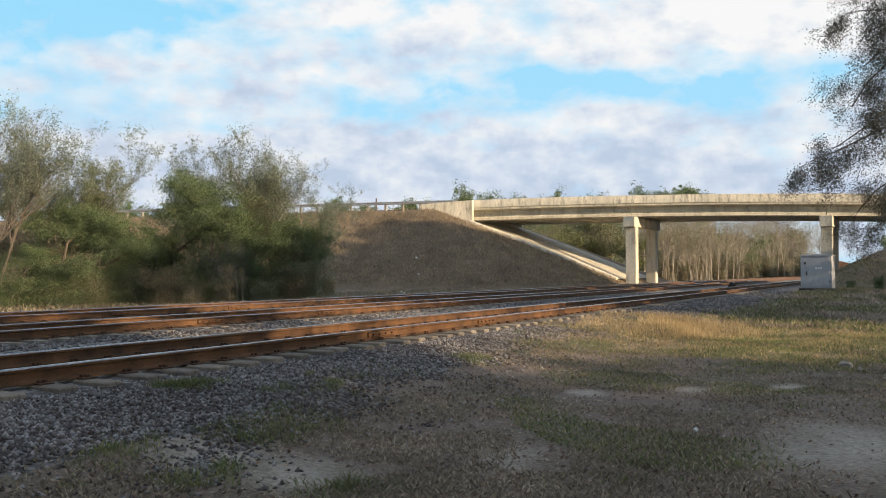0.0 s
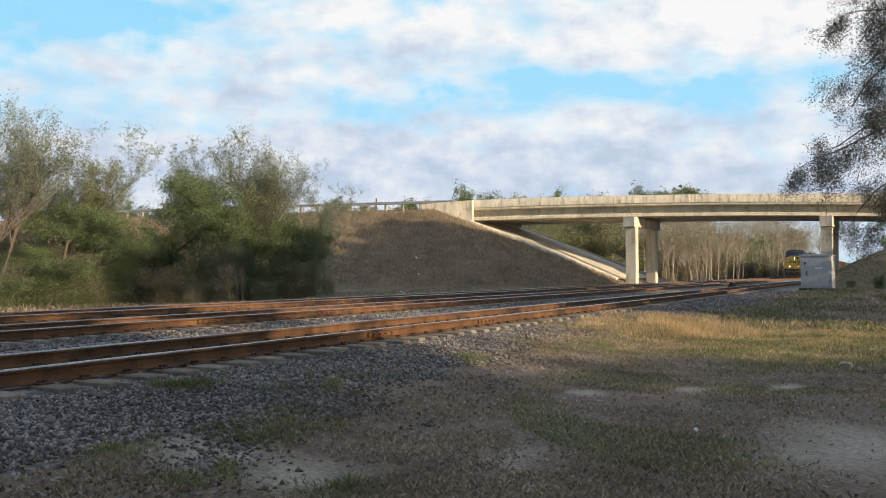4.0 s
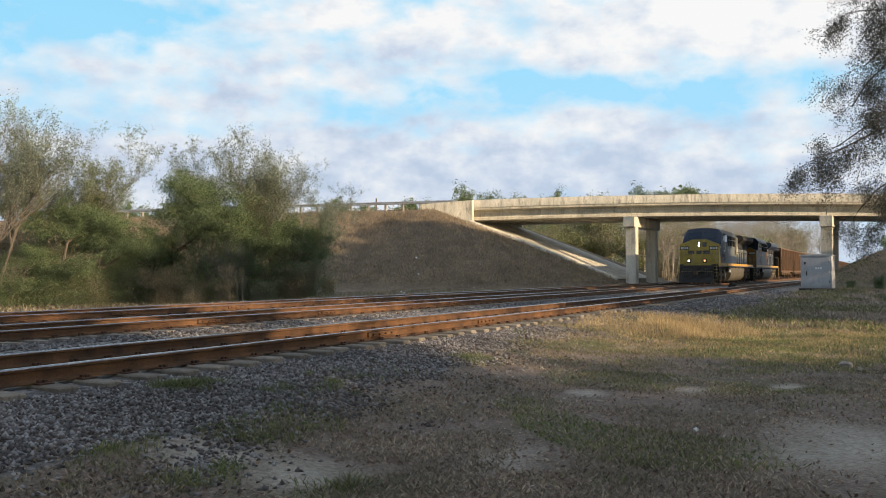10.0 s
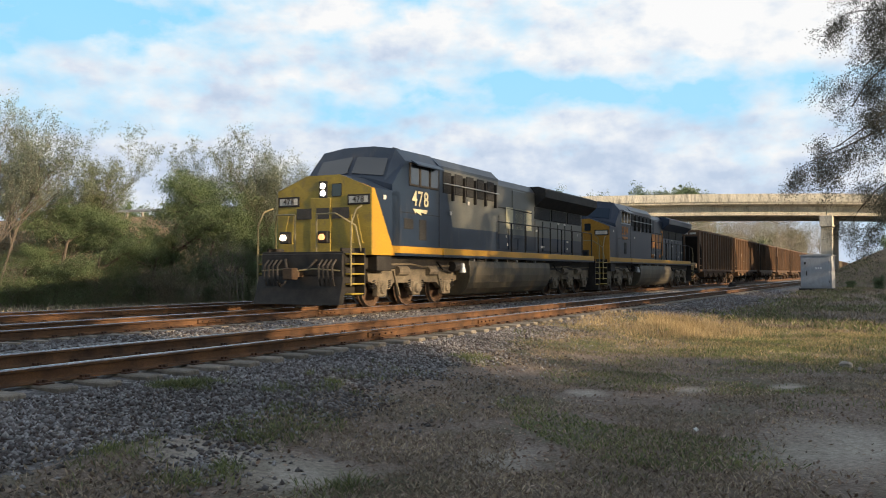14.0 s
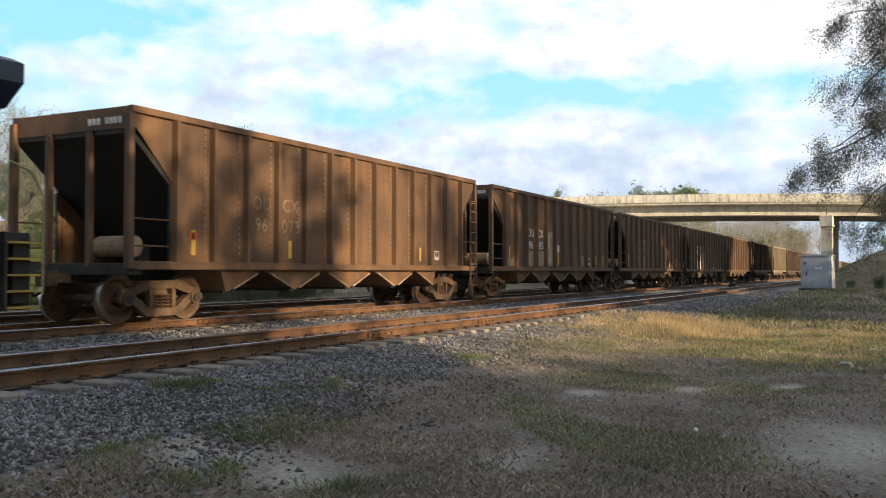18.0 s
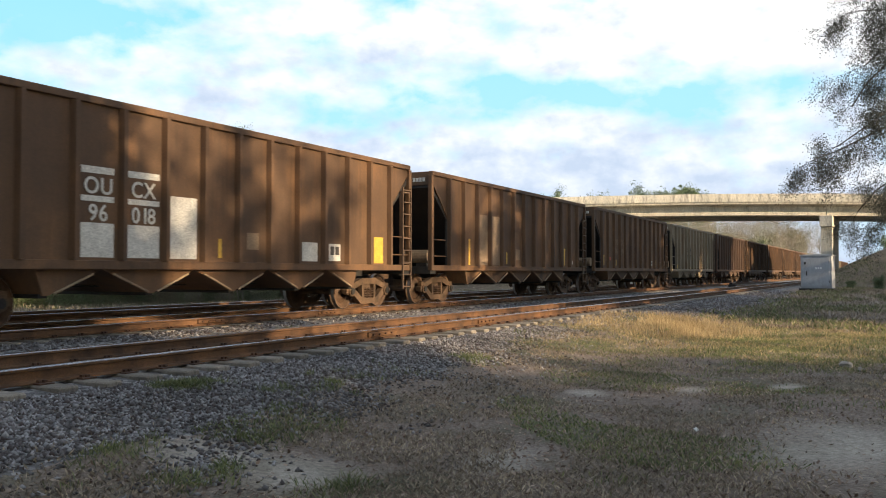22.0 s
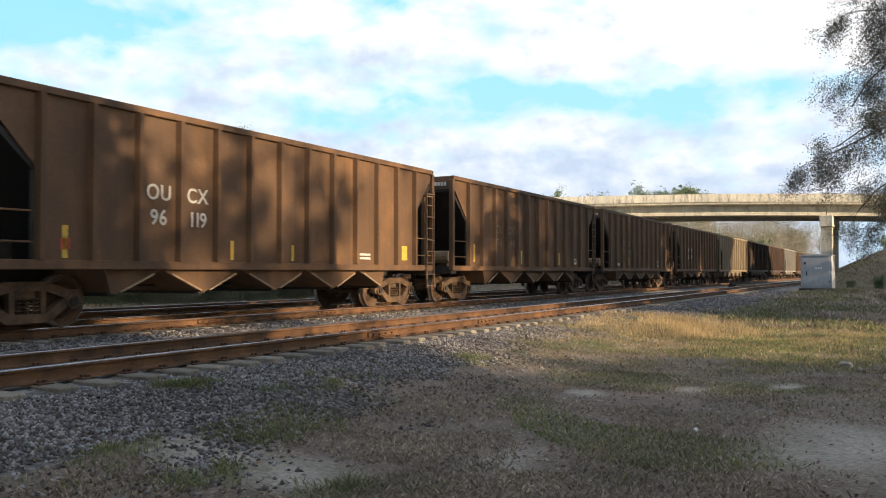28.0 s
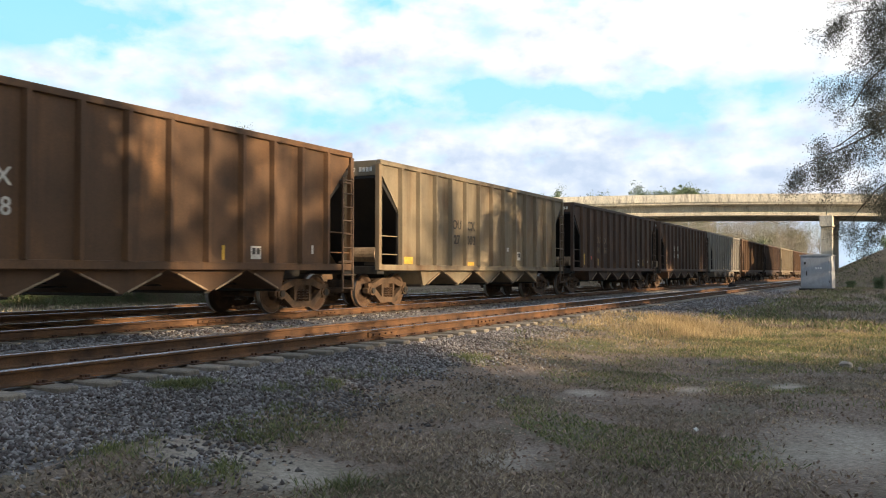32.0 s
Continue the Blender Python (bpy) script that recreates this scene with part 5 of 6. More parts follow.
        part("ditch_light", Shape().tube((-1.05, s * 0.62, 1.88), (-0.9, s * 0.62, 1.88), 0.08, 0.08, 14), (DITCH if s > 0 else AMBER) if one else CABGLASS, lc, "lit ditch light" if one else "unlit ditch light")
        part("ditch_housing", Shape().box(-0.98, -0.82, s * 0.62 - 0.15, s * 0.62 + 0.15, 1.72, 2.04, 0.02), DARKSTEEL, lc)
    if one:
        for y, w2 in ((0.62, 0.5), (0.0, 0.42), (-0.58, 0.55)):
            part("emblem_bar", Shape().box(-0.066, -0.06, y - w2 / 2, y + w2 / 2, 2.42, 2.72), DARKPAINT, lc, "dark block of a faded emblem")
    # pilot and plough
    part("pilot", Shape().box(-1.05, -0.85, -1.3, 1.3, 0.35, 1.45, 0.02), DARKSTEEL, lc, "black pilot plate")
    pl = Shape().prism([(-1.32, 0.12), (-1.2, 0.50), (-1.1, 0.85), (-1.02, 0.85), (-1.08, 0.12)], -1.36, 1.36, "y")
    part("snow_plough", pl, DARKSTEEL, lc, "black steel plough")
    coupler(lc, -1.05, -1, 0.92)
    coupler(lc, END + 0.25, 1, 0.92)
    for y in (-1.12, -0.98, -0.84, -0.7, 0.62, 0.76, 0.9, 1.04):
        part("air_hose", Shape().path([(-1.08, y, 1.28), (-1.26, y, 1.12), (-1.3, y - 0.05, 0.8), (-1.2, y - 0.02, 0.62)], 0.028), HOSE, lc, "dusty rubber air hose")
    part("uncoupling_lever", Shape().path([(-1.1, -1.25, 1.0), (-1.16, -0.5, 1.05), (-1.3, -0.1, 1.0), (-1.16, 0.3, 1.05), (-1.1, 1.25, 1.0)], 0.02), RAILSILVER, lc)
    part("jumper_cable", Shape().path([(-1.06, -0.5, 1.3), (-1.2, -0.35, 1.05), (-1.22, 0.0, 0.98), (-1.2, 0.35, 1.05), (-1.06, 0.5, 1.3)], 0.035), HOSE, lc)
    part("rear_plate", Shape().box(END - 0.05, END + 0.28, -1.35, 1.35, 0.45, 1.45, 0.02), DARKSTEEL, lc)
    # fuel tank
    tank = [(y * q, z) for q, side in ((-1, 1), (1, -1)) for y, z in ((1.46, 1.32), (1.5, 1.12), (1.5, 0.86), (1.46, 0.62), (1.37, 0.42), (1.22, 0.27), (1.02, 0.2))[::side]]
    part("fuel_tank", Shape().prism(tank, 6.2, 13.85, "x"), TANKGREY, lc, "dusty grey fuel tank")
    part("tank_hanger", Shape().box(6.3, 13.0, -1.2, 1.2, 1.28, 1.45), DARKSTEEL, lc)
    for s in (-1, 1):
        part("air_reservoir", Shape().tube((5.25, s * 1.3, 1.15), (5.95, s * 1.3, 1.15), 0.16, 0.16, 12), DARKSTEEL, lc)
        part("bell", Shape().tube((5.75, s * 1.45, 0.95), (5.75, s * 1.45, 1.25), 0.13, 0.06, 12), GALV, lc)
        part("cable_tray", Shape().path([(7.0 + i * 0.8, s * 1.38, 1.38 - 0.05 * (i % 2)) for i in range(15)], 0.03), DARKSTEEL, lc)
    # roof gear
    for y in (-0.9, -0.3, 0.5):
        part("antenna", Shape().path([(2.2, y, 4.4), (2.2, y, 4.6), (2.5, y, 4.6), (2.5, y, 4.4)], 0.02), DARKSTEEL, lc)
    part("roof_pod", Shape().box(2.7, 3.3, -0.2, 0.3, 4.5, 4.66, 0.04), DARKSTEEL, lc)
    # side numerals and emblem
    yy = -1.566
    if one:
        lettering("side_numeral", "478", 0.62, CREAM, lc, pose(2.66, yy, 2.9), "cream painted number")
        zz = [(2.2, 2.8), (3.1, 2.8), (3.03, 2.68), (2.7, 2.72), (2.73, 2.62), (2.37, 2.72), (2.39, 2.64)]
        part("lightning_stripe", Shape().prism(zz, yy - 0.004, yy + 0.01, "y"), CREAM, lc, "small cream lightning stripe")
        for i, (x, w2) in enumerate(((10.3, 0.75), (11.2, 0.75), (12.1, 0.8))):
            part("emblem_bar", Shape().box(x, x + w2, -1.075, -1.068, 2.6, 3.4), CREAM, lc, "worn cream block of a faded emblem")
    else:
        lettering("side_numeral", "3394", 0.62, ORANGEPAINT, lc, pose(2.75, yy, 2.9), "orange painted number")
        zz = [(2.2, 2.8), (3.3, 2.8), (3.2, 2.68), (2.8, 2.72), (2.84, 2.62), (2.4, 2.72), (2.42, 2.64)]
        part("lightning_stripe", Shape().prism(zz, yy - 0.004, yy + 0.01, "y"), ORANGEPAINT, lc, "small orange lightning stripe")
        ye = -1.09
        for x0, s in ((10.0, 1), (13.25, -1)):
            br = Shape().box(x0, x0 + 0.12, ye, ye + 0.02, 2.0, 3.55)
            for z in (2.0, 3.43):
                br.box(min(x0, x0 + s * 0.34), max(x0 + 0.12, x0 + s * 0.34), ye, ye + 0.02, z, z + 0.12)
            part("emblem_bracket", br, ORANGEPAINT, lc, "orange square bracket of an emblem")
        for x in (10.55, 10.9, 12.5, 12.85):
            part("emblem_dot", Shape().tube((x, ye, 1.93), (x, ye + 0.02, 1.93), 0.12, 0.12, 14), ORANGEPAINT, lc, "orange dot of an emblem")
        for x in (10.5, 11.4, 12.3):
            part("emblem_bar", Shape().prism([(x, 2.4), (x + 0.68, 2.4), (x + 0.76, 3.25), (x + 0.08, 3.25)], ye, ye + 0.02, "y"), ORANGEPAINT, lc, "orange block of an emblem")
    # small white service labels, sand boxes, hood lifting lugs and a row of grab irons
    rng = random.Random(21 if one else 22)
    for i in range(14):
        x, z = rng.uniform(8.8, 19.2), rng.choice((1.95, 2.25, 2.6, 3.0))
        part("service_label", Shape().box(x, x + rng.choice((0.1, 0.16, 0.24)), -1.062, -1.055, z, z + 0.09), WHITEPAINT, lc)
    for x, z in ((0.55, 2.95), (4.6, 2.75), (5.9, 3.15)):
        part("service_label", Shape().box(x, x + 0.14, yy - 0.004, yy + 0.008, z, z + 0.12), WHITEPAINT, lc)
    for s in (-1, 1):
        part("hood_handrail", Shape().path([(8.6, s * 1.06, 3.35), (10.6, s * 1.06, 3.35), (12.8, s * 1.12, 3.3)], 0.018), DARKSTEEL, lc)
        for x in (0.25, 0.55):
            part("nose_grab_iron", Shape().path([(-0.04, s * (0.75 + x), 1.75), (-0.10, s * (0.75 + x), 1.75), (-0.10, s * (0.8 + x * 0.6), 2.5), (-0.04, s * (0.8 + x * 0.6), 2.5)], 0.016), NOSE_YELLOW, lc)
        part("sand_box", Shape().box(0.35, 1.1, min(s * 1.1, s * 1.5), max(s * 1.1, s * 1.5), 1.0, 1.42, 0.02), DARKSTEEL, lc)
        for i in range(7):
            x = 6.6 + i * 0.95
            part("pipe_bracket", Shape().box(x, x + 0.09, min(s * 1.3, s * 1.46), max(s * 1.3, s * 1.46), 1.3, 1.44), TRUCKMUD if i % 2 else GALV, lc)
        for x in (4.4, 15.0):
            part("traction_cable", Shape().path([(x, s * 1.2, 1.3), (x + 0.3, s * 1.28, 1.05), (x + 0.9, s * 1.25, 0.95), (x + 1.3, s * 1.2, 1.25)], 0.03), DARKSTEEL, lc)
    sets = loco_truck(lc, 3.12) + loco_truck(lc, 17.35)
    WHEELS.extend((w, 0.53) for w in sets)
    return lc


CARS.append((locomotive("grey"), NOSE))
CARS.append((locomotive("blue"), NOSE + LOCO_PITCH))


# ---- trees ----
LEAF_DARK = leaf_material("dark_green_leaves", (0.066, 0.102, 0.048), (0.115, 0.165, 0.075), (0.185, 0.24, 0.115))
LEAF_OLIVE = leaf_material("olive_leaves", (0.105, 0.13, 0.068), (0.17, 0.20, 0.11), (0.27, 0.29, 0.18))
LEAF_GREY = leaf_material("grey_green_leaves", (0.10, 0.13, 0.095), (0.175, 0.21, 0.155), (0.30, 0.335, 0.255))
LEAF_TWIG = leaf_material("dry_twigs", (0.10, 0.092, 0.055), (0.17, 0.155, 0.095), (0.28, 0.25, 0.165))
LEAF_STRAW = leaf_material("straw_leaves", (0.2, 0.15, 0.08), (0.3, 0.23, 0.13), (0.4, 0.32, 0.19))
LEAF_OAK = leaf_material("oak_leaves", (0.045, 0.05, 0.037), (0.09, 0.09, 0.066), (0.16, 0.15, 0.11))
LEAF_BROWN = leaf_material("dry_brown_leaves", (0.09, 0.055, 0.04), (0.23, 0.155, 0.11), (0.44, 0.35, 0.27))
LEAF_SPRING = leaf_material("spring_green_leaves", (0.08, 0.095, 0.035), (0.13, 0.145, 0.055), (0.20, 0.205, 0.09))


def unit(g, n):
    u = g.normal(0, 1, (n, 3)).astype(np.float32)
    return u / (np.linalg.norm(u, axis=1)[:, None] + 1e-6)


def tree_mesh(seed, height, spread, leaf_mat, leaf_n, leaf_size, bark=None, base=0.25, droop=0.0, stems=1, depth=4, bare=0.0, clump=0.35, up=0.5, thick=0.03, skirt=0.0, lift=False, low=0.0):
    """Trunk and limbs as tapered tubes; leaves in round clumps about the twigs; skirt: the share of leaves that fills the foot."""
    rng = random.Random(seed)
    g = np.random.default_rng(seed)
    wood = Shape()
    tips = []

    def grow(p, d, length, r, level):
        n = 3
        q = p
        for i in range(n):
            d = (d + Vector((rng.uniform(-1, 1), rng.uniform(-1, 1), rng.uniform(-0.6, 0.8) - droop * level * 0.35)) * (0.16 if level == 0 else 0.3)).normalized()
            w = q + d * length / n
            r2 = r * 0.82
            wood.tube(q, w, r, r2, 7 if level < 2 else (4 if level < 4 else 3), False)
            if level >= 2 or (level == 1 and i > 0):
                tips.append(w)
            if level < depth:
                for _ in range(3 if level == 0 and i > 0 else 2):
                    if level == 0 and i < (2 if lift else 1) and base > 0.1:
                        continue
                    side = Vector((rng.uniform(-1, 1), rng.uniform(-1, 1), rng.uniform(-0.2, 0.5) + up * 0.4 - droop * 0.4))
                    nd = (d * 0.45 + side.normalized() * spread).normalized()
                    if rng.random() < (0.85 if level < 3 else 0.6):
                        grow(w, nd, length * rng.uniform(0.45, 0.68), r2 * 0.62, level + 1)
            q, r = w, r2

    for s in range(stems):
        a = 2 * math.pi * s / max(1, stems) + rng.uniform(0, 1)
        lean = Vector((math.cos(a), math.sin(a), 0)) * (0.28 if stems > 1 else 0.05)
        grow(Vector((lean.x * 0.8, lean.y * 0.8, -0.2)), (Vector((0, 0, 1)) + lean).normalized(), height * 0.66 * rng.uniform(0.8, 1.05), height * thick * (0.7 if stems > 1 else 1), 0)
    t = np.array([tuple(p) for p in tips], np.float32)
    t = t[t[:, 2] > low * height]
    if bare > 0:
        t = t[g.random(len(t)) > bare]
    # each clump has its own size, so that the outline is uneven and shows gaps
    own = (clump * g.uniform(0.4, 1.6, len(t))).astype(np.float32)
    k = g.integers(0, len(t), leaf_n)
    c = t[k] + unit(g, leaf_n) * (own[k] * g.random(leaf_n).astype(np.float32) ** 0.5)[:, None] * np.array([1, 1, 0.75], np.float32)
    c[:, 2] -= np.abs(g.normal(0, droop * 0.5 + 1e-3, leaf_n)).astype(np.float32)
    if skirt:
        m = int(leaf_n * skirt)
        a, rr = g.uniform(0, 6.28, m), np.sqrt(g.random(m)) * height * 0.36
        low = np.stack([rr * np.cos(a), rr * np.sin(a), g.random(m) ** 1.2 * height * 0.38], 1).astype(np.float32)
        lump = unit(g, 60) * height * 0.3
        low += lump[g.integers(0, 60, m)] * np.array([0.4, 0.4, 0.25], np.float32)
        c[:m] = low
    c = c[c[:, 2] > 0.03]
    n = len(c)
    u = unit(g, n)
    w = np.cross(u, unit(g, n))
    w /= np.linalg.norm(w, axis=1)[:, None] + 1e-6
    size = (leaf_size * g.uniform(0.6, 1.4, n)).astype(np.float32)[:, None]
    trunk = wood.mesh("trunk", bark or BARK, tidy=False)
    crown = quads_mesh("crown", c, u * size, w * size * 0.5, leaf_mat)
    return trunk, crown


def plant(name, meshes, x, y, scale=1.0, turn=0.0, label="", category="tree", group="", dz=0.0):
    ob = thing(name, label, category, group, Matrix.Translation((x, y, land(x, y) + dz)) @ Matrix.Rotation(turn, 4, "Z") @ Matrix.Scale(scale, 4))
    part("trunk", meshes[0], None, ob)
    part("crown", meshes[1], None, ob)
    return ob


def spot(px, dist):
    """A place on the plan: px across the picture's width from its middle (in picture widths), dist metres off."""
    a = TURN - math.atan(px * 2 * math.tan(radians(53.4) / 2))
    return dist * math.cos(a), dist * math.sin(a)


def build_oak():
    """A spreading oak: trunk out of view, long boughs that arch over and droop at their ends."""
    rng, g = random.Random(5), np.random.default_rng(5)
    base = Vector((29.0, -5.1, 0.0))
    wood, tips = Shape(), []
    wood.tube((0, 0, -0.2), (0.2, 0.3, 3.2), 0.62, 0.5, 14, False)
    wood.tube((0.2, 0.3, 3.2), (0.1, 0.6, 6.5), 0.5, 0.36, 12, False)
    wood.tube((0.1, 0.6, 6.5), (0.0, 0.9, 10.5), 0.36, 0.14, 10, False)

    def twig(p, d, length, r, level):
        q = p
        for i in range(4):
            d = (d + Vector((rng.uniform(-0.5, 0.5), rng.uniform(-0.5, 0.5), rng.uniform(-0.55, 0.2)))).normalized()
            w = q + d * length / 4
            wood.tube(q, w, r, r * 0.7, 4, False)
            tips.append(w)
            if level < 2:
                for _ in range(2):
                    twig(w, (d + Vector((rng.uniform(-1, 1), rng.uniform(-1, 1), rng.uniform(-1.0, 0.4)))).normalized(), length * 0.55, r * 0.5, level + 1)
            q, r = w, r * 0.7

    # each bough: where it starts, how far it reaches, its bearing, and how deep its end hangs
    for z, reach, turn, drop in ((9.6, 5.2, 95, 0.0), (9.0, 5.6, 120, 0.6), (8.2, 5.4, 80, 0.8), (7.6, 6.2, 105, 1.6), (6.6, 5.6, 130, 1.4), (6.2, 6.3, 90, 2.0), (5.4, 7.0, 110, 1.6), (4.8, 6.0, 75, 2.2), (4.6, 5.4, 135, 2.0), (4.0, 4.8, 100, 1.7), (8.8, 4.6, 60, 0.6), (10.0, 4.0, 140, 0.2), (8.2, 5.8, 98, 0.3), (7.6, 5.9, 92, 0.4), (8.8, 5.6, 104, 0.4),
                                 (7.0, 5.5, 20, 1.0), (6.0, 6.0, -40, 1.5), (7.5, 5.5, -90, 1.0), (5.5, 6.0, 180, 1.5), (8.0, 5.0, 220, 1.0), (9.0, 4.5, 300, 0.5)):
        a = radians(turn)
        p, r, n = Vector((0.1, 0.6, z)), 0.13, 9
        for i in range(n):
            t = (i + 1) / n
            a += rng.uniform(-0.16, 0.16)
            rise = 1.1 * math.sin(t * math.pi * 0.7) - drop * t ** 2.2 + rng.uniform(-0.12, 0.12)
            q = Vector((0.1 + math.cos(a) * reach * t, 0.6 + math.sin(a) * reach * t, z + rise))
            wood.tube(p, q, r, r * 0.8, 6, False)
            if i > 2:
                for _ in range(2):
                    twig(q, (Vector((math.cos(a), math.sin(a), 0)) * 0.5 + Vector((rng.uniform(-1, 1), rng.uniform(-1, 1), rng.uniform(-0.8, 0.5)))).normalized(), rng.uniform(0.7, 1.3), r * 0.4, 0)
            p, r = q, r * 0.8
    t = np.array([tuple(p) for p in tips], np.float32)
    n = 330000
    c = t[g.integers(0, len(t), n)] + g.normal(0, 0.085, (n, 3)).astype(np.float32)
    c[:, 2] -= np.abs(g.normal(0, 0.12, n)).astype(np.float32)
    u = g.normal(0, 1, (n, 3)).astype(np.float32)
    u /= np.linalg.norm(u, axis=1)[:, None]
    w = np.cross(u, g.normal(0, 1, (n, 3)).astype(np.float32))
    w /= np.linalg.norm(w, axis=1)[:, None] + 1e-6
    size = (0.024 * g.uniform(0.6, 1.4, n)).astype(np.float32)[:, None]
    ob = thing("oak_tree", "large oak with drooping boughs and small dark leaves", "tree", "", Matrix.Translation(base))
    part("trunk", wood, BARK, ob)
    part("crown", quads_mesh("crown", c, u * size, w * size * 0.5, LEAF_OAK), None, ob)


def build_trees():
    tall = [tree_mesh(11 + i, 8.2, (0.55, 0.62, 0.7)[i], LEAF_GREY if i != 1 else LEAF_OLIVE, 34000, 0.036, TWIGBARK, 0.2, 0.05, (3, 1, 2)[i], 4, 0.2, 0.25, 1.1, 0.012) for i in range(3)]
    bush = [tree_mesh(31 + i, 4.6, 1.0, (LEAF_OLIVE, LEAF_TWIG, LEAF_DARK)[i], 26000, 0.036, BARK, 0.0, 0.05, 4, 3, 0.0, 0.36, 0.4, 0.012, 0.25) for i in range(3)]
    coarse = [tree_mesh(131 + i, 4.6, 1.0, LEAF_DARK, 9000, 0.10, BARK, 0.0, 0.05, 4, 3, 0.0, 0.42, 0.4, 0.012, 0.4) for i in range(2)]
    brush = tree_mesh(71, 2.2, 0.9, LEAF_TWIG, 7000, 0.03, GREYBARK, 0.0, 0.0, 5, 2, 0.1, 0.25, 0.6, 0.012, 0.5)
    cedar = tree_mesh(41, 6.4, 1.1, LEAF_DARK, 60000, 0.034, BARK, 0.02, 0.15, 1, 4, 0.06, 0.36, 0.1, 0.02, 0.2)
    dead = tree_mesh(47, 5.0, 1.1, LEAF_GREY, 150, 0.04, GREYBARK, 0.1, 0.05, 2, 3, 0.0, 0.2, 0.4, 0.009)
    broom = tree_mesh(48, 2.6, 0.7, LEAF_STRAW, 9000, 0.05, BARK, 0.0, 0.0, 5, 2, 0.0, 0.3, 0.9, 0.01, 0.4)
    rng = random.Random(3)
    W = 1568.0
    f = lambda x: (x - 784) / W
    lt, lb, lc_ = "tall scrubby tree with sparse grey-green leaves", "dense dark green roadside shrub", "bushy dark green cedar at the edge of the tracks"
    top = lambda mesh: max(q.co.z for q in mesh[1].vertices)
    # along the picture, distance, mesh, height of the top
    for x, d, k, y in ((425, 47, 0, 232), (490, 46, 1, 232), (535, 49, 2, 285), (350, 49, 2, 268), (390, 50, 1, 250), (460, 48, 2, 240), (150, 44, 1, 224), (120, 47, 1, 285), (15, 43, 1, 184), (-20, 42, 0, 180), (55, 46, 1, 280), (-80, 42, 1, 180), (175, 46, 1, 290)):
        m = tall[k]
        plant("scrub_tree", m, *spot(f(x), d), (1.5 + (482 - y) / 1560 * d) / top(m), rng.uniform(0, 6), lt, "tree", "scrub trees by the railway")
    for x, d, y in ((298, 45.5, 300), (355, 44.5, 350), (532, 46.5, 372), (505, 45.5, 385), (440, 45, 370), (165, 42.5, 372), (95, 42, 350), (30, 42, 430), (-40, 41, 400), (262, 44, 400), (405, 44, 430)):
        plant("cedar", cedar, *spot(f(x), d), (1.5 + (482 - y) / 1560 * d) / top(cedar), rng.uniform(0, 6), lc_, "tree", "dark cedars by the railway")
    for i in range(26):
        x = rng.uniform(-60, 545)
        if 185 < x < 255 and i % 3:
            continue
        plant("shrub", bush[i % 3], *spot(f(x), rng.uniform(41.5, 47)), rng.uniform(0.26, 0.52), rng.uniform(0, 6), ("olive green roadside shrub", "brown twiggy roadside shrub", lb)[i % 3], "shrub", "shrubs by the railway")
    for i in range(11):
        plant("brushwood", brush, *spot(f(-50 + 57 * i + rng.uniform(-12, 12)), rng.uniform(40.5, 44)), rng.uniform(0.45, 0.95), rng.uniform(0, 6), "low brown brushwood at the foot of the trees", "shrub", "brushwood by the railway")
    for x, d, k in ((400, 42, 0.78), (425, 42, 0.7), (12, 41, 0.5), (250, 42, 0.45)):
        plant("dead_shrub", dead, *spot(f(x), d), k, x, "bare pale dead shrub with twisted branches", "shrub", "dead shrubs by the railway")
    for x, d, k in ((225, 52, 1.3), (245, 54, 1.2), (205, 55, 1.4), (40, 50, 1.5), (15, 52, 1.5), (70, 53, 1.4), (235, 60, 1.5), (580, 60, 0.5)):
        plant("broom_shrub", broom, *spot(f(x), d), k, x, "tan dry broom shrub on the bank", "shrub", "dry broom shrubs on the bank")
    for x, d, k in ((1505, 72, 0.16), (1556, 69, 0.2)):
        plant("shrub", coarse[x % 2], *spot(f(x), d), k, x, "dark shrub at the foot of the far embankment", "shrub", "shrubs behind the cabinet")
    # oak whose drooping boughs hang into view
    build_oak()
    # woods beyond the bridge: bare pale trunks with thin spring leaves
    wood = [tree_mesh(51 + i, 16.0, 0.42, LEAF_TWIG if i % 2 else LEAF_SPRING, 3000, 0.075, WOODBARK, 0.35, 0.0, 1, 4, 0.1, 0.9, 0.9, 0.0075) for i in range(4)]
    copse = [tree_mesh(55 + i, 9.0, 0.8, (LEAF_TWIG, LEAF_OLIVE)[i], 7000, 0.17, WOODBARK, 0.05, 0.0, 3, 3, 0.0, 1.0, 0.7, 0.008, 0.35) for i in range(2)]
    thick = [tree_mesh(61 + i, 11.0, 0.9, LEAF_DARK if i else LEAF_SPRING, 9000, 0.16, BARK, 0.1, 0.0, 1, 3, 0.0, 1.1, 0.6, 0.015, 0.2) for i in range(2)]
    low = tree_mesh(65, 5.0, 1.0, LEAF_TWIG, 4000, 0.16, BARK, 0.0, 0.0, 4, 2, 0.0, 0.9, 0.4, 0.012, 0.4)
    lw = "slender woodland tree with a pale bare trunk"
    for i in range(64):
        x = rng.uniform(1130, 1405)
        d = rng.uniform(190, 250) if x < 1330 else rng.uniform(330, 400)
        px, py = spot(f(x), d)
        if py < 22:
            continue
        m = copse[0 if rng.random() < 0.7 else 1]
        plant("woodland_tree", m, px, py, (1.5 + (482 - rng.uniform(395, 440)) / 1560 * d) / top(m), rng.uniform(0, 6), "twiggy brown tree deep in the woods", "tree", "woods beyond the bridge")
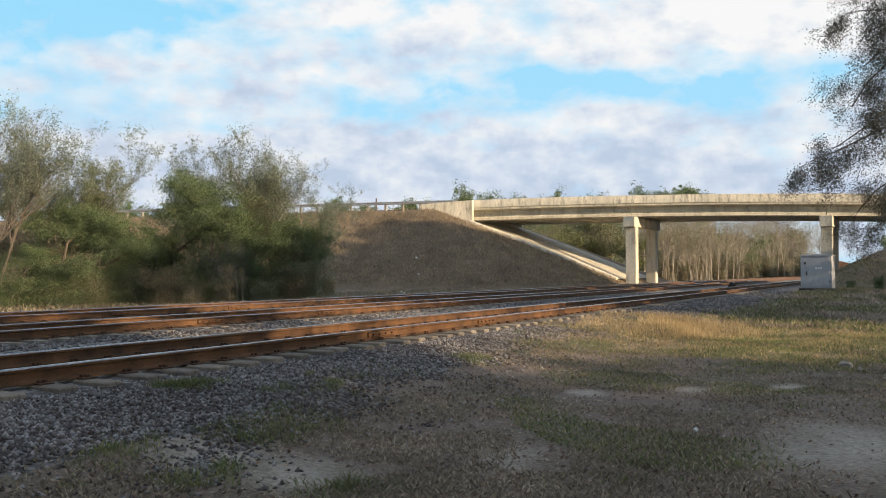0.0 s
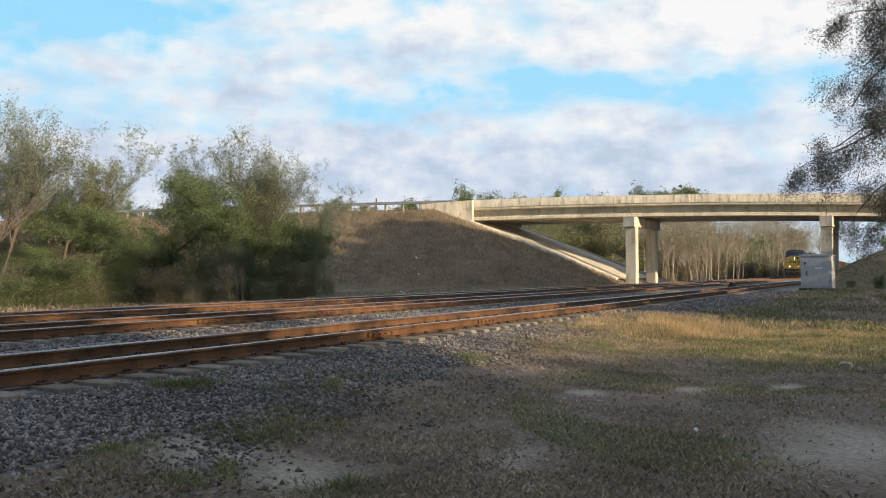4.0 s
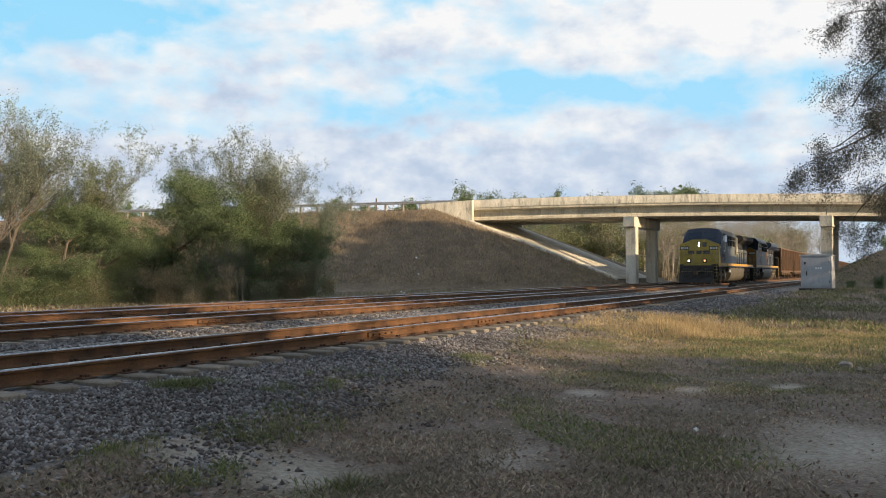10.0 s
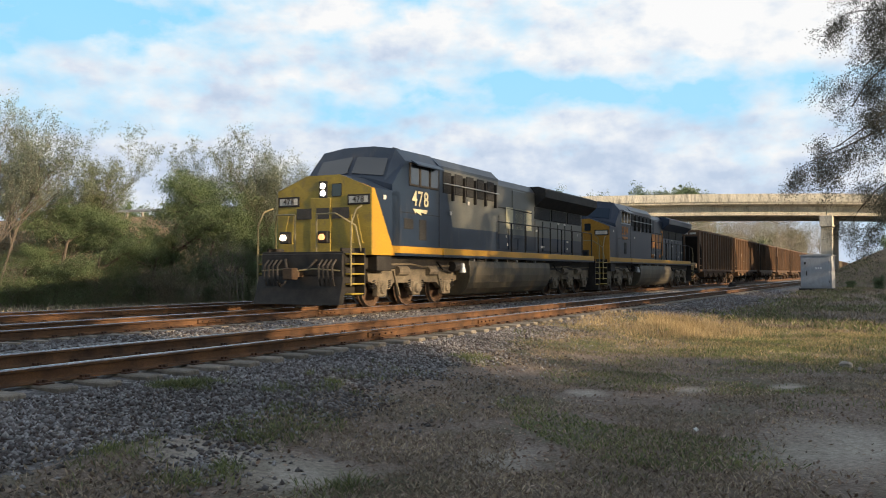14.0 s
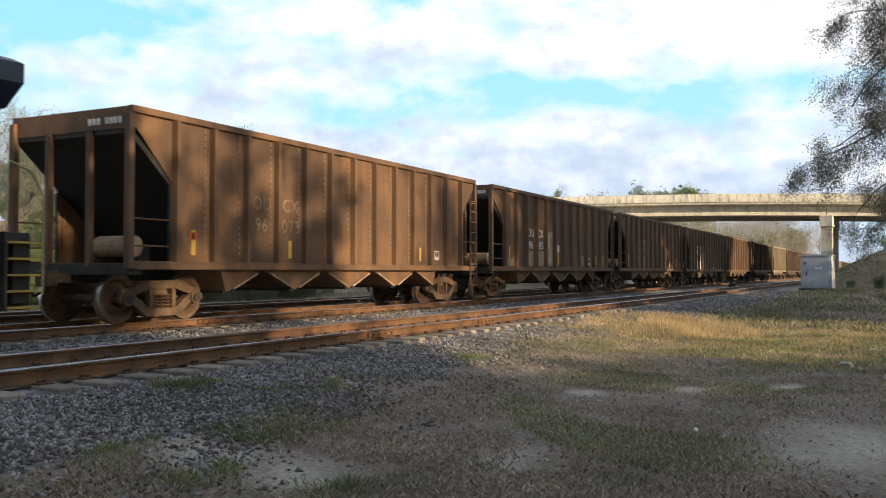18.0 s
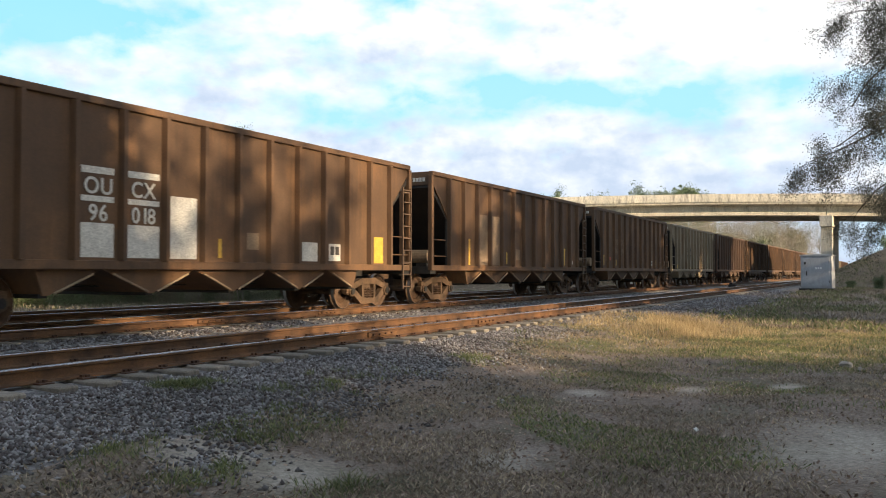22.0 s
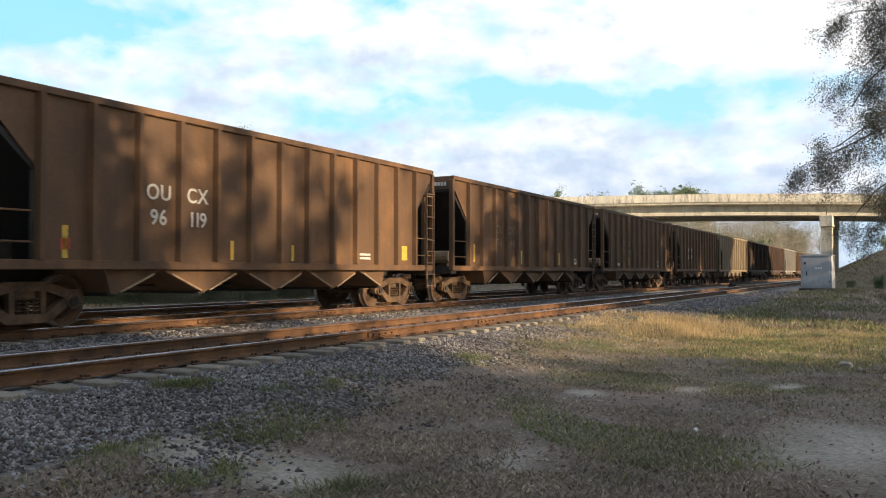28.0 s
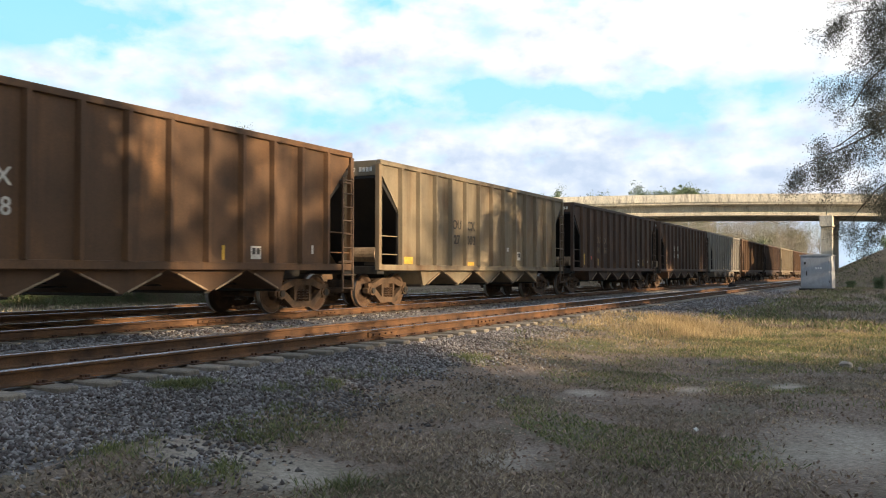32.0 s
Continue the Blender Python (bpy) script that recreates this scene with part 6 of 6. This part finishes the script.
    for i in range(170):
        x = rng.uniform(1020, 1460)
        d = rng.uniform(126, 200) if x < 1330 else rng.uniform(210, 360)
        px, py = spot(f(x), d)
        if py < 23:
            continue
        if 1405 < x < 1438 and d < 330:
            continue
        h = 1.5 + (482 - rng.uniform(352, 420) - (25 if x > 1395 else 0)) / 1560 * d
        plant("woodland_tree", wood[i % 4], px, py, h / top(wood[i % 4]), rng.uniform(0, 6), lw, "tree", "woods beyond the bridge")
    for i in range(40):
        x = rng.uniform(1150, 1465)
        d = rng.uniform(150, 205) if x < 1330 else rng.uniform(230, 380)
        px, py = spot(f(x), d)
        if py < 23:
            continue
        plant("undergrowth_shrub", low, px, py, rng.uniform(0.35, 0.8) * d / 170, rng.uniform(0, 6), "dry brown undergrowth at the wood's edge", "shrub", "undergrowth of the woods")
    lg = "leafy green woodland tree beyond the road bridge"
    for i in range(34):
        x, d = rng.uniform(900, 1130), rng.uniform(118, 165)
        px, py = spot(f(x), d)
        m = (thick if i % 3 else wood)[i % 2]
        plant("woodland_tree", m, px, py, (1.5 + (482 - rng.uniform(365, 420)) / 1560 * d) / top(m), rng.uniform(0, 6), lg, "tree", "woods beyond the bridge")
    for i in range(34):
        x, d = rng.uniform(1440, 1700), rng.uniform(170, 330)
        px, py = spot(f(x), d)
        if abs(py - 13) < 9.5:
            continue
        m = (thick if i % 2 else wood)[i % 2]
        plant("woodland_tree", m, px, py, (1.5 + (482 - rng.uniform(400, 445)) / 1560 * d) / top(m), rng.uniform(0, 6), lg, "tree", "woods beyond the bridge")
    # pines on the skyline
    pine = [tree_mesh(81 + i, 15.0, 0.8, LEAF_DARK, 9000, 0.13, BARK, 0.75, 0.0, 1, 3, 0.15, 0.9, 0.4, 0.012, lift=True) for i in range(2)]
    high = [tree_mesh(85 + i, 15.0, 0.8, LEAF_DARK, (3200, 1100)[i], 0.14, BARK, 0.75, 0.0, 1, 3, 0.74, 0.7, 0.4, 0.010, lift=True, low=0.75) for i in range(2)]
    for x, d, crest in ((605, 190, 347), (690, 200, 347), (735, 190, 347), (655, 230, 358), (790, 230, 345), (832, 170, 319), (874, 200, 333), (960, 190, 326), (1068, 230, 334), (1152, 200, 324), (1205, 210, 329), (1245, 260, 338), (200, 150, 352), (240, 160, 358), (815, 240, 345), (1000, 260, 344), (715, 230, 352), (1185, 240, 334)):
        px, py = spot(f(x), d)
        h = 1.55 + (482 - crest) / 1560 * d
        plant("pine", pine[x % 2], px, py, h / max(q.co.z for q in pine[x % 2][1].vertices), x, "tall dark green pine on the skyline", "tree", "pines on the skyline", -land(px, py))
    # thin trees farther off, whose twigs dapple the light in the gap
    for i, (x, y, h) in enumerate(((6.3, -41, 19.5), (19.5, -43, 19.5), (10.2, -40, 19), (14.2, -42, 20.5))):
        plant("pine", high[i % 2], x, y, h / top(high[i % 2]), x * 1.3, "tall pine with a high crown beside the clearing", "tree", "pines round the clearing")
    # oaks behind and beside the camera, which shade the foreground; a gap in the row lets the low sun through
    shade = [tree_mesh(91 + i, 13.0, 1.0, LEAF_OAK, 12000, 0.27, BARK, 0.15, 0.12, 1, 4, 0.05, 1.0, 0.4, 0.03) for i in range(2)]
    for i, (x, y, h) in enumerate(((-24, -14, 15), (-15, -20, 16), (-9, -12, 13), (-5, -23, 16), (-1, -15, 12), (3, -18, 14), (0.5, -29, 15), (28.5, -31, 13), (34, -28, 14.5), (39, -27, 18), (45, -25, 20), (51, -28, 21), (57, -26, 23), (62, -28, 24), (66, -27, 23), (69, -30, 20), (72, -20, 10), (79, -22, 9), (-12, 8, 14), (-14, 24, 14), (0, -34, 17))):
        m = shade[i % 2]
        plant("oak_tree", m, x, y, h / top(m), i * 1.7, "broad oak with dark leaves beside the clearing", "tree", "oaks round the clearing")
    for i, (x, y, h) in enumerate(((6, -14, 6.6), (9, -16, 6.4), (12, -15, 5.8), (14, -17, 5.4), (29, -20, 6.5), (33, -19, 7), (38, -20, 8), (43, -19, 8), (48, -21, 8.5), (53, -20, 8), (58, -21, 8.5), (63, -20, 8), (68, -22, 8))):
        plant("shrub", coarse[i % 2], x, y, h / top(coarse[i % 2]), i * 2.1, lb, "shrub", "shrubs round the clearing")


build_trees()


# ---- ground cover ----
BARE = ((8.6, 0.35, 1.8, 1.1), (5.5, 4.2, 0.65, 0.7), (5.35, 4.9, 0.55, 0.7), (11.1, 3.7, 0.4, 0.3), (11.9, 2.5, 0.5, 0.35), (12.5, 1.4, 0.5, 0.3))


def grown(g, x, y):
    """True where turf grows: thin on the bare patches of sand."""
    k = np.ones(len(x), bool)
    for cx, cy, rx, ry in BARE:
        k &= (((x - cx) / rx) ** 2 + ((y - cy) / ry) ** 2 > g.uniform(0.3, 1.3, len(x))) | (g.random(len(x)) < 0.012)
    return k


def in_view(x, y, margin=1.0):
    """Inside the wedge of ground that the camera sees."""
    a = TURN - np.arctan2(y, x)
    return (np.abs(a) < radians(26.7 + margin))


def land_many(x, y):
    return np.array([land_rough(a, b) for a, b in zip(x, y)], np.float32)


def gravel(name, n, x0, x1, y0, y1, size, lift, seed, power=1.0, label=""):
    g = np.random.default_rng(seed)
    x = x0 + (x1 - x0) * g.random(n) ** power
    y = g.uniform(y0, y1, n)
    y0r = y
    y = y + BEAR * x
    k = in_view(x, y) & (g.random(n) < np.clip((y0r - y0 - 0.1 * np.minimum(x, 18)) / 1.2 * np.where((x < 5.7) & (y < 5.5), 0, 1) + 0.06 + 0.5 * np.sin(x * 1.7 + 2 * np.sin(y * 2.1)) * np.sin(y * 2.3 + x * 0.6), 0.04, 1))
    x, y = x[k], y[k]
    n = len(x)
    z = land_many(x, y) + lift
    octa = np.array([(1, 0, 0), (-1, 0, 0), (0, 1, 0), (0, -1, 0), (0, 0, 1), (0, 0, -1)], np.float32)
    s = size * g.uniform(0.55, 1.5, (n, 1, 1)) * g.uniform(0.6, 1.25, (n, 1, 3))
    v = octa[None] * s + g.normal(0, 0.22, (n, 6, 3)) * s
    ang = g.uniform(0, 6.28, n)
    ca, sa = np.cos(ang)[:, None], np.sin(ang)[:, None]
    vx, vy = v[:, :, 0] * ca - v[:, :, 1] * sa, v[:, :, 0] * sa + v[:, :, 1] * ca
    co = np.stack([vx + x[:, None], vy + y[:, None], v[:, :, 2] * 0.8 + z[:, None]], 2).astype(np.float32)
    tri = np.array([(0, 2, 4), (2, 1, 4), (1, 3, 4), (3, 0, 4), (2, 0, 5), (1, 2, 5), (3, 1, 5), (0, 3, 5)], np.int32)
    idx = (tri[None] + (np.arange(n, dtype=np.int32) * 6)[:, None, None]).ravel()
    me = bpy.data.meshes.new(name)
    me.vertices.add(n * 6)
    me.vertices.foreach_set("co", co.ravel())
    me.loops.add(n * 24)
    me.loops.foreach_set("vertex_index", idx)
    me.polygons.add(n * 8)
    me.polygons.foreach_set("loop_start", np.arange(0, n * 24, 3, dtype=np.int32))
    me.update(calc_edges=True)
    me.materials.append(STONE)
    tagged(new(name, me), label, "gravel", kind="stuff")


def grass(name, x, y, height, width, material, seed, label, lean=0.5):
    """Loose upright blades at the given places."""
    g = np.random.default_rng(seed)
    k = in_view(x, y)
    x, y = x[k], y[k]
    n = len(x)
    z = land_many(x, y)
    h = height * g.uniform(0.4, 1.3, n)
    a = g.uniform(0, 6.28, n)
    t = np.stack([g.normal(0, lean, n) * h, g.normal(0, lean, n) * h, h], 1)
    c = np.stack([x, y, z], 1) + t * 0.5
    w = np.stack([np.cos(a), np.sin(a), np.zeros(n)], 1) * (width * g.uniform(0.6, 1.4, n))[:, None]
    me = quads_mesh(name, c.astype(np.float32), (t * 0.5).astype(np.float32), w.astype(np.float32), material)
    tagged(new(name, me), label, "grass", kind="stuff")


def clumped(g, n, cx, cy, rx, ry, clumps, sig):
    """Places gathered in clumps within an ellipse."""
    px, py = cx + g.normal(0, rx, clumps), cy + g.normal(0, ry, clumps)
    k = g.integers(0, clumps, n)
    return px[k] + g.normal(0, sig, n), py[k] + g.normal(0, sig, n)


def build_cover():
    gravel("ballast_gravel", 78000, 2.8, 34, 3.95, 7.35, 0.022, 0.006, 1, 1.35, "grey crushed stone ballast beside the sleepers")
    gravel("ballast_gravel", 12000, 4.5, 45, 7.9, 9.25, 0.028, 0.0, 2, 1.2, "grey crushed stone between the rails")
    gravel("ballast_gravel", 26000, 6, 55, 9.6, 12.8, 0.032, 0.0, 3, 1.2, "grey crushed stone between the tracks")
    gravel("ballast_gravel", 12000, 30, 62, 2.6, 7.35, 0.045, 0.0, 4, 1.0, "grey crushed stone ballast beside the sleepers")
    g = np.random.default_rng(8)
    # thin dry turf over the clearing, thicker close by
    r = 4.6 + 24 * g.random(165000) ** 1.45
    a = TURN + radians(27.5) * g.uniform(-1, 1, len(r))
    x, y = r * np.cos(a), r * np.sin(a)
    k = grown(g, x, y) & (y < 4.6 + 0.1 * np.minimum(x, 18) + g.normal(0, 0.5, len(r))) & (np.array([noise.noise(Vector((p * 0.8, q * 0.8, 5))) for p, q in zip(x, y)]) > -0.12)
    grass("dry_turf", x[k], y[k], 0.038, 0.0075, DRYGRASS, 11, "short dry brown grass and weeds", 0.9)
    k = grown(g, x, y) & (y < 4.9 + 0.1 * np.minimum(x, 18)) & (np.array([noise.noise(Vector((p * 0.45, q * 0.45, 9))) for p, q in zip(x, y)]) > 0.2)
    grass("green_turf", x[k] + 0.03, y[k], 0.042, 0.0065, GREENGRASS, 12, "patches of short green grass", 0.7)
    # straw-coloured stand in the sunlit strip, green behind it
    x, y = clumped(g, 8500, 22.6, 5.0, 1.7, 0.9, 170, 0.12)
    grass("straw_grass", x, y, 0.19, 0.005, STRAW, 13, "tall straw-coloured dry grass in the sun", 0.35)
    x, y = clumped(g, 15000, 22.0, 2.6, 3.0, 2.4, 420, 0.2)
    grass("straw_grass", x, y, 0.075, 0.006, STRAW, 14, "short straw-coloured grass in the sun", 0.6)
    x, y = clumped(g, 30000, 20.5, 2.0, 3.6, 2.2, 420, 0.25)
    grass("green_turf", x, y, 0.07, 0.006, GREENGRASS, 15, "short green grass in the sun", 0.6)
    for i, (cx, cy, s, n) in enumerate(((7.2, 6.9, 0.22, 900), (7.0, 6.75, 0.15, 500), (15.3, 11.6, 0.2, 500), (16.6, 11.4, 0.2, 300), (4.85, 4.5, 0.2, 500), (5.3, 3.6, 0.2, 350), (12.2, 5.9, 0.2, 400), (4.8, 5.3, 0.25, 400), (6.3, 4.9, 0.3, 300), (8.4, 6.0, 0.5, 600))):
        x, y = clumped(g, n, cx, cy, s, s * 0.6, 24, 0.05)
        grass("weed_tuft", x, y, 0.075, 0.0045, GREENGRASS, 20 + i, "tuft of fresh green weeds among the stones", 0.7)
    # rough grass round the cabinet and at the far end of the clearing
    x, y = g.uniform(25, 82, 60000), -14 + 20.2 * g.random(60000) ** 0.8
    k = y < 5.4 + g.normal(0, 0.5, len(x))
    far = k & (np.array([noise.noise(Vector((p * 0.22, q * 0.35, 2))) for p, q in zip(x, y)]) > -0.05)
    grass("green_turf", x[far], y[far], 0.13, 0.022, GREENGRASS, 16, "shaded green grass round the cabinet", 0.7)
    k = k & (g.random(len(x)) < 0.6)
    grass("dry_turf", x[k] + 0.2, y[k], 0.15, 0.018, DRYGRASS, 17, "shaded dry grass round the cabinet", 0.7)
    # weeds along the toe of the embankment
    x, y = g.uniform(14, 80, 26000), 20.2 + g.random(26000) ** 1.2 * 16
    grass("dry_turf", x, y, 0.2, 0.02, DRYGRASS, 18, "dry weeds beyond the last track", 0.6)
    k = g.random(len(x)) < 0.35
    grass("green_turf", x[k], y[k], 0.16, 0.018, GREENGRASS, 19, "green weeds beyond the last track", 0.6)
    # dry broom grass on the side of the embankment that faces the clearing
    u, v = g.uniform(12, 75, 60000), 6.9 + 14.5 * g.random(60000)
    x, y = MID.x + ROAD.x * u + SIDE.x * v, MID.y + ROAD.y * u + SIDE.y * v
    k = np.array([land(a, b) for a, b in zip(x, y)]) > 0.5
    grass("broom_grass", x[k], y[k], 0.22, 0.02, DRYGRASS, 31, "dry brown broom grass on the embankment", 0.6)
    k = k & (g.random(len(k)) < 0.3)
    grass("broom_grass", x[k] + 0.1, y[k], 0.3, 0.014, STRAW, 32, "straw-coloured broom grass on the embankment", 0.5)
    # fallen leaves
    n = 34000
    r = 4.8 + 13 * g.random(n) ** 1.2
    a = TURN + radians(27) * g.uniform(-1, 1, n)
    x, y = r * np.cos(a), r * np.sin(a)
    k = (y < 6.0) & (y < 4.8 + 0.1 * x) & (grown(g, x, y) | (g.random(n) < 0.12))
    x, y = x[k], y[k]
    c = np.stack([x, y, land_many(x, y) + 0.012], 1).astype(np.float32)
    n = len(c)
    a = g.uniform(0, 6.28, n)
    s = (0.017 * g.uniform(0.4, 1.7, n))[:, None]
    u = np.stack([np.cos(a), np.sin(a), g.normal(0, 0.45, n)], 1) * s
    w = np.stack([-np.sin(a), np.cos(a), g.normal(0, 0.35, n)], 1) * s * 0.6
    tagged(new("fallen_leaves", quads_mesh("fallen_leaves", c, u.astype(np.float32), w.astype(np.float32), LEAF_BROWN)), "dry brown fallen leaves on the turf", "leaves", kind="stuff")


build_cover()


# ---- small things ----
def lump(seed, r, squash=0.6):
    """A rough stone."""
    bm = bmesh.new()
    bmesh.ops.create_icosphere(bm, subdivisions=2, radius=r)
    for v in bm.verts:
        v.co *= 1 + 0.35 * noise.noise(v.co * (1.4 / r) + Vector((seed, 0, 0)))
        v.co.z *= squash
    me = bpy.data.meshes.new("stone")
    bm.to_mesh(me)
    bm.free()
    return me


def build_small():
    me = lump(3, 0.115)
    me.materials.append(ROCK)
    o = tagged(new("rock", me), "pale weathered rock lying in the grass", "rock")
    o.location = (15.7, 0.85, land(15.7, 0.85) + 0.04)
    for i, (x, y, r) in enumerate(((15.2, 0.62, 0.07), (24.6, 1.3, 0.07), (58.5, 6.6, 0.16), (60.5, 6.9, 0.12))):
        me = lump(5 + i, r)
        me.materials.append(ROCK)
        o = tagged(new("rock", me), "small pale stone lying on the ground", "rock", "loose stones")
        o.location = (x, y, land(x, y) + r * 0.4)
    # windblown litter
    rng = random.Random(12)
    spots = [(8.64, 1.78, 0.06)]
    for px_, py_ in ((737, 459), (741, 488), (709, 520), (714, 522), (960, 430), (1010, 455), (890, 430), (850, 470)):
        # found on the bank along its bearing
        a = TURN - math.atan((px_ - 784) / 1560)
        for k in range(400, 1000):
            d = k * 0.1
            x, y = d * math.cos(a), d * math.sin(a)
            if land(x, y) > 1.55 + (482 - py_) / 1560 * d * math.cos(TURN - a):
                spots.append((x, y, 0.2 if px_ < 800 else 0.12))
                break
    for x, y, r in spots:
        s = Shape()
        n = 7
        ring_ = [(r * math.cos(6.28 * i / n) * rng.uniform(0.5, 1), r * 0.6 * math.sin(6.28 * i / n) * rng.uniform(0.5, 1), r * rng.uniform(0.1, 0.7)) for i in range(n)]
        s.add([(0, 0, r * 0.8)] + ring_ + [(0, 0, 0)], [(0, 1 + i, 1 + (i + 1) % n) for i in range(n)] + [(n + 1, 1 + (i + 1) % n, 1 + i) for i in range(n)])
        o = part("litter", s, LITTER)
        tagged(o, "crumpled scrap of white litter on the ground", "litter", "scraps of litter")
        o.location = (x, y, land(x, y) + 0.02)
    # switch machine beside the track
    sm = thing("switch_machine", "squat dark steel switch machine between the tracks", "switch machine", "", pose(74.5, 12.35, 0.30))
    part("case", Shape().box(-0.4, 0.4, -0.3, 0.3, 0.0, 0.26, 0.04), DARKSTEEL, sm)
    part("motor_cover", Shape().tube((-0.3, 0.1, 0.27), (0.15, 0.1, 0.27), 0.13, 0.13, 12), DARKSTEEL, sm)
    part("throw_rod", Shape().box(-0.04, 0.04, -1.6, -0.3, 0.12, 0.18), RUST, sm)
    # utility pole far behind the embankment
    px_, py_ = 110.0, 68.6
    pl = thing("utility_pole", "distant wooden utility pole with a crossarm", "utility pole", "", pose(px_, py_, land(px_, py_)))
    hh = 12.4 - land(px_, py_)
    part("pole", Shape().tube((0, 0, -0.3), (0, 0, hh), 0.16, 0.11, 10), BARK, pl)
    part("crossarm", Shape().box(-0.06, 0.06, -0.9, 0.9, hh - 0.7, hh - 0.56), BARK, pl)
    # joint bars on the rails
    for ti, y in enumerate(TRACKS):
        for k, x in enumerate((13.0, 17.4, 24.9, 36.8, 48.7)):
            jb = thing("joint_bar", "bolted steel joint bar on a rail", "joint bar", "joint bars of the tracks", RAILWAY @ pose(x + ti * 1.7, y - 0.7525, RAIL))
            part("bar", Shape().box(-0.42, 0.42, -0.046, -0.018, -0.125, -0.05, 0.006), RUST, jb)
            for b in (-0.3, -0.1, 0.1, 0.3):
                part("bolt", Shape().tube((b, -0.075, -0.088), (b, -0.046, -0.088), 0.018, 0.018, 6), SPIKE, jb)


ROCK = surface("pale_rock", (0.2, 0.185, 0.16), (0.36, 0.33, 0.29), 6, 40, 0.9)
build_small()


# ---- motion ----
def motions():
    times = (0, 8, 16, 24, 32)
    for car, x in CARS:
        walk(car, [(t, RAILWAY @ pose(P(t) + x, TRACKS[1], RAIL)) for t in times])
    walk(clouds, [(0, pose(0, 0, 0)), (32, pose(0, 0, -55, 0, 0, 3.3))])
    keyed = {}
    steps = 960
    for w, r in WHEELS:
        x, z = w.matrix_basis.translation.x, w.matrix_basis.translation.z
        rows = []
        for i in range(0, steps + 1):
            t = i / 30
            rows.append((t, pose(x, 0, z, 0, math.degrees((P(t) / r) % (2 * math.pi)), 0)))
        walk(w, rows)
        keyed[(w.data.name, round(x, 3))] = w
    # every other car's wheels turn alike
    for car, _ in CARS:
        for w in car.children:
            if w.name.startswith("wheelset") and w.animation_data is None:
                src = keyed.get((w.data.name, round(w.location.x, 3)))
                if src:
                    w.rotation_mode = "QUATERNION"
                    w.animation_data_create()
                    w.animation_data.action = src.animation_data.action
                    w.animation_data.action_slot = src.animation_data.action_slot


motions()
